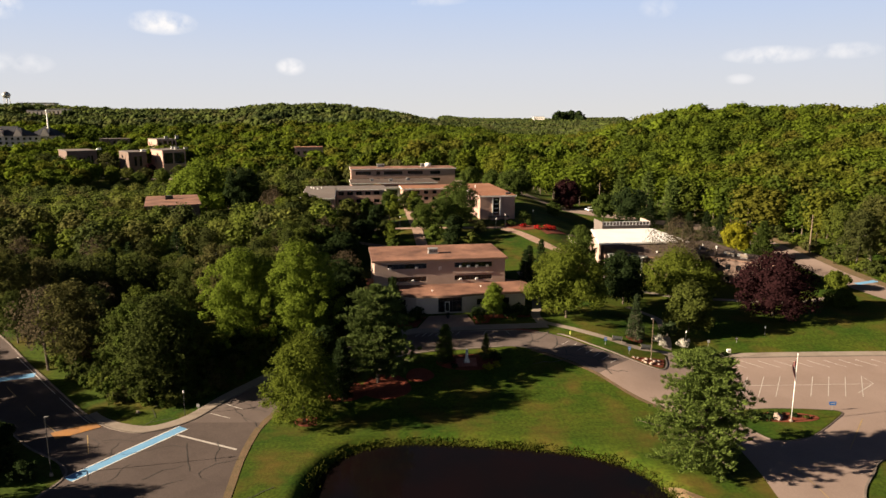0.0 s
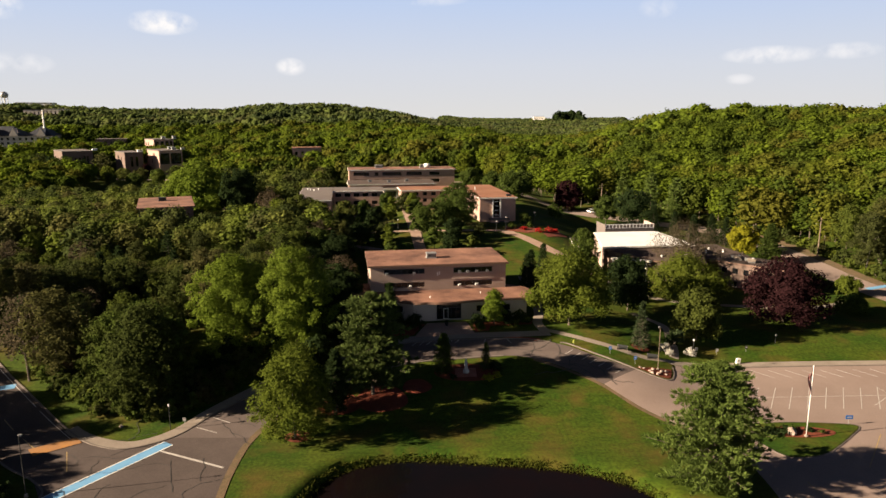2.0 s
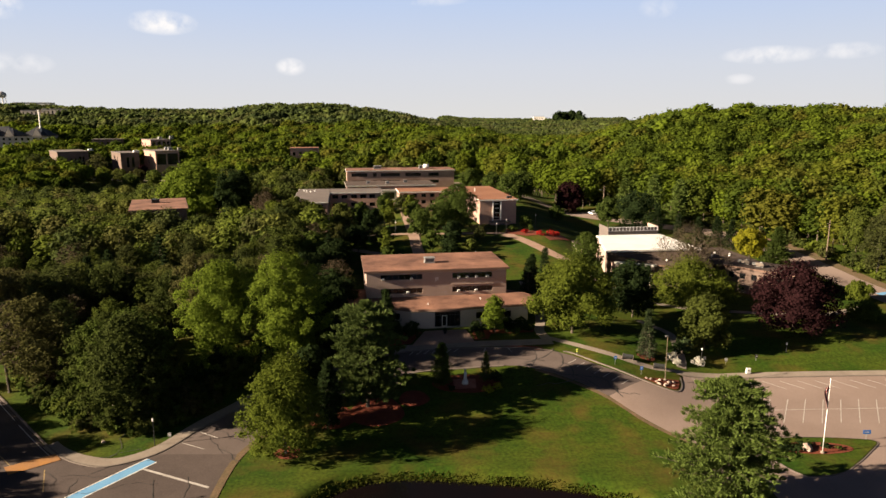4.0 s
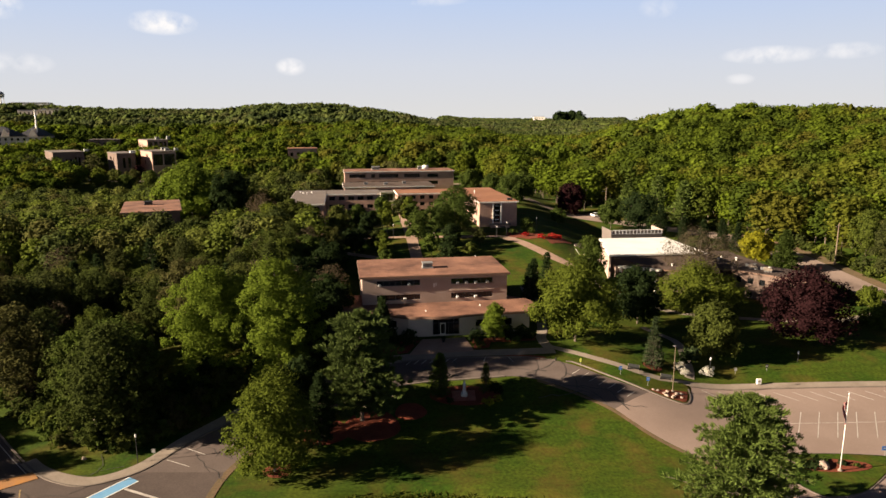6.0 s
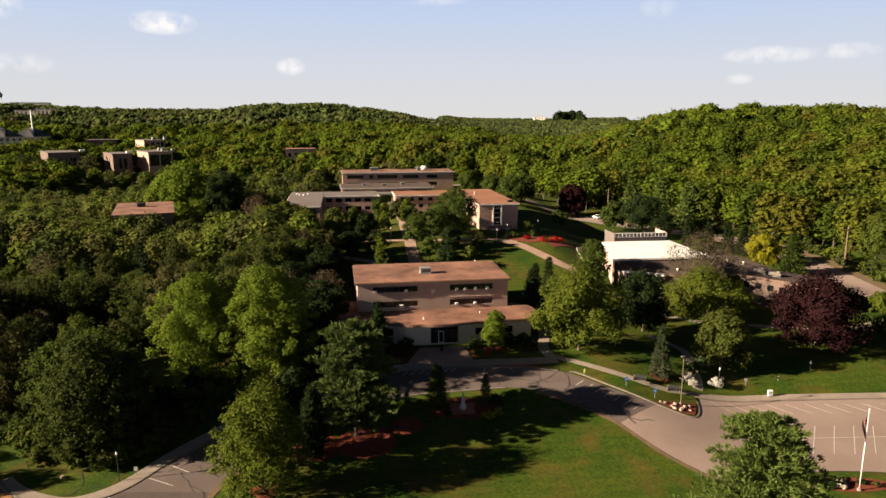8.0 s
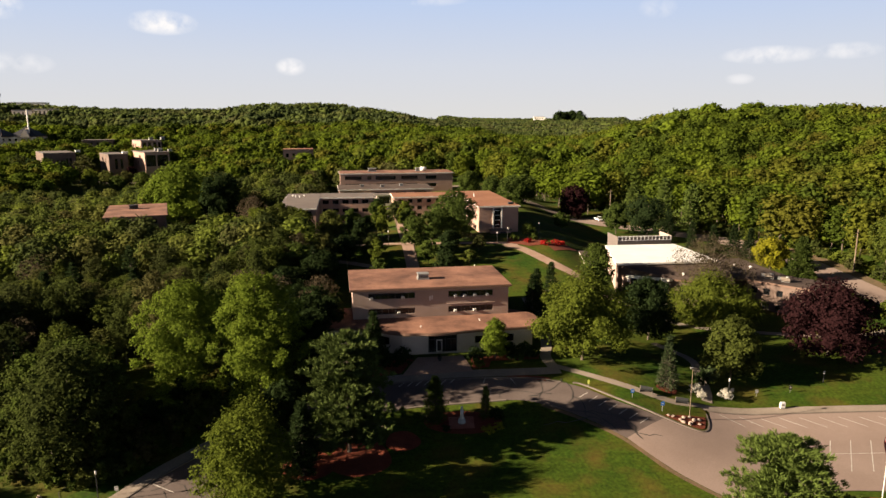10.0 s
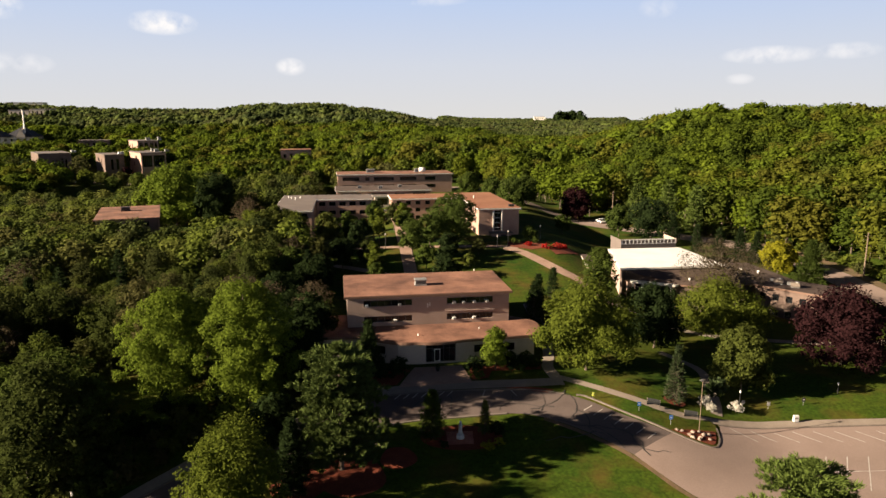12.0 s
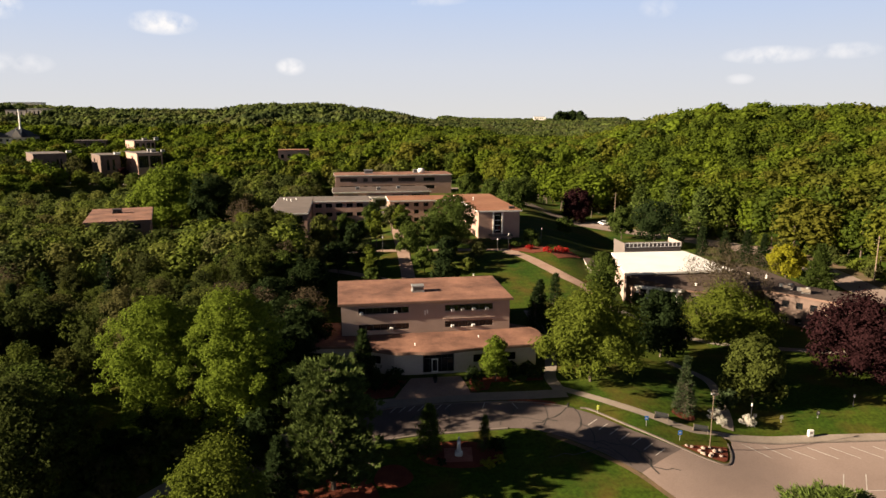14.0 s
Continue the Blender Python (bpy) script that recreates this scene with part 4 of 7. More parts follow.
for u, z in ((3.3, 13.22), (9.0, 13.22), (18.6, 13.22), (20.3, 13.22), (22.2, 13.22), (24.5, 13.22), (18.6, 10.37), (22.2, 10.37), (8.2, 10.37)):
    o = empty("air_conditioner", MAIN @ pose(u, 0, z), "white window air conditioner set in the office windows", "air conditioner", "window air conditioners")
    part("housing", boxed((-0.27, 0.27, -0.32, 0.12, 0, 0.40), bevel=0.025), "white_metal", o)
    part("grille", boxed((-0.21, 0.21, -0.332, -0.324, 0.06, 0.34)), "grey_metal", o)
v = box_at(13.4, 6.2)
roof_unit(v.x, v.y, 15.27, 2.2, 1.7, 1.15, 8.7)
for u, w in ((11.5, -6.4), (22.3, -4.0)):
    v = box_at(u, w)
    pipe_vent(v.x, v.y, 9.68, 0.36, 0.14)

# the right-hand dormitory: a tower end with a tall stair window, a long wing behind and a cross wing
DR = pose(11.6, 212.2, 0, 0, 0, 9)
dorm = empty("dormitory", DR, "three-storey buff brick dormitory with an orange gravel roof", "building")
rows3 = (13.6, 16.2, 18.7)
flat_block(dorm, 0, 11.2, 0, 38, 11.8, 20.6, "brick", "roof_orange", {"left": grid_windows(37, 1.4, 3.1, 12, 1.4, rows3, 1.35), "right": grid_windows(37, 1.4, 3.1, 12, 1.4, rows3, 1.35),
           "front": [(4.2, 6.2, 14.9, 20.2)]}, 0.5, floors=(15.6, 18.2), fascia="trim")
for u in (3.8, 6.2):
    part("stair_jamb", boxed((u, u + 0.4, -0.35, -0.004, 14.6, 20.4), bevel=0.03), "trim", dorm, "pale upright beside the stair window")
for k in range(4):
    part("stair_panel", boxed((4.6, 5.8, -0.06, 0.1, 15.5 + 1.35 * k, 15.65 + 1.35 * k)), "trim", dorm)
part("porch", boxed((3.0, 8.6, -2.2, -0.004, 11.6, 14.3), bevel=0.03), "brick", dorm, "low brick porch with a pale roof edge")
part("porch_roof", boxed((2.7, 8.9, -2.5, -0.006, 14.304, 14.55)), "roof_grey", dorm)
part("porch_door", boxed((5.6, 7.2, -2.26, -2.205, 12.5, 14.0)), "frame_dark", dorm)
flat_block(dorm, -21, -0.5, 30.5, 42, 12.4, 20.0, "brick", "roof_orange", {"front": grid_windows(20, 1.3, 3.0, 7, 1.5, (13.8, 16.2, 18.4), 1.2), "left": grid_windows(11, 1.0, 3.2, 3, 1.4, (13.8, 16.2, 18.4), 1.2)}, 0.5, floors=(15.4, 17.8), fascia="trim")
p = DR @ Vector((3, 22, 0))
pipe_vent(p.x, p.y, 21.02, 1.0)
p = DR @ Vector((9.6, 2.4, 0))
roof_unit(p.x, p.y, 21.02, 1.6, 1.0, 0.6, 9, "black_metal", "low dark vent on the orange roof")

# the left-hand dormitory, an L of two wings
DL = pose(-38.4, 244.8, 0, 0, 0, 8)
ldorm = empty("dormitory", DL, "three-storey buff brick dormitory with a grey flat roof", "building")
flat_block(ldorm, 0, 17.5, 0, 12, 8.0, 19.1, "brick", "roof_grey", {"front": grid_windows(17.4, 0.7, 3.2, 5, 2.0, (11.6, 14.5, 17.3), 1.3), "right": grid_windows(11, 1.5, 3.2, 3, 1.4, (11.6, 14.5, 17.3), 1.3)}, 0.4, floors=(13.6, 16.5), fascia="trim")
flat_block(ldorm, -10.8, -0.4, -26, 12, 5.0, 19.1, "brick", "roof_grey", {"right": grid_windows(25, 1.5, 3.2, 7, 1.6, (11.6, 14.5, 17.3), 1.3), "front": grid_windows(10.4, 1.2, 3.2, 3, 1.6, (11.6, 14.5, 17.3), 1.3), "left": grid_windows(37, 1.5, 3.2, 11, 1.6, (11.6, 14.5, 17.3), 1.3)}, 0.4, floors=(13.6, 16.5), fascia="trim")
for u, w in ((-8, 2), (-6.6, 0.5), (-5.2, 3.0), (-9.0, 4.2)):
    p = DL @ Vector((u, w, 0))
    pipe_vent(p.x, p.y, 19.52, 0.6, 0.32)

# the far slab and the low hall before it
FS = pose(-42.0, 313.0, 0, 0, 0, 9.2)
far = empty("campus_hall", FS, "long pinkish brick hall with bands of dark windows", "building")
flat_block(far, 0, 48.2, 0, 15, 11, 21.2, "brick", "roof", {"front": [(u0, u1, v, v + 1.5) for v in (15.6, 18.8) for u0, u1 in ((2, 9), (11.5, 13.2), (15, 23.5), (26, 33), (36.5, 41.2))], "right": [(3, 11, 18.8, 20.2)]}, 0.5, floors=(14.8, 18.0), fascia="trim")
for u, s in ((14, 2.4), (34.5, 2.0)):
    p = FS @ Vector((u, 8, 0))
    roof_unit(p.x, p.y, 21.62, s * 1.5, s, 1.5, 9)
p = FS @ Vector((36.4, 7, 0))
o = empty("roof_tank", pose(p.x, p.y, 21.62), "white rounded tank on the flat roof", "tank")
part("shell", tube(bmesh.new(), [(-1.4, 0, 1.0), (-1.2, 0, 1.0), (1.2, 0, 1.0), (1.4, 0, 1.0)], [0.6, 1.0, 1.0, 0.6], 14), "white_metal", o, smooth=True)
part("cradle", boxed((-0.9, -0.7, -0.6, 0.6, 0, 0.4), (0.7, 0.9, -0.6, 0.6, 0, 0.4)), "grey_metal", o)
FH = pose(-38.5, 287.0, 0, 0, 0, 9.2)
hall = empty("dining_hall", FH, "low flat-roofed brick hall with dark glazing", "building")
flat_block(hall, 0, 36, 0, 18, 11.5, 17.2, "brick", "roof_brown", {"front": [(1.5, 9, 14.2, 16.4), (12, 19, 14.2, 16.4), (22, 26, 12.8, 16.4), (29, 34, 14.2, 16.4)]}, 0.6, fascia="trim")
flat_block(hall, 14, 27, -4.5, -0.6, 11.5, 15.6, "pale", "roof_grey", {"front": [(1, 5, 12.4, 15.0), (7, 12, 12.4, 15.0)]}, 0.8, fascia="trim")
for u, w in ((9, 8), (17, 6), (25, 10)):
    p = FH @ Vector((u, w, 0))
    roof_unit(p.x, p.y, 17.62, 1.6, 1.4, 1.0, 9)

# the covered link between the dormitories
LK = pose(-20.5, 248.5, 0, 0, 0, 4)
link = empty("covered_walkway", LK, "flat-roofed covered walkway on pale posts between two dormitories", "walkway")
slab(link, "roof", rect(0, 14, 0, 3), 15.0, 15.3, "trim")
for k in range(5):
    part("post", boxed((0.4 + 3.2 * k, 0.65 + 3.2 * k, 0.3, 0.55, 12.0, 15.0)), "trim", link)

# the white-roofed hall on the right
WH = pose(38.6, 171.6, 0, 0, 0, 7.5)
white = empty("assembly_hall", WH, "low brown brick hall with a bright white flat roof", "building")
TO_HALL = WH.inverted()
hall_plan = [tuple((TO_HALL @ Vector((x, y, 0))).xy) for x, y in ((40.2, 172.0), (64.0, 175.0), (60.6, 195.4), (42.8, 193.6))]
# left wall gets paler stucco to paint in the sunlight on it
poly_block(white, hall_plan, 4.5, 13.0, {3: "stucco", 0: "roof_brown"}, "roof_white", {0: [(2, 9, 11.6, 12.5), (12, 20, 11.6, 12.5)]})
annex_plan = [tuple((TO_HALL @ Vector((x, y, 0))).xy) for x, y in ((35.9, 186.4), (41.5, 187.1), (42.3, 195.6), (36.9, 198.8))]
poly_block(white, annex_plan, 6.0, 10.7, "pale", "roof_brown", {0: [(1.2, 2.2, 8.0, 10.0)]})
# the low front range, skewed against the hall, with a white-columned porch at its end
to_hall = lambda pts: [tuple((TO_HALL @ Vector((x, y, 0))).xy) for x, y in pts]
# its short left end is again the paler stucco, as if sunlit
poly_block(white, to_hall([(42.4, 171.9), (51.4, 167.9), (62.6, 163.6), (65.4, 174.7), (41.6, 171.75)]), 4.2, 10.5, {0: "brick_shaded", 1: "brick_shaded", 2: "brick_shaded", 3: "brick_shaded", 4: "stucco"}, "roof_brown",
           {0: [(1.0, 4.2, 6.6, 10.1), (5.0, 8.4, 6.6, 10.1)], 1: [(1.5, 4.5, 6.6, 9.6), (6.5, 9.5, 6.6, 9.6)]}, over=0.3, fascia="fascia")
bm = bmesh.new()
lean = [(*q, z) for q, z in zip(to_hall([(42.0, 171.75), (51.3, 167.5), (62.9, 163.2), (65.6, 174.6), (41.2, 171.85)]), (11.05, 11.05, 11.05, 12.75, 12.75))]
lo, hi = [bm.verts.new((x, y, 10.93)) for x, y, z in lean], [bm.verts.new(q) for q in lean]
bm.faces.new(hi)
for k in range(5):
    bm.faces.new((lo[k], lo[(k + 1) % 5], hi[(k + 1) % 5], hi[k]))
bmesh.ops.recalc_face_normals(bm, faces=bm.faces[:])
part("lean_roof", bm, "roof_brown", white, "brown roof leaning against the white-roofed hall")
porch_plan = to_hall([(42.0, 170.9), (50.6, 167.1), (51.3, 167.55), (42.2, 171.6)])
slab(white, "porch_roof", porch_plan, 10.45, 10.95, "trim", "white porch roof edge")
for x, y in ((42.6, 170.85), (44.5, 170.0), (49.9, 167.6)):
    (u, w), = to_hall([(x, y)])
    part("porch_column", boxed((u - 0.2, u + 0.2, w - 0.2, w + 0.2, 4.5, 10.44), bevel=0.03), "trim", white, "white porch column")
flat_block(white, 26.9, 39, -6, 14, 4.2, 10.2, "roof_brown", "roof_brown", {"front": [(2, 4, 6, 8), (6, 8, 6, 8)]}, 0.4)
SC = pose(46.6, 197.0, 0, 0, 0, 7.5)
screen = empty("equipment_screen", SC, "white slatted equipment enclosure on a flat roof", "roof enclosure")
part("base", boxed((0, 14.5, 0, 7, 8.0, 13.9)), "roof_grey", screen)
part("louvre_panel", boxed((0.2, 14.3, 0.06, 0.12, 14.0, 14.9)), "roof_grey", screen)
for k in range(15):
    part("post", boxed((0.1 + 1.01 * k, 0.28 + 1.01 * k, -0.06, 0.055, 14.0, 14.9)), "white_metal", screen)
part("rail", boxed((0, 14.5, -0.06, 0.16, 14.9, 15.02)), "white_metal", screen)
part("rail", boxed((0, 14.5, -0.06, 0.16, 13.904, 14.0)), "white_metal", screen)
part("end_panel", boxed((-0.1, 0, -0.1, 7, 13.904, 15.02)), "roof_grey", screen)
part("end_panel", boxed((14.5, 14.6, -0.1, 7, 13.904, 15.02)), "stucco", screen)
for u, w, s in ((10, -1.8, 0.8), (15, -4.5, 0.7), (21, -5, 0.9), (30, 2, 1.0), (33, 6, 0.8), (35, 2.5, 0.9)):
    p = WH @ Vector((u, w, 0))
    pipe_vent(p.x, p.y, 10.62 if u > 26.5 else 11.3, 0.9 * s, 0.32)

# the two-storey block behind the copper beech
RB = pose(67.4, 167.4, 0, 0, 0, -45.5)
block = empty("classroom_block", RB, "two-storey brick classroom block with square windows and a dark flat roof", "building")
# wall colour includes the tree shade over this block
flat_block(block, 0, 16.0, 0, 9.0, 2.8, 10.6, "brick_shaded", "roof_brown", {"front": grid_windows(17.5, 0.9, 2.6, 6, 1.3, (5.0, 8.2), 1.35), "left": grid_windows(8, 1.2, 3, 2, 1.3, (5.0, 8.2), 1.35), "right": grid_windows(8, 1.2, 3, 2, 1.3, (5.0, 8.2), 1.35)}, 0.3, floors=(7.4,))
for u, w, s in ((3.2, 3.6, 0.72), (6.8, 2.8, 0.68)):
    p = RB @ Vector((u, w, 0))
    o = empty("rooftop_unit", pose(p.x, p.y, 11.02, 0, 0, -30), "pale air-handling unit with a duct on a dark flat roof", "air handler", "rooftop units")
    part("case", boxed((-1.3 * s, 1.3 * s, -0.9 * s, 0.9 * s, 0.2, 1.5 * s), bevel=0.06), "concrete", o)
    part("skid", boxed((-1.2 * s, 1.2 * s, -0.7 * s, -0.5 * s, 0, 0.2), (-1.2 * s, 1.2 * s, 0.5 * s, 0.7 * s, 0, 0.2)), "grey_metal", o)
    part("fan_cowl", tube(bmesh.new(), [(0.5 * s, 0, 1.5 * s), (0.5 * s, 0, 1.75 * s)], [0.55 * s, 0.5 * s], 12), "grey_metal", o)
    part("duct", boxed((-2.3 * s, -1.3 * s, -0.35, 0.35, 0.4, 1.0)), "grey_metal", o)

# buildings among the trees
def hipped(owner, x0, x1, y0, y1, z, rise, over, mat):
    bm = bmesh.new()
    a = [(x0 - over, y0 - over), (x1 + over, y0 - over), (x1 + over, y1 + over), (x0 - over, y1 + over)]
    lo = [bm.verts.new((x, y, z)) for x, y in a]
    w, h = x1 - x0, y1 - y0
    r = min(w, h) / 2
    if w > h:
        top = [bm.verts.new((x0 + r, (y0 + y1) / 2, z + rise)), bm.verts.new((x1 - r, (y0 + y1) / 2, z + rise))]
        fs = ((lo[0], lo[1], top[1], top[0]), (lo[1], lo[2], top[1]), (lo[2], lo[3], top[0], top[1]), (lo[3], lo[0], top[0]))
    else:
        top = [bm.verts.new(((x0 + x1) / 2, y0 + r, z + rise)), bm.verts.new(((x0 + x1) / 2, y1 - r, z + rise))]
        fs = ((lo[0], lo[1], top[0]), (lo[1], lo[2], top[1], top[0]), (lo[2], lo[3], top[1]), (lo[3], lo[0], top[0], top[1]))
    for f in fs:
        bm.faces.new(f)
    bm.faces.new(lo[::-1])
    bmesh.ops.recalc_face_normals(bm, faces=bm.faces[:])
    return part("roof", bm, mat, owner)


LH = pose(-94.0, 214.5, 0, 0, 0, 22)
house = empty("lodge", LH, "low buff building with an orange-red flat roof among trees", "building")
flat_block(house, 0, 16, 0, 28, 6.0, 17.0, "brick_dark", "roof", {"front": grid_windows(16, 1.5, 3.5, 4, 1.6, (12, 15), 1.3), "right": grid_windows(27, 1.5, 3.5, 7, 1.6, (12, 15), 1.3)}, 0.6)
p = LH @ Vector((7, 17, 0))
roof_unit(p.x, p.y, 17.42, 2.6, 2.0, 1.2, 22, "black_metal", "dark ventilation unit on an orange flat roof")

def distant_block(x, y, turn, w, d, z1, mat, rmat, wins, label):
    o = empty("distant_block", pose(x, y, 0, 0, 0, turn), label, "building", "distant blocks")
    flat_block(o, 0, w, 0, d, gz(x, y) - 6, z1, mat, rmat, wins, 0.25, fascia="roof_grey")
    return o


# brick laboratories with slit windows, their sunlit ends towards the west
# first and third blocks: the dark brick deepens their shaded fronts
distant_block(-206.8, 452, 38, 11.3, 25, 21.6, "brick_shaded", "roof_grey", {"front": [(3.4, 5.0, 12.6, 19.0), (6.6, 8.2, 12.6, 19.0)], "left": [(9, 10.2, 12.6, 19), (15, 16.2, 12.6, 19)]}, "distant brown brick block with slit windows and a sunlit end")
distant_block(-186.0, 456, 38, 15.0, 38, 22.6, "brick", "roof_grey", {"front": [(0.8, 6.6, 14.0, 21.2), (7.4, 14.2, 14.0, 21.2)], "left": [(20, 22, 14, 17)]}, "distant pinkish brick block with a dark glazed front")
distant_block(-244.0, 446, 38, 17.8, 30, 22.6, "brick_shaded", "roof_grey", {"front": [(7.0, 8.2, 16.5, 18.5), (9.4, 10.6, 16.5, 18.5), (12.2, 13.4, 12.5, 19.5), (14.2, 15.4, 12.5, 19.5)]}, "distant brown brick block with narrow windows among trees")
distant_block(-212.2, 512, 38, 14.0, 24, 28.0, "brick", "roof_grey", {"front": [(1.0, 3.4, 22.2, 27.0), (4.6, 7.0, 22.2, 27.0), (8.2, 10.6, 22.2, 27.0), (11.4, 13.2, 22.2, 27.0)], "left": [(1.6, 4.0, 24.0, 25.8), (8, 10, 24, 25.8)]}, "distant pink brick block with balconied front")
distant_block(-269, 540, 12, 22, 12, 27.4, "brick_dark", "roof_grey", {"front": grid_windows(22, 2, 4.2, 5, 1.6, (23.5,), 2.2)}, "long low brown block with a pale roof edge")
distant_block(-313, 612, 10, 13, 10, 32.4, "pale", "roof_grey", {"front": grid_windows(13, 1.5, 3.6, 3, 1.4, (28.5,), 2.0)}, "distant pale house among trees")
distant_block(60, 352, -20, 22, 14, 19.5, "trim", "roof_white", {"front": grid_windows(22, 2, 4.2, 5, 1.6, (14.0,), 3.0)}, "pale low block beyond the far road")
distant_block(-90.5, 420, 12, 17, 12, 26.2, "brick", "roof_orange", {"front": grid_windows(17, 1.5, 3.6, 4, 1.6, (22.0,), 2.2)}, "distant brick block with an orange roof")
distant_block(-106, 412, 10, 12, 8, 21.0, "trim", "roof_white", {"front": grid_windows(12, 1.5, 3.6, 3, 1.4, (17.5,), 2.0)}, "distant white block among trees")
distant_block(-455, 760, 8, 20, 12, 51.4, "pale", "roof_grey", {"front": grid_windows(20, 2, 4.2, 4, 1.6, (45.5,), 4.0)}, "distant pale block rising among trees")
distant_block(-434, 763, 8, 22, 12, 52.6, "pale", "roof_white", {"front": grid_windows(22, 2, 4.2, 4, 1.6, (46.5,), 4.0)}, "distant pale block rising among trees")
for x, y, z, sx, sy, sz in ((-201.5, 463, 22.02, 3.6, 2.6, 1.2), (-181, 468, 23.02, 3.0, 2.2, 1.6), (-176, 471, 23.02, 2.4, 2.0, 1.4), (-186, 476, 23.02, 4.0, 2.4, 1.8), (-210, 524, 28.42, 3.0, 2.4, 1.8), (-203, 527, 28.42, 2.6, 2.2, 2.2), (-231, 462, 23.02, 3.0, 2.2, 1.2)):
    roof_unit(x, y, z, sx, sy, sz, 38, "grey_metal" if sz > 1.3 else "white_metal", "pale ventilation unit on a distant flat roof")
# the slate-roofed hall with its gables
o = empty("mansard_hall", pose(-372, 545, 0, 0, 0, 10), "large pale hall with steep dark slate roofs and gables", "building")
flat_block(o, 0, 62, 0, 20, 10, 29.5, "pale", "slate", {"front": grid_windows(62, 2, 4.4, 14, 1.8, (19, 23, 26.5), 1.9)}, 0.3)
hipped(o, 0, 40.5, -0.5, 20.5, 29.95, 7.2, 0.4, "slate")
hipped(o, 42.0, 62, -0.5, 20.5, 29.95, 7.6, 0.4, "slate")
for k in range(4):
    bm = bmesh.new()
    u = (7.0, 20.5, 34.0, 54.0)[k]
    q = [bm.verts.new(c) for c in ((u - 3.4, -1.3, 29.5), (u + 3.4, -1.3, 29.5), (u, -1.3, 36), (u - 3.4, 3, 29.5), (u + 3.4, 3, 29.5), (u, 6, 36))]
    for f in ((0, 1, 2), (1, 4, 5, 2), (4, 3, 5), (3, 0, 2, 5), (0, 3, 4, 1)):
        bm.faces.new([q[i] for i in f])
    bmesh.ops.recalc_face_normals(bm, faces=bm.faces[:])
    part("gable", bm, "pale", o, "pale gable in the slate roof")
st = empty("chimney_stack", pose(-318, 558, 0), "tall slender pale chimney stack above the trees", "chimney")
part("shaft", tube(bmesh.new(), [(0, 0, 8), (0, 0, 30), (0, 0, 50)], [0.9, 0.7, 0.55], 12), "trim", st, smooth=True)
part("crown", tube(bmesh.new(), [(0, 0, 48.6), (0, 0, 49.4), (0, 0, 50.2)], [0.56, 0.7, 0.65], 12), "trim", st)


def water_tower(x, y, z, h):
    o = empty("water_tower", pose(x, y, z), "distant water tower with a rounded tank on legs", "water tower")
    part("tank", tube(bmesh.new(), [(0, 0, h), (0, 0, h + 2), (0, 0, h + 6), (0, 0, h + 9), (0, 0, h + 11)], [1.5, 5.5, 6.5, 4.5, 0.5], 18), "grey_metal", o, smooth=True)
    for k in range(6):
        a = k * math.pi / 3
        part("leg", tube(bmesh.new(), [(5.4 * math.cos(a), 5.4 * math.sin(a), 0), (4.8 * math.cos(a), 4.8 * math.sin(a), h + 3)], [0.45, 0.45], 6), "grey_metal", o)
    part("riser", tube(bmesh.new(), [(0, 0, 0), (0, 0, h + 1)], [1.0, 1.0], 8), "grey_metal", o)


water_tower(-728, 1165, gz(-728, 1165), 74 - gz(-728, 1165))
o = empty("hilltop_block", pose(-690, 1130, 0, 0, 0, 8), "pale distant block on the wooded ridge", "building", "hilltop blocks")
flat_block(o, 0, 56, 0, 18, 30, 66, "trim", "roof_white", {"front": grid_windows(56, 3, 6, 9, 3, (60,), 3)}, 0.4)
o = empty("hilltop_block", pose(270, 2080, 0, 0, 0, -4), "pale distant block on the far hill", "building", "hilltop blocks")
flat_block(o, 0, 34, 0, 24, 14, 42.5, "trim", "roof_white", {"front": grid_windows(34, 3, 7, 4, 3.5, (37,), 3)}, 0.4)
o = empty("hilltop_block", pose(338, 2060, 0, 0, 0, 6), "pale distant block on the far hill", "building", "hilltop blocks")
flat_block(o, 0, 24, 0, 24, 14, 50, "trim", "roof_grey", {"front": grid_windows(34, 3, 7, 4, 3.5, (44,), 3.5)}, 0.4)


# ---- trees ----
def sprays(p, nrm, size, rng, corners):
    """A small leaf spray at each point p, facing along nrm."""
    n = len(p)
    nrm = nrm / np.linalg.norm(nrm, axis=1)[:, None]
    t = np.cross(nrm, rng.normal(size=(n, 3)))
    t /= np.linalg.norm(t, axis=1)[:, None]
    b = np.cross(nrm, t)
    s = size * rng.uniform(0.55, 1.35, (n, 1))
    if corners == 3:
        V = np.stack([p - t * s * 0.62 - b * s * 0.3, p + t * s * 0.62 - b * s * 0.3, p + b * s * 0.66 + nrm * s * 0.1], 1)
    else:
        V = np.stack([p - t * s * 0.62, p - b * s * 0.42 + nrm * s * 0.1, p + t * s * 0.62, p + b * s * 0.42 + nrm * s * 0.1], 1)
    return V.reshape(-1, 3)


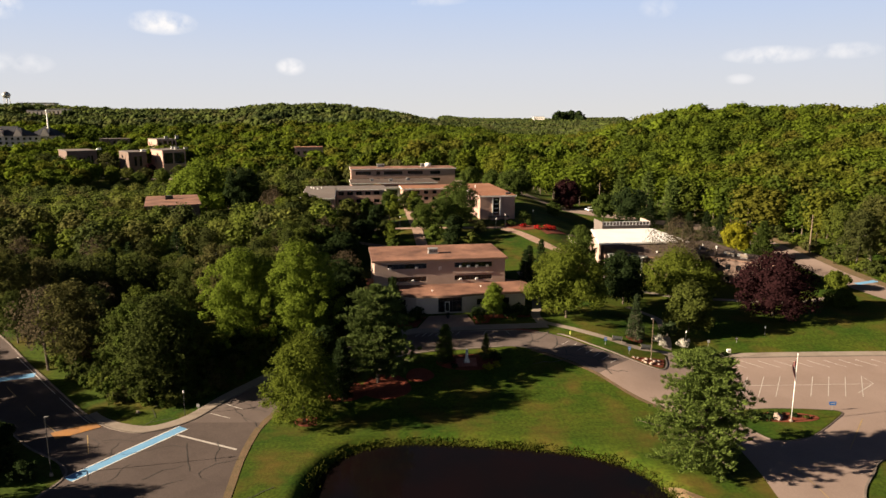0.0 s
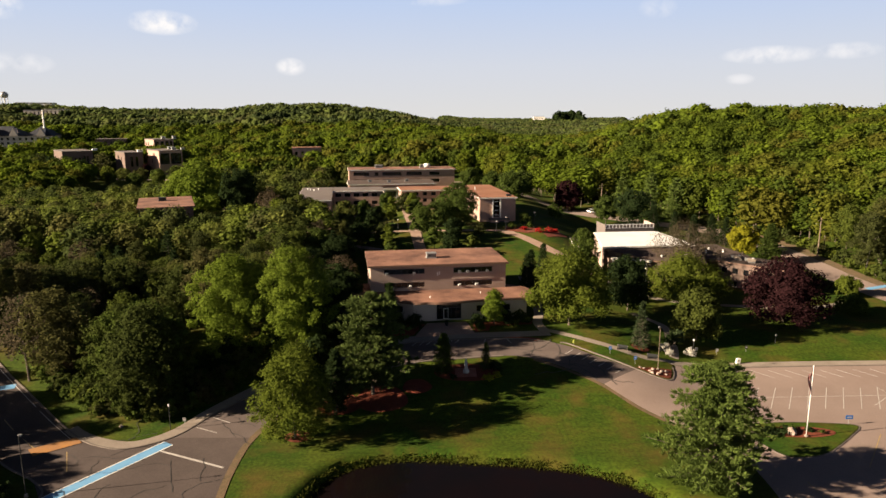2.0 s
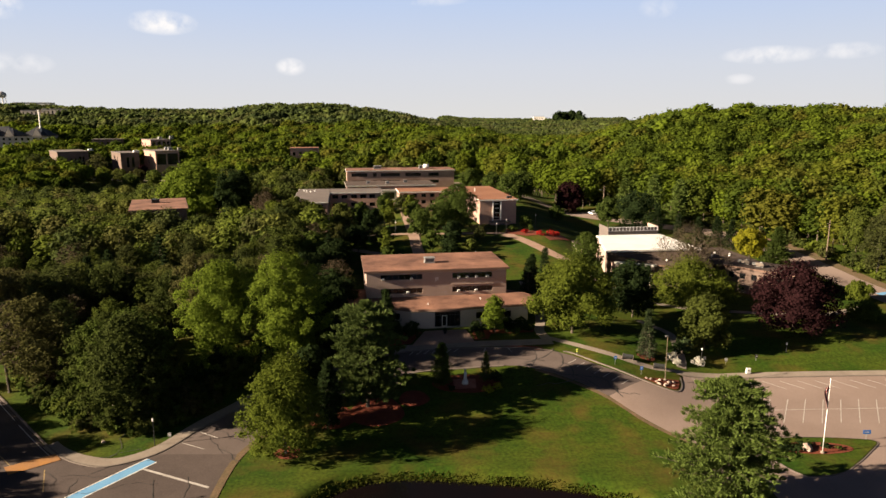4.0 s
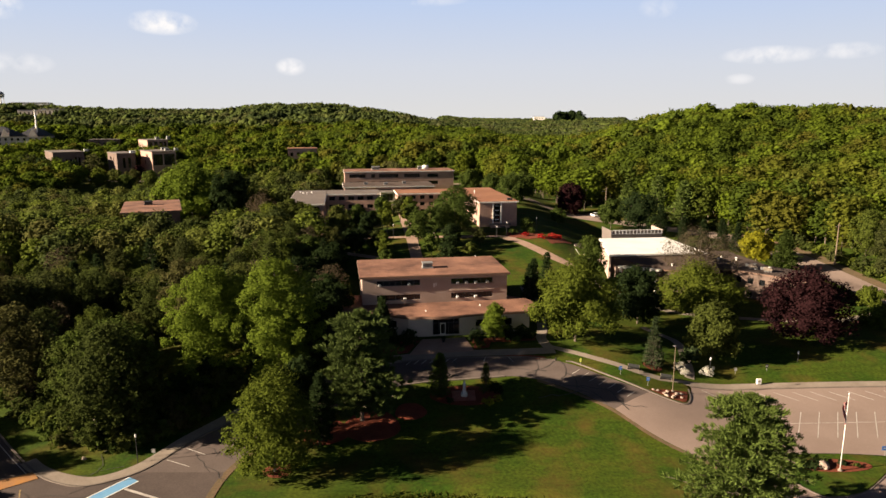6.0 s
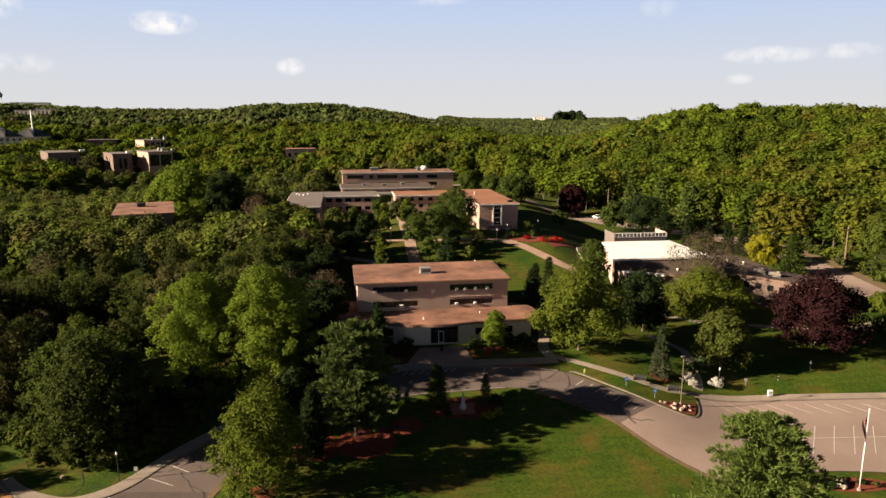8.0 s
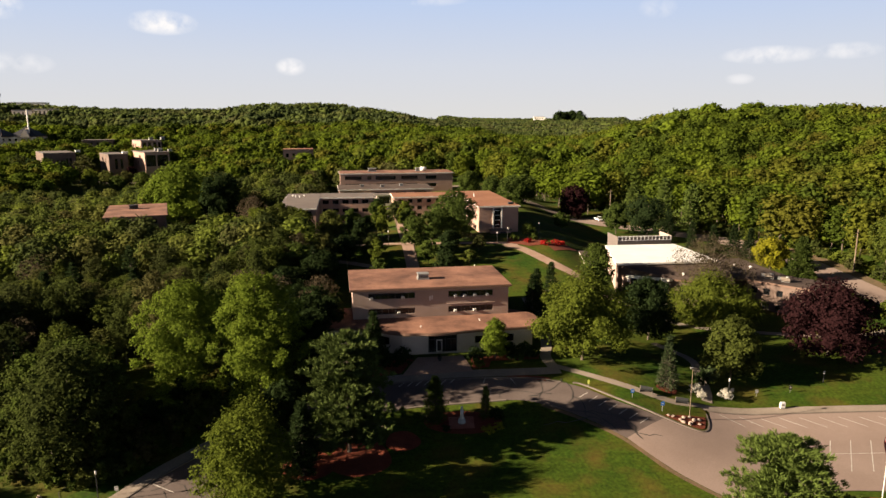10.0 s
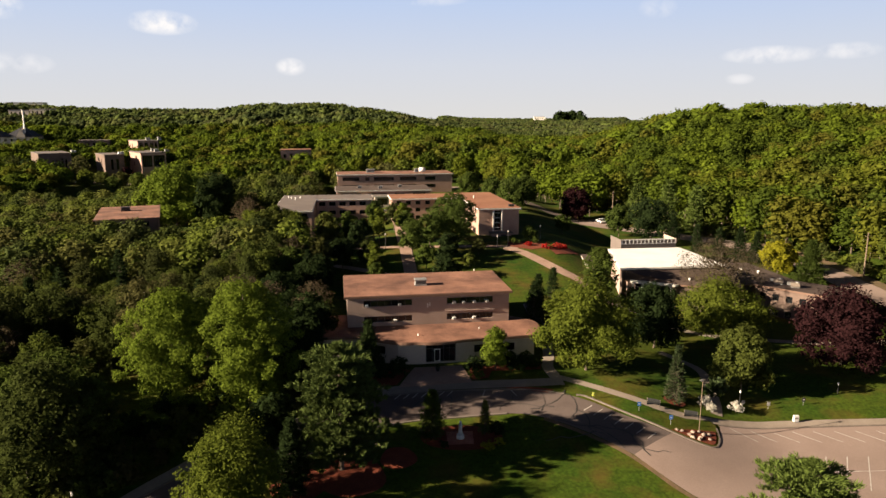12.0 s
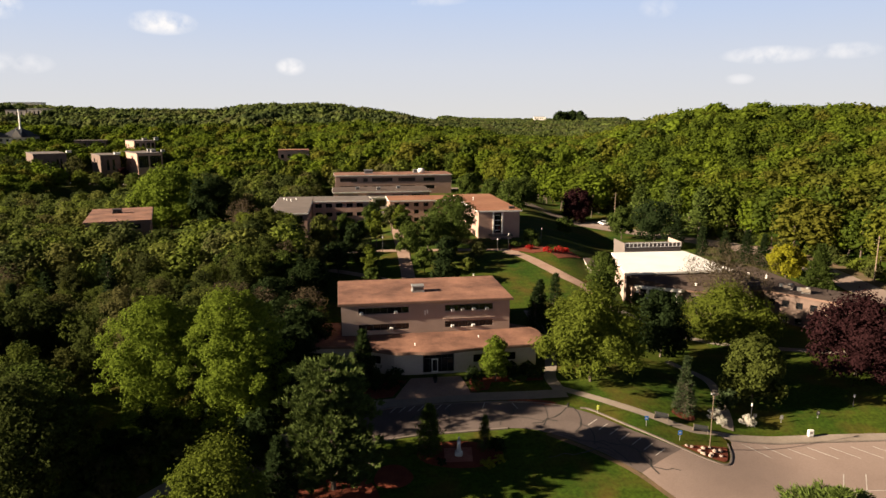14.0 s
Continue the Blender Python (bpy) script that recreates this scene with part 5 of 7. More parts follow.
def leaves(centres, radii, count, size, rng, up_bias=0.15, keep_inside=0.12, corners=3, core=0.55, stray=0.6, fuzz=0.24, heart=None):
    """Small leaf sprays on the shells of rounded clumps, and a dense core within each; returns corners and faces."""
    centres, radii = np.asarray(centres, float), np.asarray(radii, float)
    area = radii[:, 0] * radii[:, 2]
    pick = rng.choice(len(centres), count * 2, p=area / area.sum())
    d = rng.normal(size=(count * 2, 3))
    d[:, 2] += up_bias
    d /= np.linalg.norm(d, axis=1)[:, None]
    p = centres[pick] + d * radii[pick] * rng.normal(0.92, fuzz, (count * 2, 1))
    # thin out what lies deep within other clumps
    depth = np.full(len(p), 9.0)
    for c, r in zip(centres, radii):
        depth = np.minimum(depth, np.linalg.norm((p - c) / r, axis=1))
    ok = (depth > 0.70) | (rng.random(len(p)) < keep_inside)
    p, d = p[ok][:count], d[ok][:count]
    away = p - np.asarray(heart if heart is not None else centres.mean(0))
    away /= np.linalg.norm(away, axis=1)[:, None] + 1e-6
    V = sprays(p, d * 0.5 + away * 0.75 + rng.normal(size=p.shape) * stray + np.array([0, 0, 0.25]), size, rng, corners)
    Fc = np.arange(len(V)).reshape(-1, corners)
    if core and corners == 3:
        # the dense twiggy core of each clump
        octa = np.array([(1, 0, 0), (0, 1, 0), (-1, 0, 0), (0, -1, 0), (0, 0, 1), (0, 0, -1)], float)
        tri = np.array([(0, 1, 4), (1, 2, 4), (2, 3, 4), (3, 0, 4), (1, 0, 5), (2, 1, 5), (3, 2, 5), (0, 3, 5)])
        W = octa[None] * radii[:, None] * core + rng.normal(size=(len(centres), 6, 3)) * radii[:, None] * core * 0.28 + centres[:, None]
        Fc = np.concatenate([Fc, (tri[None] + (np.arange(len(centres)) * 6)[:, None, None]).reshape(-1, 3) + len(V)])
        V = np.concatenate([V, W.reshape(-1, 3)])
    return V, Fc


def broad_crown(rng, h, w, base, count, size, lobes=26, top=0.5, half=False, ragged=0.2, core=0.55, stray=0.6, fuzz=0.24, swell=1.0):
    """A crown of rounded clumps between the heights base and h, w wide, widest at the share top of its height."""
    hc = h - base
    cs, rs = [], []
    for k in range(lobes):
        v = (k + rng.uniform(0.2, 0.8)) / lobes
        if half:
            v = 0.35 + 0.65 * v
        z = base + hc * (0.08 + 0.86 * v)
        prof = 1 - abs((v - top) / (1.02 - top if v > top else top + 0.35)) ** 2.0
        rad = w / 2 * math.sqrt(max(prof, 0.03))
        a = k * 2.39996 + rng.uniform(-0.5, 0.5)
        r = w * rng.uniform(0.075, 0.165) * (1.0 if prof > 0.3 else 0.8) * min(1.0, (34 / lobes) ** 0.45) * swell
        dist = max(0.0, rad - r * 0.75) * rng.uniform(0.72, 1.0 + ragged)
        cs.append((dist * math.cos(a), dist * math.sin(a), min(z, h - r * 0.7)))
        rs.append((r, r, r * rng.uniform(0.7, 1.0)))
    for k in range(max(2, lobes // 6)):
        v = (k + 0.5) / max(2, lobes // 6)
        cs.append((rng.uniform(-0.1, 0.1) * w, rng.uniform(-0.1, 0.1) * w, base + hc * (0.2 + 0.7 * v)))
        r = w * 0.26 * (1 - 0.35 * v)
        rs.append((r, r, r))
    return leaves(cs, rs, count, size, rng, core=core, stray=stray, fuzz=fuzz, heart=(0, 0, base + 0.35 * hc))


def trunk_mesh(rng, h, base, r, w, limbs=7, sides=7):
    bm = bmesh.new()
    lean = Vector((rng.uniform(-0.03, 0.03), rng.uniform(-0.03, 0.03), 0)) * h
    pts = [(0, 0, -0.4), (0, 0, 0.35), tuple(lean * 0.3 + Vector((0, 0, 0.3 * h))), tuple(lean * 0.6 + Vector((0, 0, 0.6 * h))), tuple(lean + Vector((0, 0, 0.9 * h)))]
    tube(bm, pts, [r * 1.6, r * 1.05, r * 0.85, r * 0.5, r * 0.12], sides)
    for k in range(limbs):
        v = rng.uniform(0.25, 0.75)
        z0 = base * 0.6 + (h - base * 0.6) * v * 0.75
        a = k * 2.4 + rng.uniform(-0.4, 0.4)
        reach = w * 0.42 * (1 - 0.5 * v)
        p0 = Vector((0, 0, z0)) + lean * (z0 / h)
        p1 = p0 + Vector((math.cos(a) * reach * 0.5, math.sin(a) * reach * 0.5, reach * 0.45))
        p2 = p0 + Vector((math.cos(a) * reach, math.sin(a) * reach, reach * 0.8))
        tube(bm, [p0, p1, p2], [r * 0.42, r * 0.26, r * 0.08], 5)
    return bm


def needles(rng, tips, count, size, spread):
    """Tufts of narrow needle sprays: each tuft fans out and up from the end of a twig."""
    tips = np.asarray(tips, float)
    pick = rng.integers(0, len(tips), count)
    c, out = tips[pick, :3], tips[pick, 3:6]
    p = c + rng.normal(size=(count, 3)) * spread * np.array([0.5, 0.5, 0.28])
    d = out * 0.7 + rng.normal(size=(count, 3)) * 0.42 + np.array([0, 0, 0.55])
    d /= np.linalg.norm(d, axis=1)[:, None]
    s = np.cross(d, rng.normal(size=(count, 3)))
    s /= np.linalg.norm(s, axis=1)[:, None]
    L = size * rng.uniform(0.6, 1.3, (count, 1))
    V = np.stack([p - s * L * 0.17, p + d * L, p + s * L * 0.17], 1).reshape(-1, 3)
    return V, np.arange(count * 3).reshape(-1, 3)


def pine_tips(rng, h, w, base, whorls=13, per=8, droop=0.1, power=0.8, irregular=0.25):
    tips = []
    for k in range(whorls):
        v = k / (whorls - 1)
        z = base + (h - base) * v * 0.97
        reach = w / 2 * max(0.07, (1 - v) ** power) * (0.65 + 0.35 * min(1, v * 5 + 0.3))
        for j in range(per):
            a = 2 * math.pi * j / per + k * 0.7 + rng.uniform(-0.35, 0.35)
            r = reach * rng.uniform(1 - 2 * irregular, 1 + irregular * 0.4)
            for s in np.linspace(0.35, 1.0, 5):
                q = r * s
                for side in (0, -1, 1):
                    if side and s > 0.9:
                        continue
                    b = a + side * rng.uniform(0.10, 0.24) / max(s, 0.4)
                    tips.append((q * math.cos(b), q * math.sin(b), z + q * (0.18 - droop) + rng.uniform(-0.25, 0.25), math.cos(b + side * 0.5), math.sin(b + side * 0.5), 0.1))
    tips.append((0, 0, h - 0.3, 0, 0, 1))
    return tips


def tree(name, x, y, turn, label, crown, leaf, bm_trunk, bark="bark", category="tree", group=""):
    o = empty(name, pose(x, y, gz(x, y), 0, 0, turn), label, category, group)
    part("trunk", bm_trunk, bark, o)
    part_np("crown", crown[0], crown[1], leaf, o)
    return o


def broad_tree(x, y, h, w, leaf, label, seed, base=None, count=None, size=0.46, fine=0.68, lobes=28, top=0.5, bark="bark", name="tree", ragged=0.2, r=None, core=0.55, limbs=9):
    rng = np.random.default_rng(seed)
    base = h * 0.2 if base is None else base
    count = int((count or 30 * w * (h - base)) / fine ** 2)
    size *= fine * 1.15
    c = broad_crown(rng, h, w, base, count, size, lobes, top, ragged=ragged, core=core)
    return tree(name, x, y, seed * 37 % 360, label, c, leaf, trunk_mesh(rng, h, base, r or 0.011 * h + 0.006 * w, w, limbs), bark)


def pine_tree(x, y, h, w, leaf, label, seed, base=1.0, count=6000, size=0.75, whorls=13, per=8, power=0.75, droop=0.1, spread=0.42, irregular=0.25, name="pine_tree"):
    rng = np.random.default_rng(seed)
    tips = pine_tips(rng, h, w, base, whorls, per, droop, power, irregular)
    bm = bmesh.new()
    tube(bm, [(0, 0, -0.4), (0, 0, 0.5), (0, 0, h * 0.5), (0, 0, h * 0.95)], [0.024 * h, 0.018 * h, 0.011 * h, 0.02], 8)
    for k in range(0, len(tips) - 13, 13):
        t = tips[k + 12]
        tube(bm, [(0, 0, t[2] - math.hypot(t[0], t[1]) * (0.18 - droop)), t[:3]], [0.06, 0.02], 4, close=False)
    return tree(name, x, y, 0, label, needles(rng, tips, count, size, spread), leaf, bm)


def shrub(x, y, h, w, leaf, label, seed, count=None, size=0.3, name="shrub", group=""):
    rng = np.random.default_rng(seed)
    if leaf == "blossom":
        size, count = 0.15, int(260 * w * h)
    c = broad_crown(rng, h, w, 0.05, count or int(60 * w * h), size, 12, 0.42, core=0 if leaf == "blossom" else 0.55, ragged=0.45 if leaf == "blossom" else 0.2)
    bm = bmesh.new()
    for k in range(4):
        tube(bm, [(0, 0, -0.1), (0.2 * w * math.cos(k * 1.6), 0.2 * w * math.sin(k * 1.6), 0.6 * h)], [0.04, 0.015], 4)
    o = empty(name, pose(x, y, gz(x, y) + 0.05), label, "shrub", group)
    part("stems", bm, "bark", o)
    part_np("foliage", c[0], c[1], leaf, o)
    return o


# the trees of the grounds
pine_tree(33.8, 82.8, 16.4, 15.8, "needle", "large soft-needled green pine beside the pond", 3, base=0.7, count=92000, size=0.42, whorls=16, per=12, power=0.33, irregular=0.42, spread=0.36)
pine_tree(-11.0, 108.4, 16.6, 14.2, "needle_dark", "large dark green pine in a mulch bed", 4, base=2.4, count=70000, size=0.56, whorls=12, per=10, power=0.26, irregular=0.32, spread=0.30)
broad_tree(-21.0, 96.3, 13.4, 11.8, "leaf_bright", "dense yellow-green birch in a ring of mulch", 5, base=0.4, top=0.24, size=0.34, count=7000, lobes=110, bark="bark_pale", ragged=0.12, fine=0.56)
broad_tree(24.9, 132.7, 14.2, 13.8, "leaf_bright", "broad yellow-green maple on the lawn", 6, base=2.0, top=0.42, count=7000, lobes=48, ragged=0.35, fine=0.6)
broad_tree(39.6, 145.0, 11.6, 9.0, "leaf_dark", "dark green tree beside the maple", 7, base=0.8, count=4200, lobes=50)
broad_tree(55.5, 155.5, 9.2, 16.5, "leaf_bright", "broad low weeping bright green tree", 8, base=0.6, top=0.35, count=8000, lobes=80, size=0.36)
broad_tree(48.9, 130.2, 10.4, 8.8, "leaf_olive", "rounded mid-green tree on the lawn", 9, base=1.0, top=0.45, count=4600, lobes=30)
broad_tree(69.6, 138.8, 13.0, 14.4, "leaf_copper", "broad copper-purple beech on the lawn", 10, base=0.9, top=0.42, count=6400, lobes=46, ragged=0.35)
pine_tree(36.6, 124.6, 8.5, 4.5, "needle_blue", "narrow blue-green spruce in a mulch ring", 11, base=0.3, count=3600, size=0.42, whorls=22, per=10, power=0.95, droop=0.3, spread=0.2, irregular=0.08, name="spruce")
broad_tree(10.3, 132.6, 7.2, 4.4, "leaf_fresh", "slender dense green tree before the entrance front", 12, base=0.7, count=2600, size=0.30, lobes=44, top=0.4)
pine_tree(0.4, 114.6, 6.8, 4.8, "leaf_green", "dense young upright tree beside the statue", 13, base=0.2, count=6000, size=0.36, whorls=16, per=10, droop=0.05, power=0.6, spread=0.34, irregular=0.2, name="young_tree")
pine_tree(7.6, 115.6, 4.6, 2.6, "leaf_green", "dense young upright tree beside the statue", 14, base=0.2, count=1700, size=0.32, whorls=12, per=8, droop=0.05, power=0.7, spread=0.28, irregular=0.2, name="young_tree")
pine_tree(-9.8, 130.6, 8.8, 6.2, "leaf_dark", "dark conifer before the low roof", 15, base=0.4, count=5600, size=0.5, whorls=14, droop=0.25, spread=0.3, name="conifer")
for k, (x, y, h, w) in enumerate(((18.6, 150, 9.5, 5.5), (22.5, 153, 11, 5.5), (26.5, 149, 9, 6), (20.5, 158, 8, 5))):
    pine_tree(x, y, h, w, "leaf_dark", "dark conifer beside the office building", 20 + k, base=0.4, count=2200, size=0.55, whorls=13, droop=0.22, spread=0.35, name="conifer")
broad_tree(4.2, 205.0, 12.6, 12.4, "leaf_green", "large rounded green tree before the dormitory", 30, base=0.8, top=0.45, count=5200, lobes=34)
for k, (x, y, h, w, leaf) in enumerate(((-5.5, 190, 9.5, 7, "leaf_green"), (-16.5, 207, 10, 6, "leaf_green"), (-2.0, 182, 6.0, 4.5, "leaf_green"), (2.6, 176.5, 5.2, 6, "leaf_dark"), (-22, 187, 5.2, 6.4, "leaf_dark"), (-16.5, 188.5, 4.5, 5, "leaf"),
                                         (-32, 226, 6.5, 4.5, "leaf_green"), (-12.2, 222, 8, 4.5, "leaf"), (-19.8, 246.5, 7.5, 5.5, "leaf_dark"), (-9.0, 214, 9, 5, "leaf_bright"), (-13.5, 178, 8, 4.0, "leaf_bright"),
                                         (-41, 204, 12.5, 9, "leaf_olive"), (-49, 209, 13, 10, "leaf_bright"), (-36, 198, 9, 8, "leaf_olive"), (-28, 202, 9, 7, "leaf"), (-23.5, 206, 9, 5, "leaf_green"), (-20, 199.5, 7, 5, "leaf_dark"), (-24, 214, 5.5, 4.5, "leaf_dark"), (-14.5, 201.5, 9.5, 4.5, "leaf_bright"), (-39, 214, 10, 8, "leaf_bright"), (-45.5, 213, 11, 8, "leaf_bright"), (-1.5, 197, 9, 6, "leaf_green"), (3.2, 186.5, 7, 5.5, "leaf_dark"), (-34, 191, 9, 7, "leaf_dark"), (-44, 197, 12, 8, "leaf_olive"), (-30, 210, 5.0, 5, "leaf_dark"), (-26, 179, 9, 6, "leaf"), (10.5, 192, 4.0, 3.4, "leaf"), (36.5, 224, 5.5, 5, "leaf_green"), (24.5, 205, 4.0, 4.0, "leaf_green"), (-7.5, 205, 8, 5, "leaf_green"),
                                         (-36, 180, 8.5, 7, "leaf_dark"), (-31, 173, 8.5, 7, "leaf_green"), (-21, 180.5, 6.5, 5, "leaf_dark"), (-36, 169, 9.5, 8, "leaf"), (-43, 179, 10, 8, "leaf_green"), (-25, 172, 7, 6, "leaf_dark"), (-48, 188, 10, 8, "leaf_olive"), (-12.5, 171, 5.5, 4.5, "leaf_green"),
                                         (3.5, 190, 4.2, 4.2, "leaf"), (8, 183, 3.2, 3.4, "leaf"), (-24, 222, 7, 4.5, "leaf_green"),)):
    broad_tree(x, y, h, w, leaf, {"leaf_dark": "dark green small tree beside the campus path", "leaf_bright": "fresh yellow-green young tree beside the campus path", "leaf_brown": "brownish tree in bud beside the campus path"}.get(leaf, "green tree beside the campus path"), 40 + k, count=int(24 * w * h), size=0.5, lobes=18)
broad_tree(49.0, 268.5, 11.5, 11, "leaf_copper", "copper-purple tree beside the far road", 62, base=0.8, count=2600, size=0.7)
for k, (x, y, h, w) in enumerate(((74, 246, 16, 11), (66, 254, 14, 9), (80, 238, 15, 10))):
    pine_tree(x, y, h, w, "needle", "tall grey-green pine beside the far road", 64 + k, base=1.5, count=3600, size=1.0, whorls=12, per=8, power=0.6, irregular=0.3)
broad_tree(85.0, 194.0, 7.6, 8.6, "leaf_yellow", "bright yellow-green tree behind the white-roofed hall", 68, base=0.8, count=2600, size=0.55)
pine_tree(88.2, 185.0, 10.2, 9.6, "leaf_green", "dense green conifer behind the hall", 69, base=0.4, count=9000, size=0.7, whorls=14, droop=0.2)
broad_tree(34.6, 167.5, 11.0, 7.6, "leaf_green", "green tree at the corner of the white-roofed hall", 70, base=0.6, count=2600, size=0.42)
broad_tree(59.0, 166.5, 15.0, 15, "leaf_brown", "thin-leaved brownish tree in bud before the hall", 71, base=4.5, count=3600, size=0.28, lobes=60, ragged=0.5, core=0, limbs=40)
for k, (x, y, h, w) in enumerate(((63.5, 228, 12.5, 13), (56, 236, 10, 8))):
    broad_tree(x, y, h, w, "leaf_dark" if k == 0 else "leaf_green", "spreading dark tree beside the far road", 160 + k, base=1.6, count=2200, size=0.6)
for k, (x, y, h, w) in enumerate(((80.5, 206, 8.5, 6), (83.5, 203, 8.0, 6), (77, 211, 7.0, 5), (68, 222, 8, 6))):
    pine_tree(x, y, h, w, "leaf_dark", "dark dense conifer behind the hall", 165 + k, base=0.3, count=2400, size=0.6, whorls=13, droop=0.2, name="conifer")
pine_tree(72.0, 214, 7.5, 5, "leaf_dark", "dark conifer behind the equipment screen", 72, base=0.3, count=1800, size=0.6, whorls=12, droop=0.25)
broad_tree(94.0, 158.5, 4.5, 5.5, "leaf_bright", "pale green small tree beside the road", 73, base=0.4, count=1300)
for k, (x, y, h, w) in enumerate(((26, 264, 11.5, 11), (20, 277, 10.5, 9), (33, 284, 11, 10), (12, 300, 10, 9))):
    broad_tree(x, y, h, w, "leaf_green", "rounded green tree between dormitory and road", 175 + k, base=1.0, count=1500, size=0.65, lobes=34)
broad_tree(-66, 262, 14, 9, "leaf_brown", "bare brownish tree in bud above the wood", 172, base=4, count=900, size=0.4, lobes=44, ragged=0.5, core=0, limbs=30)
broad_tree(88.0, 146.0, 3.6, 6.5, "leaf_green", "low spreading green tree on the lawn", 74, base=0.3, count=1300)
broad_tree(-25.4, 119.6, 20.2, 11.5, "leaf_fresh", "tall bright green tree at the edge of the wood", 75, base=0.8, count=12000, lobes=110, size=0.40, top=0.42, fine=0.56, ragged=0.4, core=0.3)
broad_tree(-37.4, 123.2, 16.8, 13.0, "leaf_fresh", "tall bright green tree at the edge of the wood", 76, base=0.6, count=12000, lobes=110, size=0.40, top=0.5, fine=0.56, ragged=0.4, core=0.3)
# both groups stand in deep shade, painted in with the dark leaves
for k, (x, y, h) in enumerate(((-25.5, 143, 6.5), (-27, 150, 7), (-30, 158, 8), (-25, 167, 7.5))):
    broad_tree(x, y, h, 8.5, "leaf_dark", "low woodland tree close to the office building, darkened for shade", 90 + k, base=2.5, count=2400, lobes=36)
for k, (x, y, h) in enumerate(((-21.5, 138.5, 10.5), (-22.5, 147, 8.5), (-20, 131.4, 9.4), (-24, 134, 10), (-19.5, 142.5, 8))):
    broad_tree(x, y, h, 6.5, "leaf_dark", "dark tree against the end of the office building, deepened for shade", 95 + k, base=0.8, count=2000, lobes=30)
pine_tree(-74.8, 151.0, 14.5, 7.6, "leaf_dark", "tall dark spruce among the broad-leaved trees", 84, base=0.6, count=9000, size=0.5, whorls=18, per=10, power=0.7, droop=0.2, irregular=0.15, name="spruce")
broad_tree(-102, 292, 21, 26, "leaf_fresh", "great spreading bright green tree beyond the lodge", 77, base=2, count=6500, lobes=50, size=0.95)
for k, (x, y, h, w, leaf) in enumerate(((-211, 430, 17, 11, "leaf"), (-221, 425, 13, 11, "leaf_dark"), (-203, 420, 9, 9, "leaf_bright"), (-192, 418, 8, 9, "leaf"), (-181, 416, 8, 9, "leaf"), (-170, 414, 8, 9, "leaf_green"), (-160, 415, 10, 10, "leaf"), (-232, 424, 12, 10, "leaf"), (-212, 412, 9, 10, "leaf_green"), (-242, 430, 15, 12, "leaf_dark"), (-252, 434, 17, 12, "leaf"), (-236, 434, 15, 10, "leaf_green"), (-197, 408, 7, 9, "leaf_bright"), (-180, 404, 7, 9, "leaf_green"), (-165, 402, 8, 9, "leaf"))):
    broad_tree(x, y, h, w, leaf, "broad-leaved tree before the distant brick blocks", 180 + k, base=0.8, count=500, size=0.9, lobes=26)
broad_tree(-186, 436, 9, 7, "leaf_copper", "dark red tree before the distant brick blocks", 79, base=1, count=700, size=0.9)
broad_tree(-84, 285, 20, 16, "leaf_dark", "large dark green tree beyond the lodge", 78, base=2, count=3800, size=0.9)

# dark green leaves that also carry the shade these trees stand in
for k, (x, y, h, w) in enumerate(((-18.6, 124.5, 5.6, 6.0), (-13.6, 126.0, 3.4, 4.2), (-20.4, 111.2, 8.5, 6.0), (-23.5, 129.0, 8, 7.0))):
    broad_tree(x, y, h, w, "leaf_dark", "broad-leaved tree overhanging the drive, leaves darkened for shade", 140 + k, base=1.2, count=2600, lobes=34)
for k, (x, y, h, w) in enumerate(((-44.5, 106.5, 14.5, 8.5), (-47.5, 110.5, 15, 8.5), (-51.5, 108.5, 14, 8))):
    broad_tree(x, y, h, w, "leaf_green", "tall thin-leaved tree at the corner of the wood", 146 + k, base=3.0, count=2600, lobes=60, ragged=0.5, limbs=20, size=0.4)
pine_tree(-16.2, 103.6, 9.5, 7.0, "leaf_dark", "dark ragged conifer between the birch and the pine", 83, base=0.8, count=6000, size=0.6, whorls=12, irregular=0.35, name="conifer")
for k, (x, y, h, w) in enumerate(((-60, 55, 14, 9), (-72, 57, 13, 9), (-57, 47, 17, 10), (-104, 112, 10, 8), (-69, 85, 5, 6), (-90, 101, 13, 8), (-80, 87, 7.5, 7), (-116, 124, 13, 9), (-73, 77, 7, 7), (-98, 108, 12, 7), (-66, 70, 11, 8), (-64, 79, 5.0, 6), (-86, 78, 15, 9), (-94, 92, 14, 9), (-106, 101, 15, 9), (-62, 88, 3.0, 4), (-124, 116, 15, 10), (-79.5, 92.2, 12.5, 7.5), (-84, 97.5, 11, 6))):
    broad_tree(x, y, h, w, "leaf_dark" if k % 2 else "leaf_green", "tall dark tree beside the side road", 120 + k, base=2, count=2600, lobes=32)
for k, (x, y) in enumerate(((-84, 206), (-77, 207), (-70, 206), (-90, 203), (-64, 205), (-97, 206))):
    broad_tree(x, y, 9.6 + (k % 3) * 0.8, 8, "leaf", "broad-leaved tree before the lodge", 130 + k, base=1.5, count=1500, lobes=26)

# undergrowth along the edge of the wood
EDGE = smooth_line([(-86, 131), (-70, 116.5), (-61, 109), (-54.5, 104.6), (-48, 102.6), (-42.5, 102.2), (-39, 105.5), (-35.5, 110), (-30, 116)], 4)
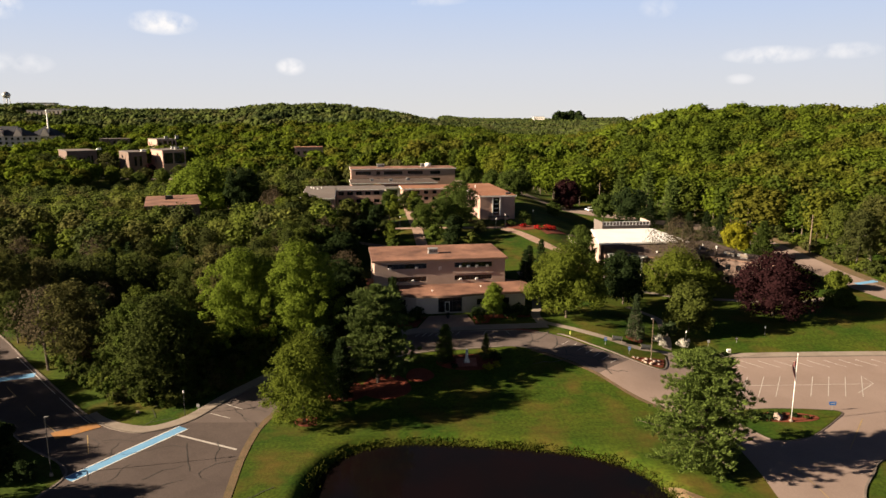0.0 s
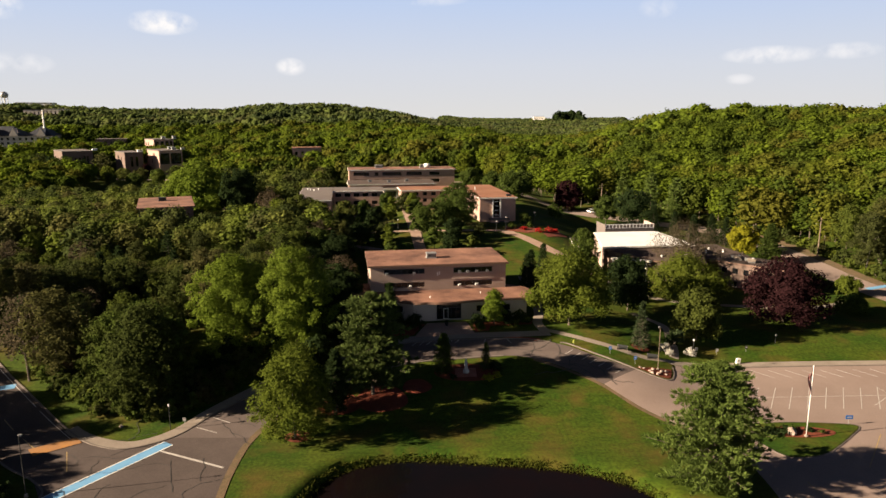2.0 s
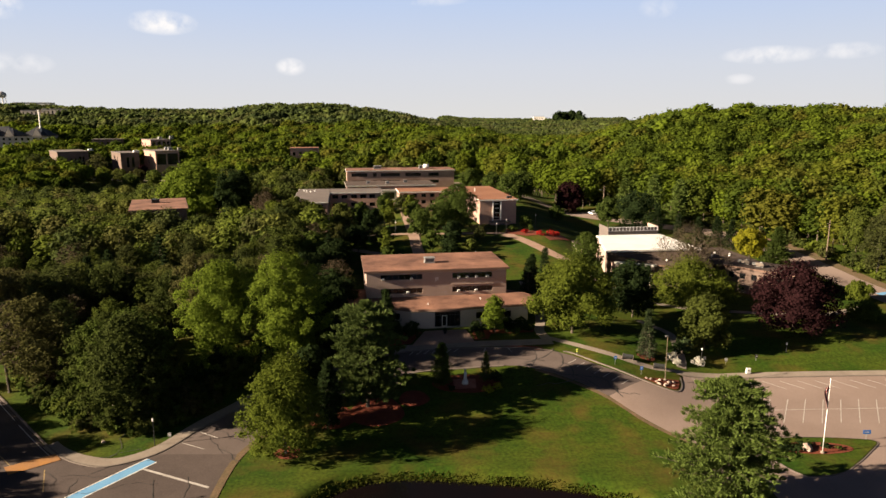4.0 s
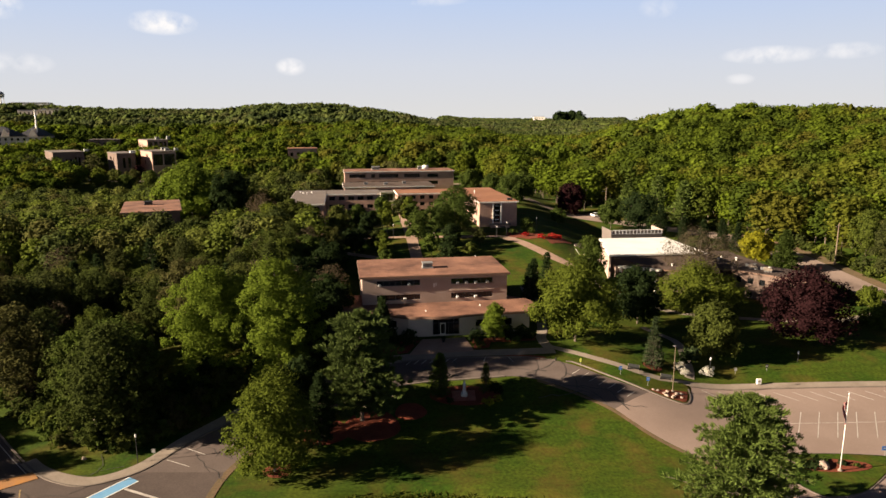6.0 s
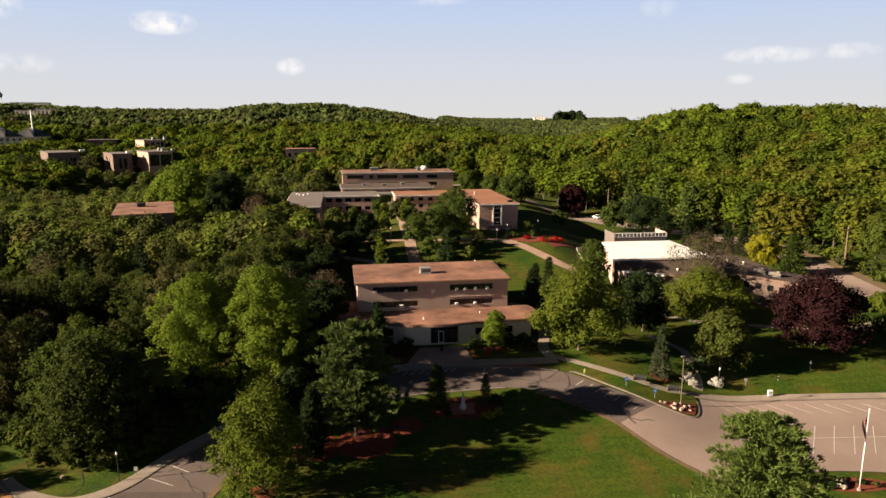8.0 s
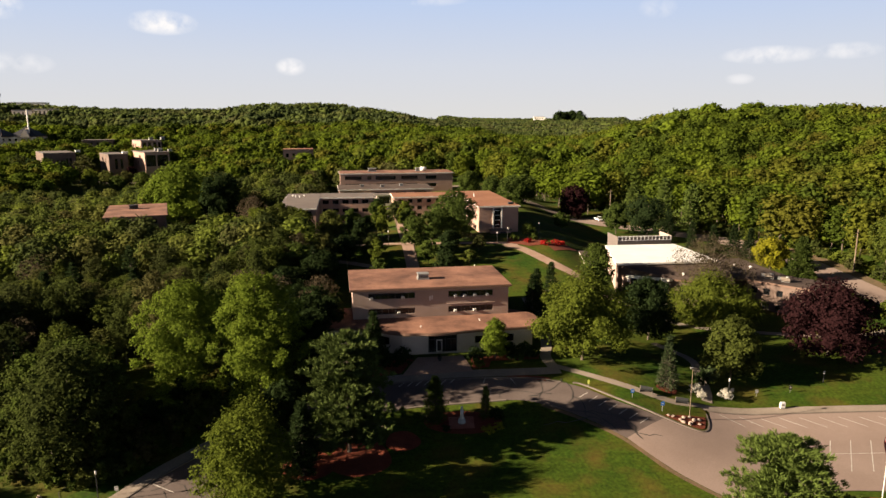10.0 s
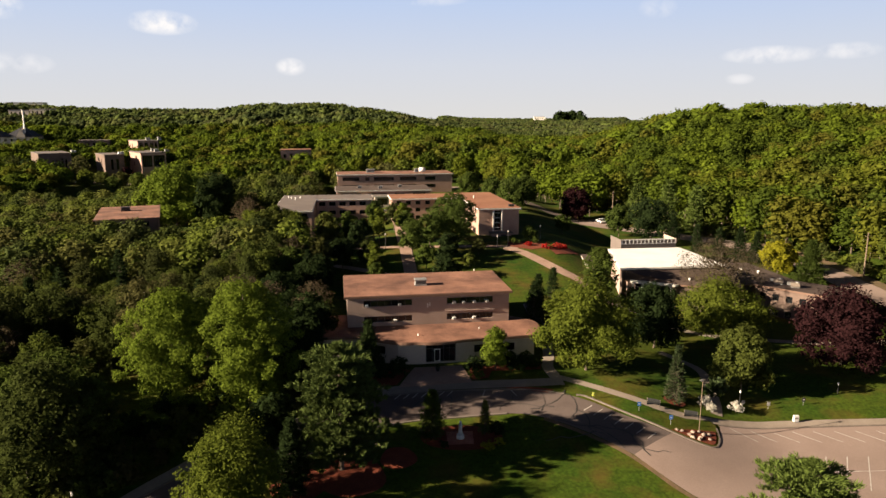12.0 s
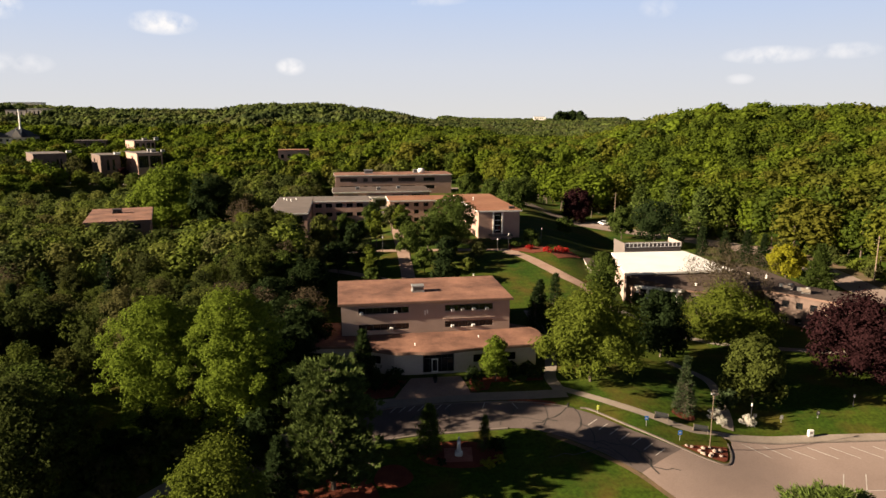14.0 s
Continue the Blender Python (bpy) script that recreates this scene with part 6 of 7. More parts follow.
for k, (x, y) in enumerate(EDGE):
    for j in range(2):
        q = 1.8 * j
        shrub(x - 0.5 * q + 0.6 * math.sin(k * 2.1), y + q + 0.5 * math.cos(k * 1.7), 2.2 + 1.3 * j + 0.7 * math.sin(k * 1.3 + j), 3.8 + 0.8 * math.cos(k), "leaf" if (k + j) % 3 else "leaf_green", "leafy undergrowth at the edge of the wood", 300 + 2 * k + j, count=420, size=0.42, group="wood-edge undergrowth")

FAR_EDGE = smooth_line([(116, 146), (112.5, 158), (109.5, 172), (106.5, 188), (104, 203), (96, 219), (86, 235), (77, 250), (64, 263)], 4)
for k, (x, y) in enumerate(FAR_EDGE):
    shrub(x + 0.8 * math.sin(k * 2.3), y + 0.6 * math.cos(k), 3.0 + 1.2 * math.sin(k * 1.9), 4.6, "leaf" if k % 3 else "leaf_bright", "leafy undergrowth at the edge of the hill wood", 400 + k, count=360, size=0.5, group="wood-edge undergrowth")
# added growth whose dark leaf colour makes the hollow look shaded
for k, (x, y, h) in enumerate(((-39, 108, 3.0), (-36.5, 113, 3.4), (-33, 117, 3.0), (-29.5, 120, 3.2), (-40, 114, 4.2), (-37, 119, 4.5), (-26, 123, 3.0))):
    shrub(x, y, h, 4.2, "leaf_dark", "undergrowth in the hollow of the wood, darkened as shade", 440 + k, count=420, size=0.45, group="wood-edge undergrowth")

# shrubs
for k, (x, y, h, w, leaf, lab) in enumerate((
        (7.0, 132.2, 2.4, 3.2, "leaf_dark", "clipped dark shrub beside the entrance"), (7.2, 129.9, 1.3, 2.2, "leaf_green", "clipped green shrub beside the entrance"), (13.0, 133.6, 2.6, 3.8, "leaf_dark", "dark shrub against the front wall"),
        (15.4, 133.9, 2.6, 3.2, "leaf_dark", "dark shrub against the front wall"), (16.9, 134.3, 1.8, 2.6, "leaf_dark", "dark shrub against the front wall"), (14.2, 132.4, 1.2, 1.8, "leaf_green", "low green shrub in a mulch bed"),
        (-5.2, 130.6, 3.0, 3.8, "leaf_dark", "tall dark clipped shrub beside the entrance"), (-7.8, 129.6, 3.0, 4.0, "leaf_dark", "dark shrub beside the entrance"),
        (1.9, 112.6, 0.9, 1.4, "leaf_dark", "low dark shrub by the statue"), (7.9, 112.3, 1.1, 1.9, "leaf_yellow", "round yellow-green shrub by the statue"), (9.3, 113.1, 1.0, 1.6, "leaf_yellow", "round yellow-green shrub by the statue"), (9.2, 115.6, 1.6, 2.4, "leaf_dark", "dark shrub by the statue"),
        (41.0, 124.2, 1.9, 1.9, "blossom", "white flowering shrub by the footpath"), (45.6, 124.0, 1.8, 2.0, "blossom", "white flowering shrub by the footpath"), (43.2, 127.5, 2.2, 2.6, "leaf_dark", "dark shrub behind white blossom"),
        (41.7, 123.4, 1.1, 1.6, "blossom", "white flowering shrub by the footpath"), (44.6, 128.6, 2.8, 3.4, "needle_blue", "blue-grey shrub behind white blossom"),
        (41.6, 168.6, 3.6, 4.2, "leaf_green", "green shrub at the corner of the hall"), (45.6, 165.8, 2.2, 3.0, "leaf_dark", "dark shrub before the hall porch"),
        (27.6, 196.6, 1.4, 2.4, "azalea", "bright red azalea beside the path"), (30.6, 197.6, 1.3, 2.6, "azalea", "bright red azalea beside the path"), (23.6, 199.6, 1.0, 2.0, "azalea", "bright red azalea beside the path"), (32.6, 199, 1.0, 2.2, "azalea", "bright red azalea beside the path"),
        (20.4, 201.6, 1.6, 2.6, "leaf_green", "green shrub by the dormitory porch"), (25.6, 202.0, 1.8, 2.2, "leaf_green", "green shrub by the dormitory porch"), (47.4, 97.6, 0.9, 2.0, "leaf_dark", "low juniper in the flagpole bed"), (49.6, 97.2, 0.8, 2.2, "leaf_dark", "low juniper in the flagpole bed"),
        (50.6, 98.4, 0.7, 1.6, "leaf_dark", "low juniper in the flagpole bed"), (48.6, 98.3, 0.8, 1.9, "leaf_green", "low juniper in the flagpole bed"), (51.6, 98.5, 0.7, 1.8, "leaf_green", "low juniper in the flagpole bed"), (54.0, 97.9, 0.6, 1.5, "leaf_dark", "low juniper in the flagpole bed"), (55.6, 97.3, 0.5, 1.2, "leaf_green", "low juniper in the flagpole bed"), (48.0, 96.9, 0.7, 1.7, "leaf_dark", "low juniper in the flagpole bed"), (-29, 190, 2.4, 4.0, "leaf_dark", "round dark shrub by the path"), (-33, 188, 2.2, 3.4, "leaf", "round green shrub by the path"), (-53.5, 79.5, 2.4, 3.6, "leaf_dark", "dark bush on the road corner"),
        (-57.5, 82.0, 2.6, 4.2, "leaf_dark", "dark bush on the road corner"), (-61.5, 86.4, 2.4, 3.8, "leaf_dark", "dark bush on the road corner"))):
    shrub(x, y, h, w, leaf, lab, 100 + k)


# ---- woods ----
def inside(poly, x, y):
    hit = np.zeros(np.shape(x), bool)
    j = len(poly) - 1
    for i in range(len(poly)):
        (xi, yi), (xj, yj) = poly[i], poly[j]
        hit ^= ((yi > y) != (yj > y)) & (x < (xj - xi) * (y - yi) / (yj - yi + 1e-9) + xi)
        j = i
    return hit


CLEAR = [(-30, -400), (-27, 96), (-27, 112), (-23, 122), (-22, 135), (-22, 142), (-21, 162), (-24, 176), (-40, 186), (-52, 208), (-56, 262), (-56, 284), (-52, 308), (-52, 334), (-60, 352), (18, 350), (38, 304), (52, 276), (72, 276), (82, 258), (86, 232),
         (97, 214), (105, 196), (109, 176), (113, 156), (121, 138), (170, 132), (170, -400)]
ROAD_CLEAR = [(-130, 162), (-82, 123), (-68, 111.5), (-56, 101.5), (-51, 99), (-43, 99), (-40, 103), (-36, 109), (-31.5, 113.5), (-24, 112), (-24, -400), (-400, -400), (-400, 60), (-170, 110), (-135, 141)]
SITES = [(-96, 214, 24, 34), (-222, 408, 62, 72), (-240, 426, 22, 34), (-94, 404, 24, 30), (-228, 512, 34, 26), (-195, 352, 45, 60), (-256, 455, 40, 26), (-376, 500, 66, 70), (-300, 545, 40, 30), (46, 340, 36, 30), (-132, 415, 50, 70), (-694, 1110, 64, 40), (-462, 722, 60, 58), (-320, 606, 22, 24), (-274, 526, 34, 26), (-228, 505, 30, 34), (262, 2040, 130, 70), (-112, 278, 40, 28), (-110, 246, 66, 52)]


HOLLOW = [(-43, 100), (-42, 116), (-47, 119), (-46, 131), (-24, 133), (-22, 112)]


def wooded(x, y):
    ok = ~inside(CLEAR, x, y) & ~inside(ROAD_CLEAR, x, y) & ~inside(HOLLOW, x, y)
    for sx, sy, w, d in SITES:
        ok &= ~((x > sx - 4) & (x < sx + w + 4) & (y > sy - 2) & (y < sy + d))
    return ok


def scatter(rng, y0, y1, pitch, side=0.74, pad=45):
    xs = np.arange(-side * y1 - pad, side * y1 + pad, pitch)
    ys = np.arange(y0, y1, pitch * 0.88)
    X, Y = np.meshgrid(xs, ys)
    X = X + (np.arange(len(ys)) % 2)[:, None] * pitch / 2
    X, Y = X.ravel() + rng.uniform(-0.36, 0.36, X.size) * pitch, Y.ravel() + rng.uniform(-0.36, 0.36, X.size) * pitch
    ok = (np.abs(X) < side * np.maximum(Y, 0) + pad) & wooded(X, Y) & (Y >= y0) & (Y < y1)
    share = X / np.maximum(Y, 1)
    ok &= ~((share > 0.26) & (Y > 480)) & ~((share < 0.0) & (Y > 1020))
    return X[ok], Y[ok]


def tone(rng, x, y):
    """Stands of like trees: a smooth drift over the land and a share of chance."""
    drift = 0.5 + 0.22 * np.sin(x * 0.021 + 1.3) * np.cos(y * 0.017) + 0.15 * np.sin(x * 0.05 - y * 0.043)
    bright = 0.18 * ramp(40, 160, x)
    return np.clip(drift * 0.8 + bright * 0.9 + rng.normal(0, 0.30, np.shape(x)), 0, 1)


rng = np.random.default_rng(11)
# single trees: the wood beside the left road and the edge of the hill wood
wood_protos = []
for k in range(7):
    h, w = (17.5, 8.6) if k < 4 else (16.0, 10.0)
    r2 = np.random.default_rng(200 + k)
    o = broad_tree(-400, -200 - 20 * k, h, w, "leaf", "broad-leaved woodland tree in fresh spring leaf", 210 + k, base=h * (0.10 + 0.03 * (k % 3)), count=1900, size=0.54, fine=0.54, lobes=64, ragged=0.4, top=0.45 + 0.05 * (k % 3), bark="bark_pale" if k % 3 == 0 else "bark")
    tagged(o, group="woodland trees")
    wood_protos.append(o)
for k in range(3):
    o = pine_tree(-400, -400 - 20 * k, 17, 9, "leaf_dark", "dark green pine among the broad-leaved trees", 230 + k, base=1.5, count=3600, size=0.7, whorls=13, power=0.6, irregular=0.3)
    tagged(o, group="woodland trees")
    wood_protos.append(o)
o = broad_tree(-400, -480, 15, 9, "leaf_brown", "woodland tree in brownish bud", 240, base=4, count=1100, size=0.40, lobes=44, ragged=0.5, core=0, limbs=24)
wood_protos.append(tagged(o, group="woodland trees"))
X, Y = scatter(rng, 84, 190, 6.9, 0.74, 30)
near = (X < -10) & (Y < 178) | (X > 90) & (Y < 250)
for x, y in zip(X[near], Y[near]):
    if x < 0:
        s = rng.uniform(0.72, 1.08) * (1.0 if y < 132 else 0.86 if y < 146 else 0.70)
    else:
        s = rng.uniform(0.8, 1.1)
    kind = rng.random()
    if -82 < x < -45 and 111 < y + 0.55 * (x + 62) * (x < -62) and y < 131:
        s, kind = s * 0.66, kind * 0.25 + 0.75
    if -36 < x < -14 and 134 < y < 172:
        s, kind = s * 0.84, 0.95 if kind < 0.55 else 0.85
    copy_thing(wood_protos[int(rng.integers(0, 7)) if kind < 0.84 or x > 0 else 7 + int(rng.integers(0, 3)) if kind < 0.92 else 10], pose(x, y, gz(x, y) - 0.1, 0, 0, rng.uniform(0, 360)) @ Matrix.Diagonal((s * rng.uniform(0.9, 1.15), s * rng.uniform(0.9, 1.15), s, 1)))
for o in wood_protos:
    for c in list(o.children_recursive) + [o]:
        bpy.data.objects.remove(c)


def stand(name, X, Y, size, protos, label, leaf="leaf_wood"):
    """One joined body of far trees, each with its own tint."""
    vs, fs, ts, at = [], [], [], 0
    Z = ground(X, Y)
    tints = tone(rng, X, Y)
    pick = rng.integers(0, len(protos), len(X))
    turn = rng.uniform(0, 2 * math.pi, len(X))
    sc = rng.uniform(0.80, 1.15, len(X)) * size * np.where((X < -15) & (Y < 480), 0.80, 1.0) * np.where((X < -38) & (X > -84) & (Y > 205) & (Y < 250), 0.70, 1.0)
    wide = sc * rng.uniform(0.95, 1.3, len(X))
    for i in range(len(X)):
        V, Fc = protos[pick[i]]
        c, s = math.cos(turn[i]) * wide[i], math.sin(turn[i]) * wide[i]
        q = np.empty_like(V)
        q[:, 0] = V[:, 0] * c - V[:, 1] * s + X[i]
        q[:, 1] = V[:, 0] * s + V[:, 1] * c + Y[i]
        q[:, 2] = V[:, 2] * sc[i] + Z[i]
        vs.append(q)
        fs.append(Fc + at)
        ts.append(np.full(len(V), tints[i]))
        at += len(V)
    ob = part_np(name, np.concatenate(vs), np.concatenate(fs), leaf, tint=np.concatenate(ts), smooth=True)
    return tagged(ob, label, "woods", kind="stuff")


def stems(name, X, Y, h, r):
    vs, fs, at = [], [], 0
    Z = ground(X, Y)
    for x, y, z in zip(X, Y, Z):
        a = np.arange(5) * 2 * math.pi / 5
        lean = rng.normal(0, 0.35, 2)
        lo = np.stack([x + r * np.cos(a), y + r * np.sin(a), np.full(5, z - 0.3)], 1)
        hi = np.stack([x + lean[0] + r * 0.4 * np.cos(a), y + lean[1] + r * 0.4 * np.sin(a), np.full(5, z + h)], 1)
        vs.append(np.concatenate([lo, hi]))
        i = np.arange(5)
        fs.append(np.stack([i, (i + 1) % 5, (i + 1) % 5 + 5, i + 5], 1) + at)
        at += 10
    ob = part_np(name, np.concatenate(vs), np.concatenate(fs), "bark")
    return tagged(ob, "slender grey-brown tree trunks in the woods", "tree trunks", kind="stuff")


def protos(n, h, w, base, count, size, lobes, half, seed, core=0.85):
    return [broad_crown(np.random.default_rng(seed + k), h, w, base, count, size, lobes, 0.5 + 0.05 * (k % 3), half, ragged=0.08, core=core, stray=0.42, fuzz=0.18, swell=1.4) for k in range(n)]


mid_set = protos(9, 15.0, 9.8, 3.0, 800, 0.60, 34, False, 400, 0.55)
X, Y = X[~near], Y[~near]
X2, Y2 = scatter(rng, 190, 360, 7.6)
X, Y = np.concatenate([X, X2]), np.concatenate([Y, Y2])
low = X < -15
stand("low_woods", X[low], Y[low], 1.0, mid_set, "dense broad-leaved woods in mixed spring greens greyed for haze", "leaf_left")
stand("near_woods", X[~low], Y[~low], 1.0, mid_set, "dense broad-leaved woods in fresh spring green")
stems("wood_trunks", X, Y, 9.0, 0.22)
X, Y = scatter(rng, 360, 620, 9.2)
stand("hill_woods", X, Y, 1.05, protos(8, 15.0, 11.5, 3.5, 300, 0.92, 24, True, 430, 0.72), "wooded hillside in fresh spring green")
X, Y = scatter(rng, 620, 1350, 14.5)
# the two farthest woods take the leaves coloured for haze
stand("ridge_woods", X, Y, 1.1, protos(8, 14.0, 16.5, 3.0, 70, 1.5, 18, True, 460), "wooded far ridge in spring green greyed for haze", "leaf_hazed")
X, Y = scatter(rng, 1350, 2700, 30.0, 0.4)
stand("far_woods", X, Y, 1.3, protos(5, 14.0, 24.0, 1.0, 40, 3.2, 10, True, 490), "distant wooded hills in green greyed for haze", "leaf_hazed")


X, Y = rng.uniform(330, 395, 14), rng.uniform(1985, 2040, 14)
stand("hilltop_grove", X, Y, 2.9, protos(3, 13.0, 12.0, 1.0, 60, 4.0, 9, False, 520), "dark grove on the far hilltop", "leaf_dark")


# bankside growth round the pond
def bank(count):
    a = rng.uniform(0, 2 * math.pi, count)
    d = rng.normal(0.985, 0.012, count)
    x, y = pond_rim(a, d)
    z = np.maximum(ground(x, y), -1.0)
    h = rng.uniform(0.12, 0.45, count) * (0.65 + 0.35 * np.sin(a * 9) * np.sin(a * 23))
    t = rng.uniform(0, 2 * math.pi, count)
    w = rng.uniform(0.06, 0.13, count)
    lean = rng.normal(0, 0.18, (count, 2))
    V = np.stack([np.stack([x - w * np.cos(t), y - w * np.sin(t), z - 0.05], 1), np.stack([x + w * np.cos(t), y + w * np.sin(t), z - 0.05], 1), np.stack([x + lean[:, 0] + 0.5 * w * np.cos(t), y + lean[:, 1] + 0.5 * w * np.sin(t), z + h], 1),
                  np.stack([x + lean[:, 0] - 0.3 * w * np.cos(t), y + lean[:, 1], z + h * 0.9], 1)], 1).reshape(-1, 3)
    ob = part_np("bank_growth", V, np.arange(count * 4).reshape(-1, 4), "reed")
    tagged(ob, "rough uncut grass and reeds round the pond", "reeds", kind="stuff")


bank(9000)


# ---- furniture of the grounds ----
def flagpole(x, y):
    o = empty("flagpole", pose(x, y, gz(x, y) + 0.1), "tall white flagpole with a limp red and white flag", "flagpole")
    part("base", tube(bmesh.new(), [(0, 0, -0.2), (0, 0, 0.25), (0, 0, 0.4)], [0.28, 0.28, 0.12], 12), "concrete", o)
    part("pole", tube(bmesh.new(), [(0, 0, 0.3), (0, 0, 5), (0, 0, 10.6)], [0.07, 0.06, 0.035], 12), "white_metal", o, smooth=True)
    part("finial", tube(bmesh.new(), [(0, 0, 10.58), (0, 0, 10.66), (0, 0, 10.8), (0, 0, 10.88)], [0.03, 0.085, 0.085, 0.02], 10), "white_metal", o)
    bm = bmesh.new()
    rows = []
    for i in range(9):
        s = i / 8
        row = []
        for j in range(9):
            z = 9.9 - 2.9 * j / 8 - 0.5 * s
            wob = 0.16 * math.sin(s * 9 + j * 0.5) * s
            row.append(bm.verts.new((-0.08 - 0.62 * s * (0.5 + 0.5 * math.sin(j * 0.5 + 0.6)), wob, z)))
        rows.append(row)
    for r0, r1 in zip(rows, rows[1:]):
        for j in range(8):
            bm.faces.new((r0[j], r0[j + 1], r1[j + 1], r1[j]))
    bmesh.ops.solidify(bm, geom=bm.faces[:], thickness=0.02)
    part("flag", bm, "flag_red", o, "limp red and white flag", smooth=True)


flagpole(52.6, 96.2)


def rock(x, y, s, rnd, mat="stone", lift=0.0):
    bm = bmesh.new()
    bmesh.ops.create_icosphere(bm, subdivisions=2, radius=s)
    k = rnd.uniform(0, 50)
    for v in bm.verts:
        v.co *= 0.8 + 0.45 * noise.noise(v.co * (1.1 / s) + Vector((k, k, 0)))
        v.co.z *= 0.7
    ob = part("boulder", bm, mat)
    ob.matrix_world = pose(x, y, gz(x, y) + 0.25 * s + 0.12 + lift, 0, 0, rnd.uniform(0, 360))
    tagged(ob, "pale rounded boulder on red mulch", "boulder", "boulders in the beds")


RND = random.Random(9)
rock(51.0, 97.2, 0.95, RND)
for x, y in ((35.0, 116.8), (35.9, 116.2), (36.6, 116.9), (37.4, 115.9), (38.1, 116.6), (38.6, 115.8), (37.0, 115.4), (36.2, 115.7), (38.9, 116.9), (34.4, 116.9)):
    rock(x, y, RND.uniform(0.28, 0.48), RND)


rock(-47.4, 99.2, 0.4, RND, lift=-0.1)


def street_lamp(x, y, h, turn, label, pole="black_metal"):
    o = empty("street_lamp", pose(x, y, gz(x, y), 0, 0, turn), label, "street lamp", "street lamps")
    part("base", tube(bmesh.new(), [(0, 0, -0.1), (0, 0, 0.4)], [0.24, 0.2], 10), "concrete", o)
    part("pole", tube(bmesh.new(), [(0, 0, 0.3), (0, 0, h - 0.2), (0.12, 0, h)], [0.06, 0.045, 0.035], 8), pole, o)
    head = part("head", boxed((-0.08, 0.42, -0.13, 0.13, h, h + 0.14), bevel=0.03), "grey_metal", o)
    part("lens", boxed((0.04, 0.36, -0.09, 0.09, h - 0.02, h - 0.002)), "white_metal", head)


street_lamp(37.6, 117.2, 7.8, 200, "tall timber-coloured street lamp in the mulch bed", "wood_pole")
street_lamp(-50.4, 80.6, 8.0, 20, "tall dark street lamp at the road corner")
street_lamp(23.5, 268, 9.0, 180, "street lamp beside the far road")
street_lamp(34, 290, 9.0, 180, "street lamp beside the far road")


def path_lamp(x, y, h, label="low garden lamp with a pale head on the lawn"):
    o = empty("path_lamp", pose(x, y, gz(x, y)), label, "lamp", "path lamps")
    part("post", tube(bmesh.new(), [(0, 0, -0.1), (0, 0, h)], [0.06, 0.05], 8), "black_metal", o)
    head = part("lantern", tube(bmesh.new(), [(0, 0, h), (0, 0, h + 0.1), (0, 0, h + 0.38), (0, 0, h + 0.46)], [0.06, 0.12, 0.13, 0.07], 10), "trim", o)
    part("hood", tube(bmesh.new(), [(0, 0, h + 0.461), (0, 0, h + 0.53)], [0.16, 0.04], 10), "grey_metal", head)


for x, y, h in ((63.5, 128.9, 1.5), (46.6, 125.2, 2.4), (-39.8, 98.4, 3.6), (8.5, 171.5, 3.6), (18.4, 199.4, 3.6), (-28.5, 194, 3.6), (-12.5, 196.2, 3.6), (27.4, 205.5, 3.6), (15.5, 197, 3.0), (43.5, 190, 3.6)):
    path_lamp(x, y, h, "garden lamp with a pale head beside the path" if h > 2 else "low garden lamp with a pale head on the lawn")


def bench(x, y, turn):
    o = empty("bench", pose(x, y, gz(x, y) + 0.1, 0, 0, turn), "dark slatted bench with pale end frames beside the footpath", "bench", "benches on the footpath")
    for sx in (-0.92, 0.92):
        part("end_frame", boxed((sx - 0.03, sx + 0.03, -0.28, 0.33, 0, 0.5), (sx - 0.03, sx + 0.03, 0.27, 0.33, 0.5, 0.98), bevel=0.015), "concrete", o, "pale concrete end frame")
    for k in range(4):
        part("seat_slat", boxed((-0.88, 0.88, -0.26 + 0.135 * k, -0.14 + 0.135 * k, 0.5, 0.54)), "black_metal", o)
    for k in range(3):
        part("back_slat", boxed((-0.88, 0.88, 0.24, 0.268, 0.56 + 0.145 * k, 0.69 + 0.145 * k)), "black_metal", o)


bench(32.6, 122.2, -28)
bench(37.6, 120.6, -24)


def sign(x, y, h, mat, label, w=0.5, tall=0.6, turn=0):
    o = empty("sign", pose(x, y, gz(x, y), 0, 0, turn), label, "sign")
    part("post", tube(bmesh.new(), [(0, 0, -0.1), (0, 0, h)], [0.035, 0.035], 6), "grey_metal", o)
    b = part("board", boxed((-w / 2, w / 2, -0.075, -0.04, h - tall, h), bevel=0.01), mat, o)
    part("mark", boxed((-w * 0.3, w * 0.3, -0.081, -0.077, h - tall * 0.6, h - tall * 0.4)), "white_line", b)


for x, y, mat, lab in ((30.0, 120.4, "blue_sign", "small blue parking sign on a post"), (33.8, 117.9, "blue_sign", "small blue parking sign on a post"), (61.0, 100.2, "blue_sign", "blue sign on a post on the flagpole island"), (51.0, 125.2, "grey_metal", "small grey sign beside the lot"),
                       (24.0, 123.4, "lime_sign", "small lime-yellow sign at the tip of the island"), (47.2, 125.4, "grey_metal", "small grey sign beside the footpath"), (-38.2, 99.8, "grey_metal", "small grey sign at the wood's edge"), (56.8, 126.2, "black_metal", "small dark marker on the lawn")):
    sign(x, y, 1.6 if "blue" in lab else 1.2, mat, lab, 1.1 if "flagpole" in lab else 0.28 if "tip" in lab else 0.5)


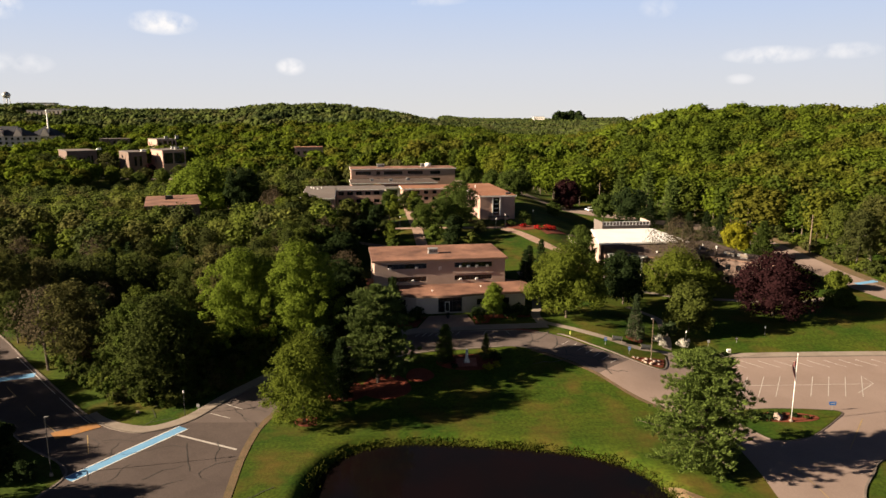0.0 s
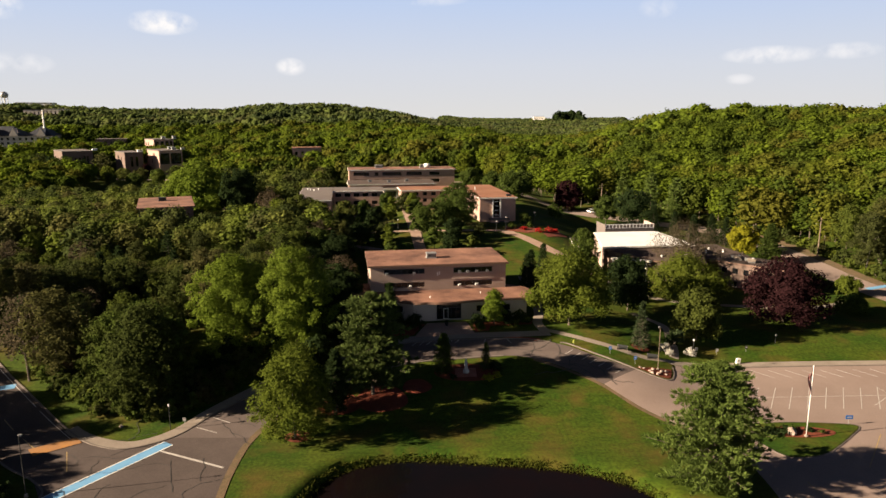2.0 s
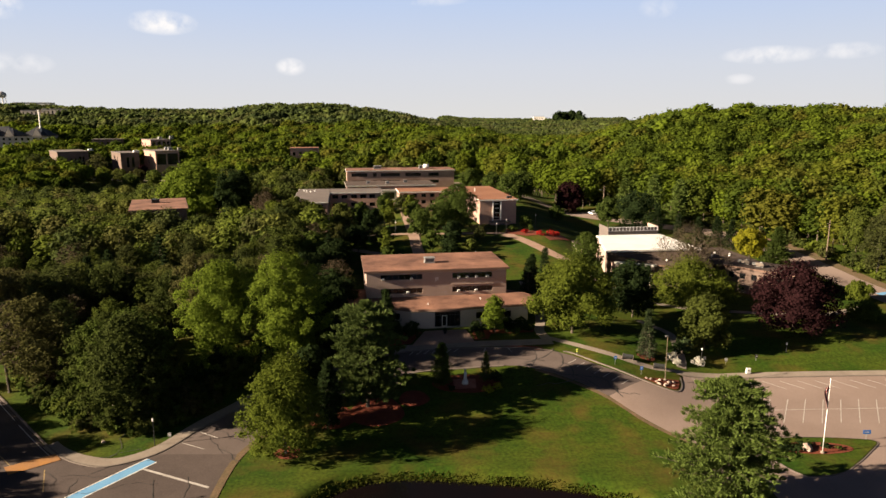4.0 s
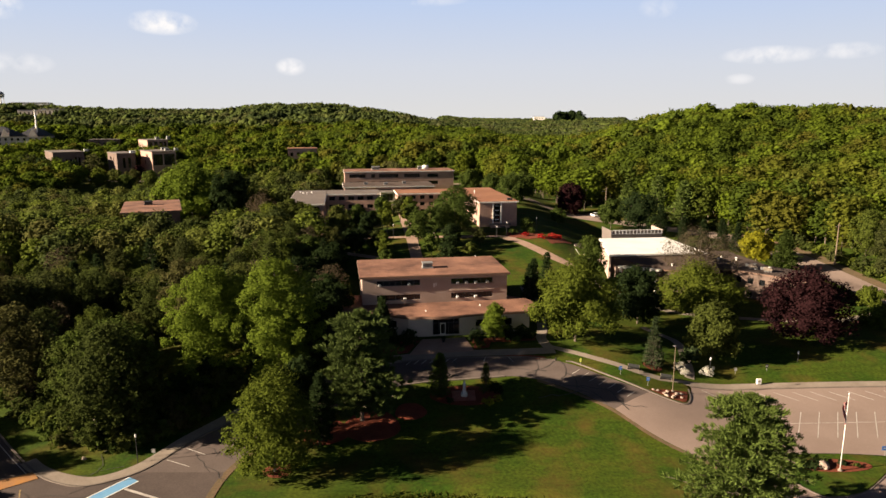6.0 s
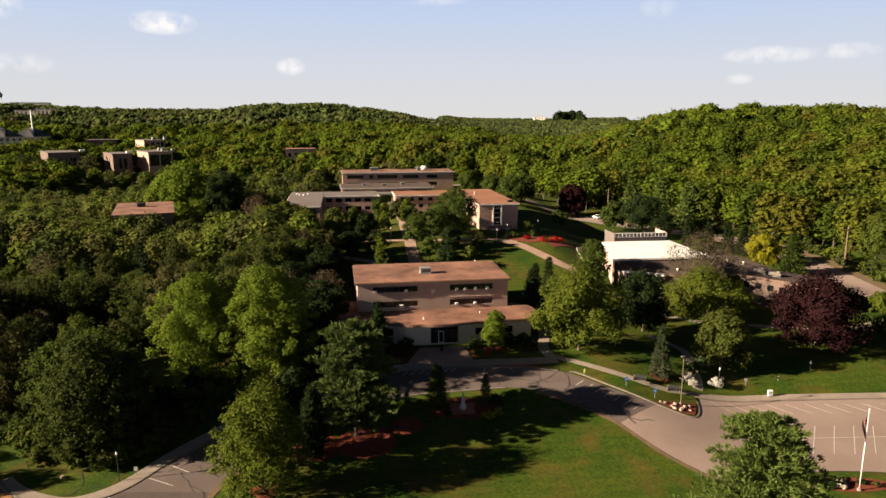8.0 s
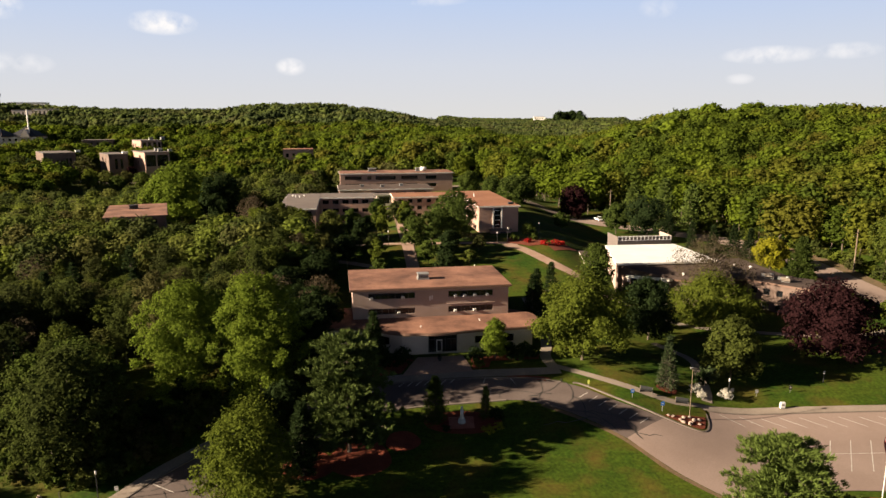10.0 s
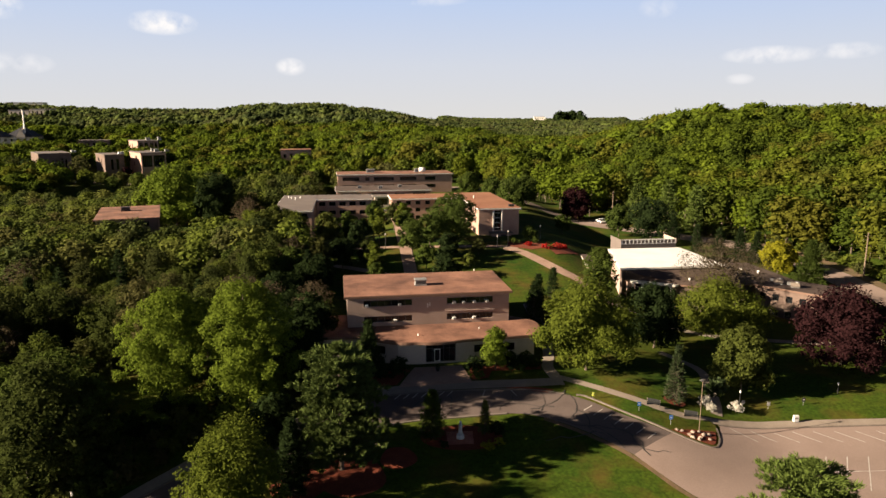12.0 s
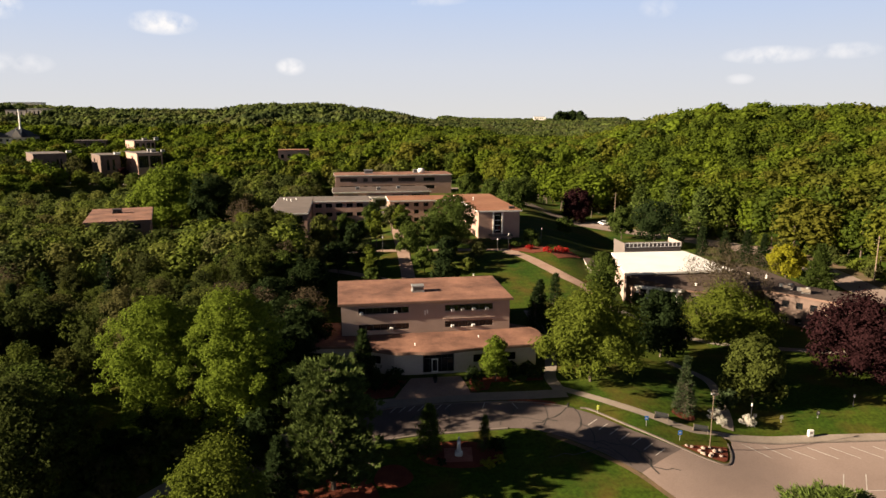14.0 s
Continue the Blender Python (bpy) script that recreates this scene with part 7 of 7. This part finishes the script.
def statue(x, y):
    bm = bmesh.new()
    tube(bm, [(0, 0, 0), (0, 0, 0.55), (0, 0, 0.6)], [0.55, 0.5, 0.35], 8)
    tube(bm, [(0, 0, 0.6), (0, 0, 0.9), (0, 0, 1.5), (0, 0, 1.95), (0, 0, 2.15)], [0.34, 0.28, 0.22, 0.26, 0.10], 12)
    tube(bm, [(0, 0, 2.12), (0, 0, 2.25), (0, 0, 2.42), (0, 0, 2.52)], [0.09, 0.16, 0.16, 0.06], 10)
    ob = part("statue", bm, "statue_stone", smooth=True)
    ob.matrix_world = pose(x, y, gz(x, y) + 0.13)
    tagged(ob, "slim pale stone statue on a plinth in a small garden", "statue")


statue(4.2, 114.4)


def utility_pole(x, y, h):
    o = empty("utility_pole", pose(x, y, gz(x, y), 0, 0, 30), "weathered timber utility pole beside the road", "utility pole")
    part("pole", tube(bmesh.new(), [(0, 0, -0.3), (0, 0, h)], [0.2, 0.13], 8), "wood_pole", o)
    part("arm", boxed((-1.1, 1.1, -0.07, 0.07, h - 0.9, h - 0.75)), "wood_pole", o)
    part("lamp_arm", tube(bmesh.new(), [(0, 0, h - 2), (-1.2, 0, h - 1.6), (-2.0, 0, h - 1.6)], [0.05, 0.05, 0.08], 6), "grey_metal", o)


def box_sign(x, y):
    o = empty("box_sign", pose(x, y, gz(x, y) + 0.07, 0, 0, 5), "small white box sign standing beside the lot", "sign")
    body = part("body", boxed((-0.38, 0.38, -0.2, 0.2, 0.06, 1.0), bevel=0.03), "white_metal", o)
    part("label", boxed((-0.22, 0.22, -0.204, -0.2, 0.5, 0.72)), "concrete", body)
    part("foot", boxed((-0.3, 0.3, -0.15, 0.15, 0, 0.06)), "grey_metal", o)


box_sign(53.7, 122.2)
utility_pole(104.0, 190, 11)
utility_pole(60.5, 263, 11)


def car(x, y, turn, paint, label):
    o = empty("car", pose(x, y, gz(x, y) + 0.06, 0, 0, turn), label, "car", "parked cars")
    bm = bmesh.new()
    prof = [(-2.2, 0.35), (-2.25, 0.75), (-2.1, 0.95), (-1.2, 1.0), (1.0, 0.95), (2.05, 0.82), (2.25, 0.6), (2.2, 0.35)]
    a = [bm.verts.new((px, -0.88, pz)) for px, pz in prof]
    b = [bm.verts.new((px, 0.88, pz)) for px, pz in prof]
    bm.faces.new(a)
    bm.faces.new(b[::-1])
    for i in range(len(prof)):
        j = (i + 1) % len(prof)
        bm.faces.new((a[j], a[i], b[i], b[j]))
    bmesh.ops.recalc_face_normals(bm, faces=bm.faces[:])
    part("body", bm, paint, o)
    bm = bmesh.new()
    prof = [(-2.0, 0.97), (-1.4, 1.45), (0.2, 1.48), (1.1, 0.96)]
    a = [bm.verts.new((px, -0.78 + 0.2 * (pz - 0.97), pz)) for px, pz in prof]
    b = [bm.verts.new((px, 0.78 - 0.2 * (pz - 0.97), pz)) for px, pz in prof]
    bm.faces.new(a)
    bm.faces.new(b[::-1])
    for i in range(4):
        j = (i + 1) % 4
        bm.faces.new((a[j], a[i], b[i], b[j]))
    bmesh.ops.recalc_face_normals(bm, faces=bm.faces[:])
    cabin = part("cabin", bm, "glass", o)
    part("roof", boxed((-1.42, 0.22, -0.66, 0.66, 1.484, 1.52), bevel=0.01), paint, cabin)
    for wx in (-1.4, 1.4):
        for s in (-1, 1):
            part("wheel", tube(bmesh.new(), [(wx, s * 0.70, 0.33), (wx, s * 0.92, 0.33)], [0.33, 0.33], 14), "rubber", o)


for x, y, turn, paint, lab in ((56.5, 262.5, 100, "car_white", "white parked car beside the far road"), (60.5, 265.5, 100, "car_white", "white parked car beside the far road"), (64.5, 268.0, 100, "car_dark", "dark parked car beside the far road"), (52.0, 283, 60, "car_dark", "dark parked car beside the far road"),
                               (-212, 430, 0, "car_white", "white parked car among distant buildings")):
    car(x, y, turn, paint, lab)


def planter(x, y, z):
    o = empty("planter", pose(x, y, z), "dark urn planter before the entrance door", "planter")
    part("urn", tube(bmesh.new(), [(0, 0, 0), (0, 0, 0.1), (0, 0, 0.5), (0, 0, 0.6)], [0.25, 0.22, 0.36, 0.4], 12), "black_metal", o)
    c = broad_crown(np.random.default_rng(77), 1.2, 0.8, 0.5, 90, 0.2, 6)
    part_np("foliage", c[0], c[1], "leaf_dark", o)


planter(1.0, 132.0, gz(1.0, 132.0) + 0.1)
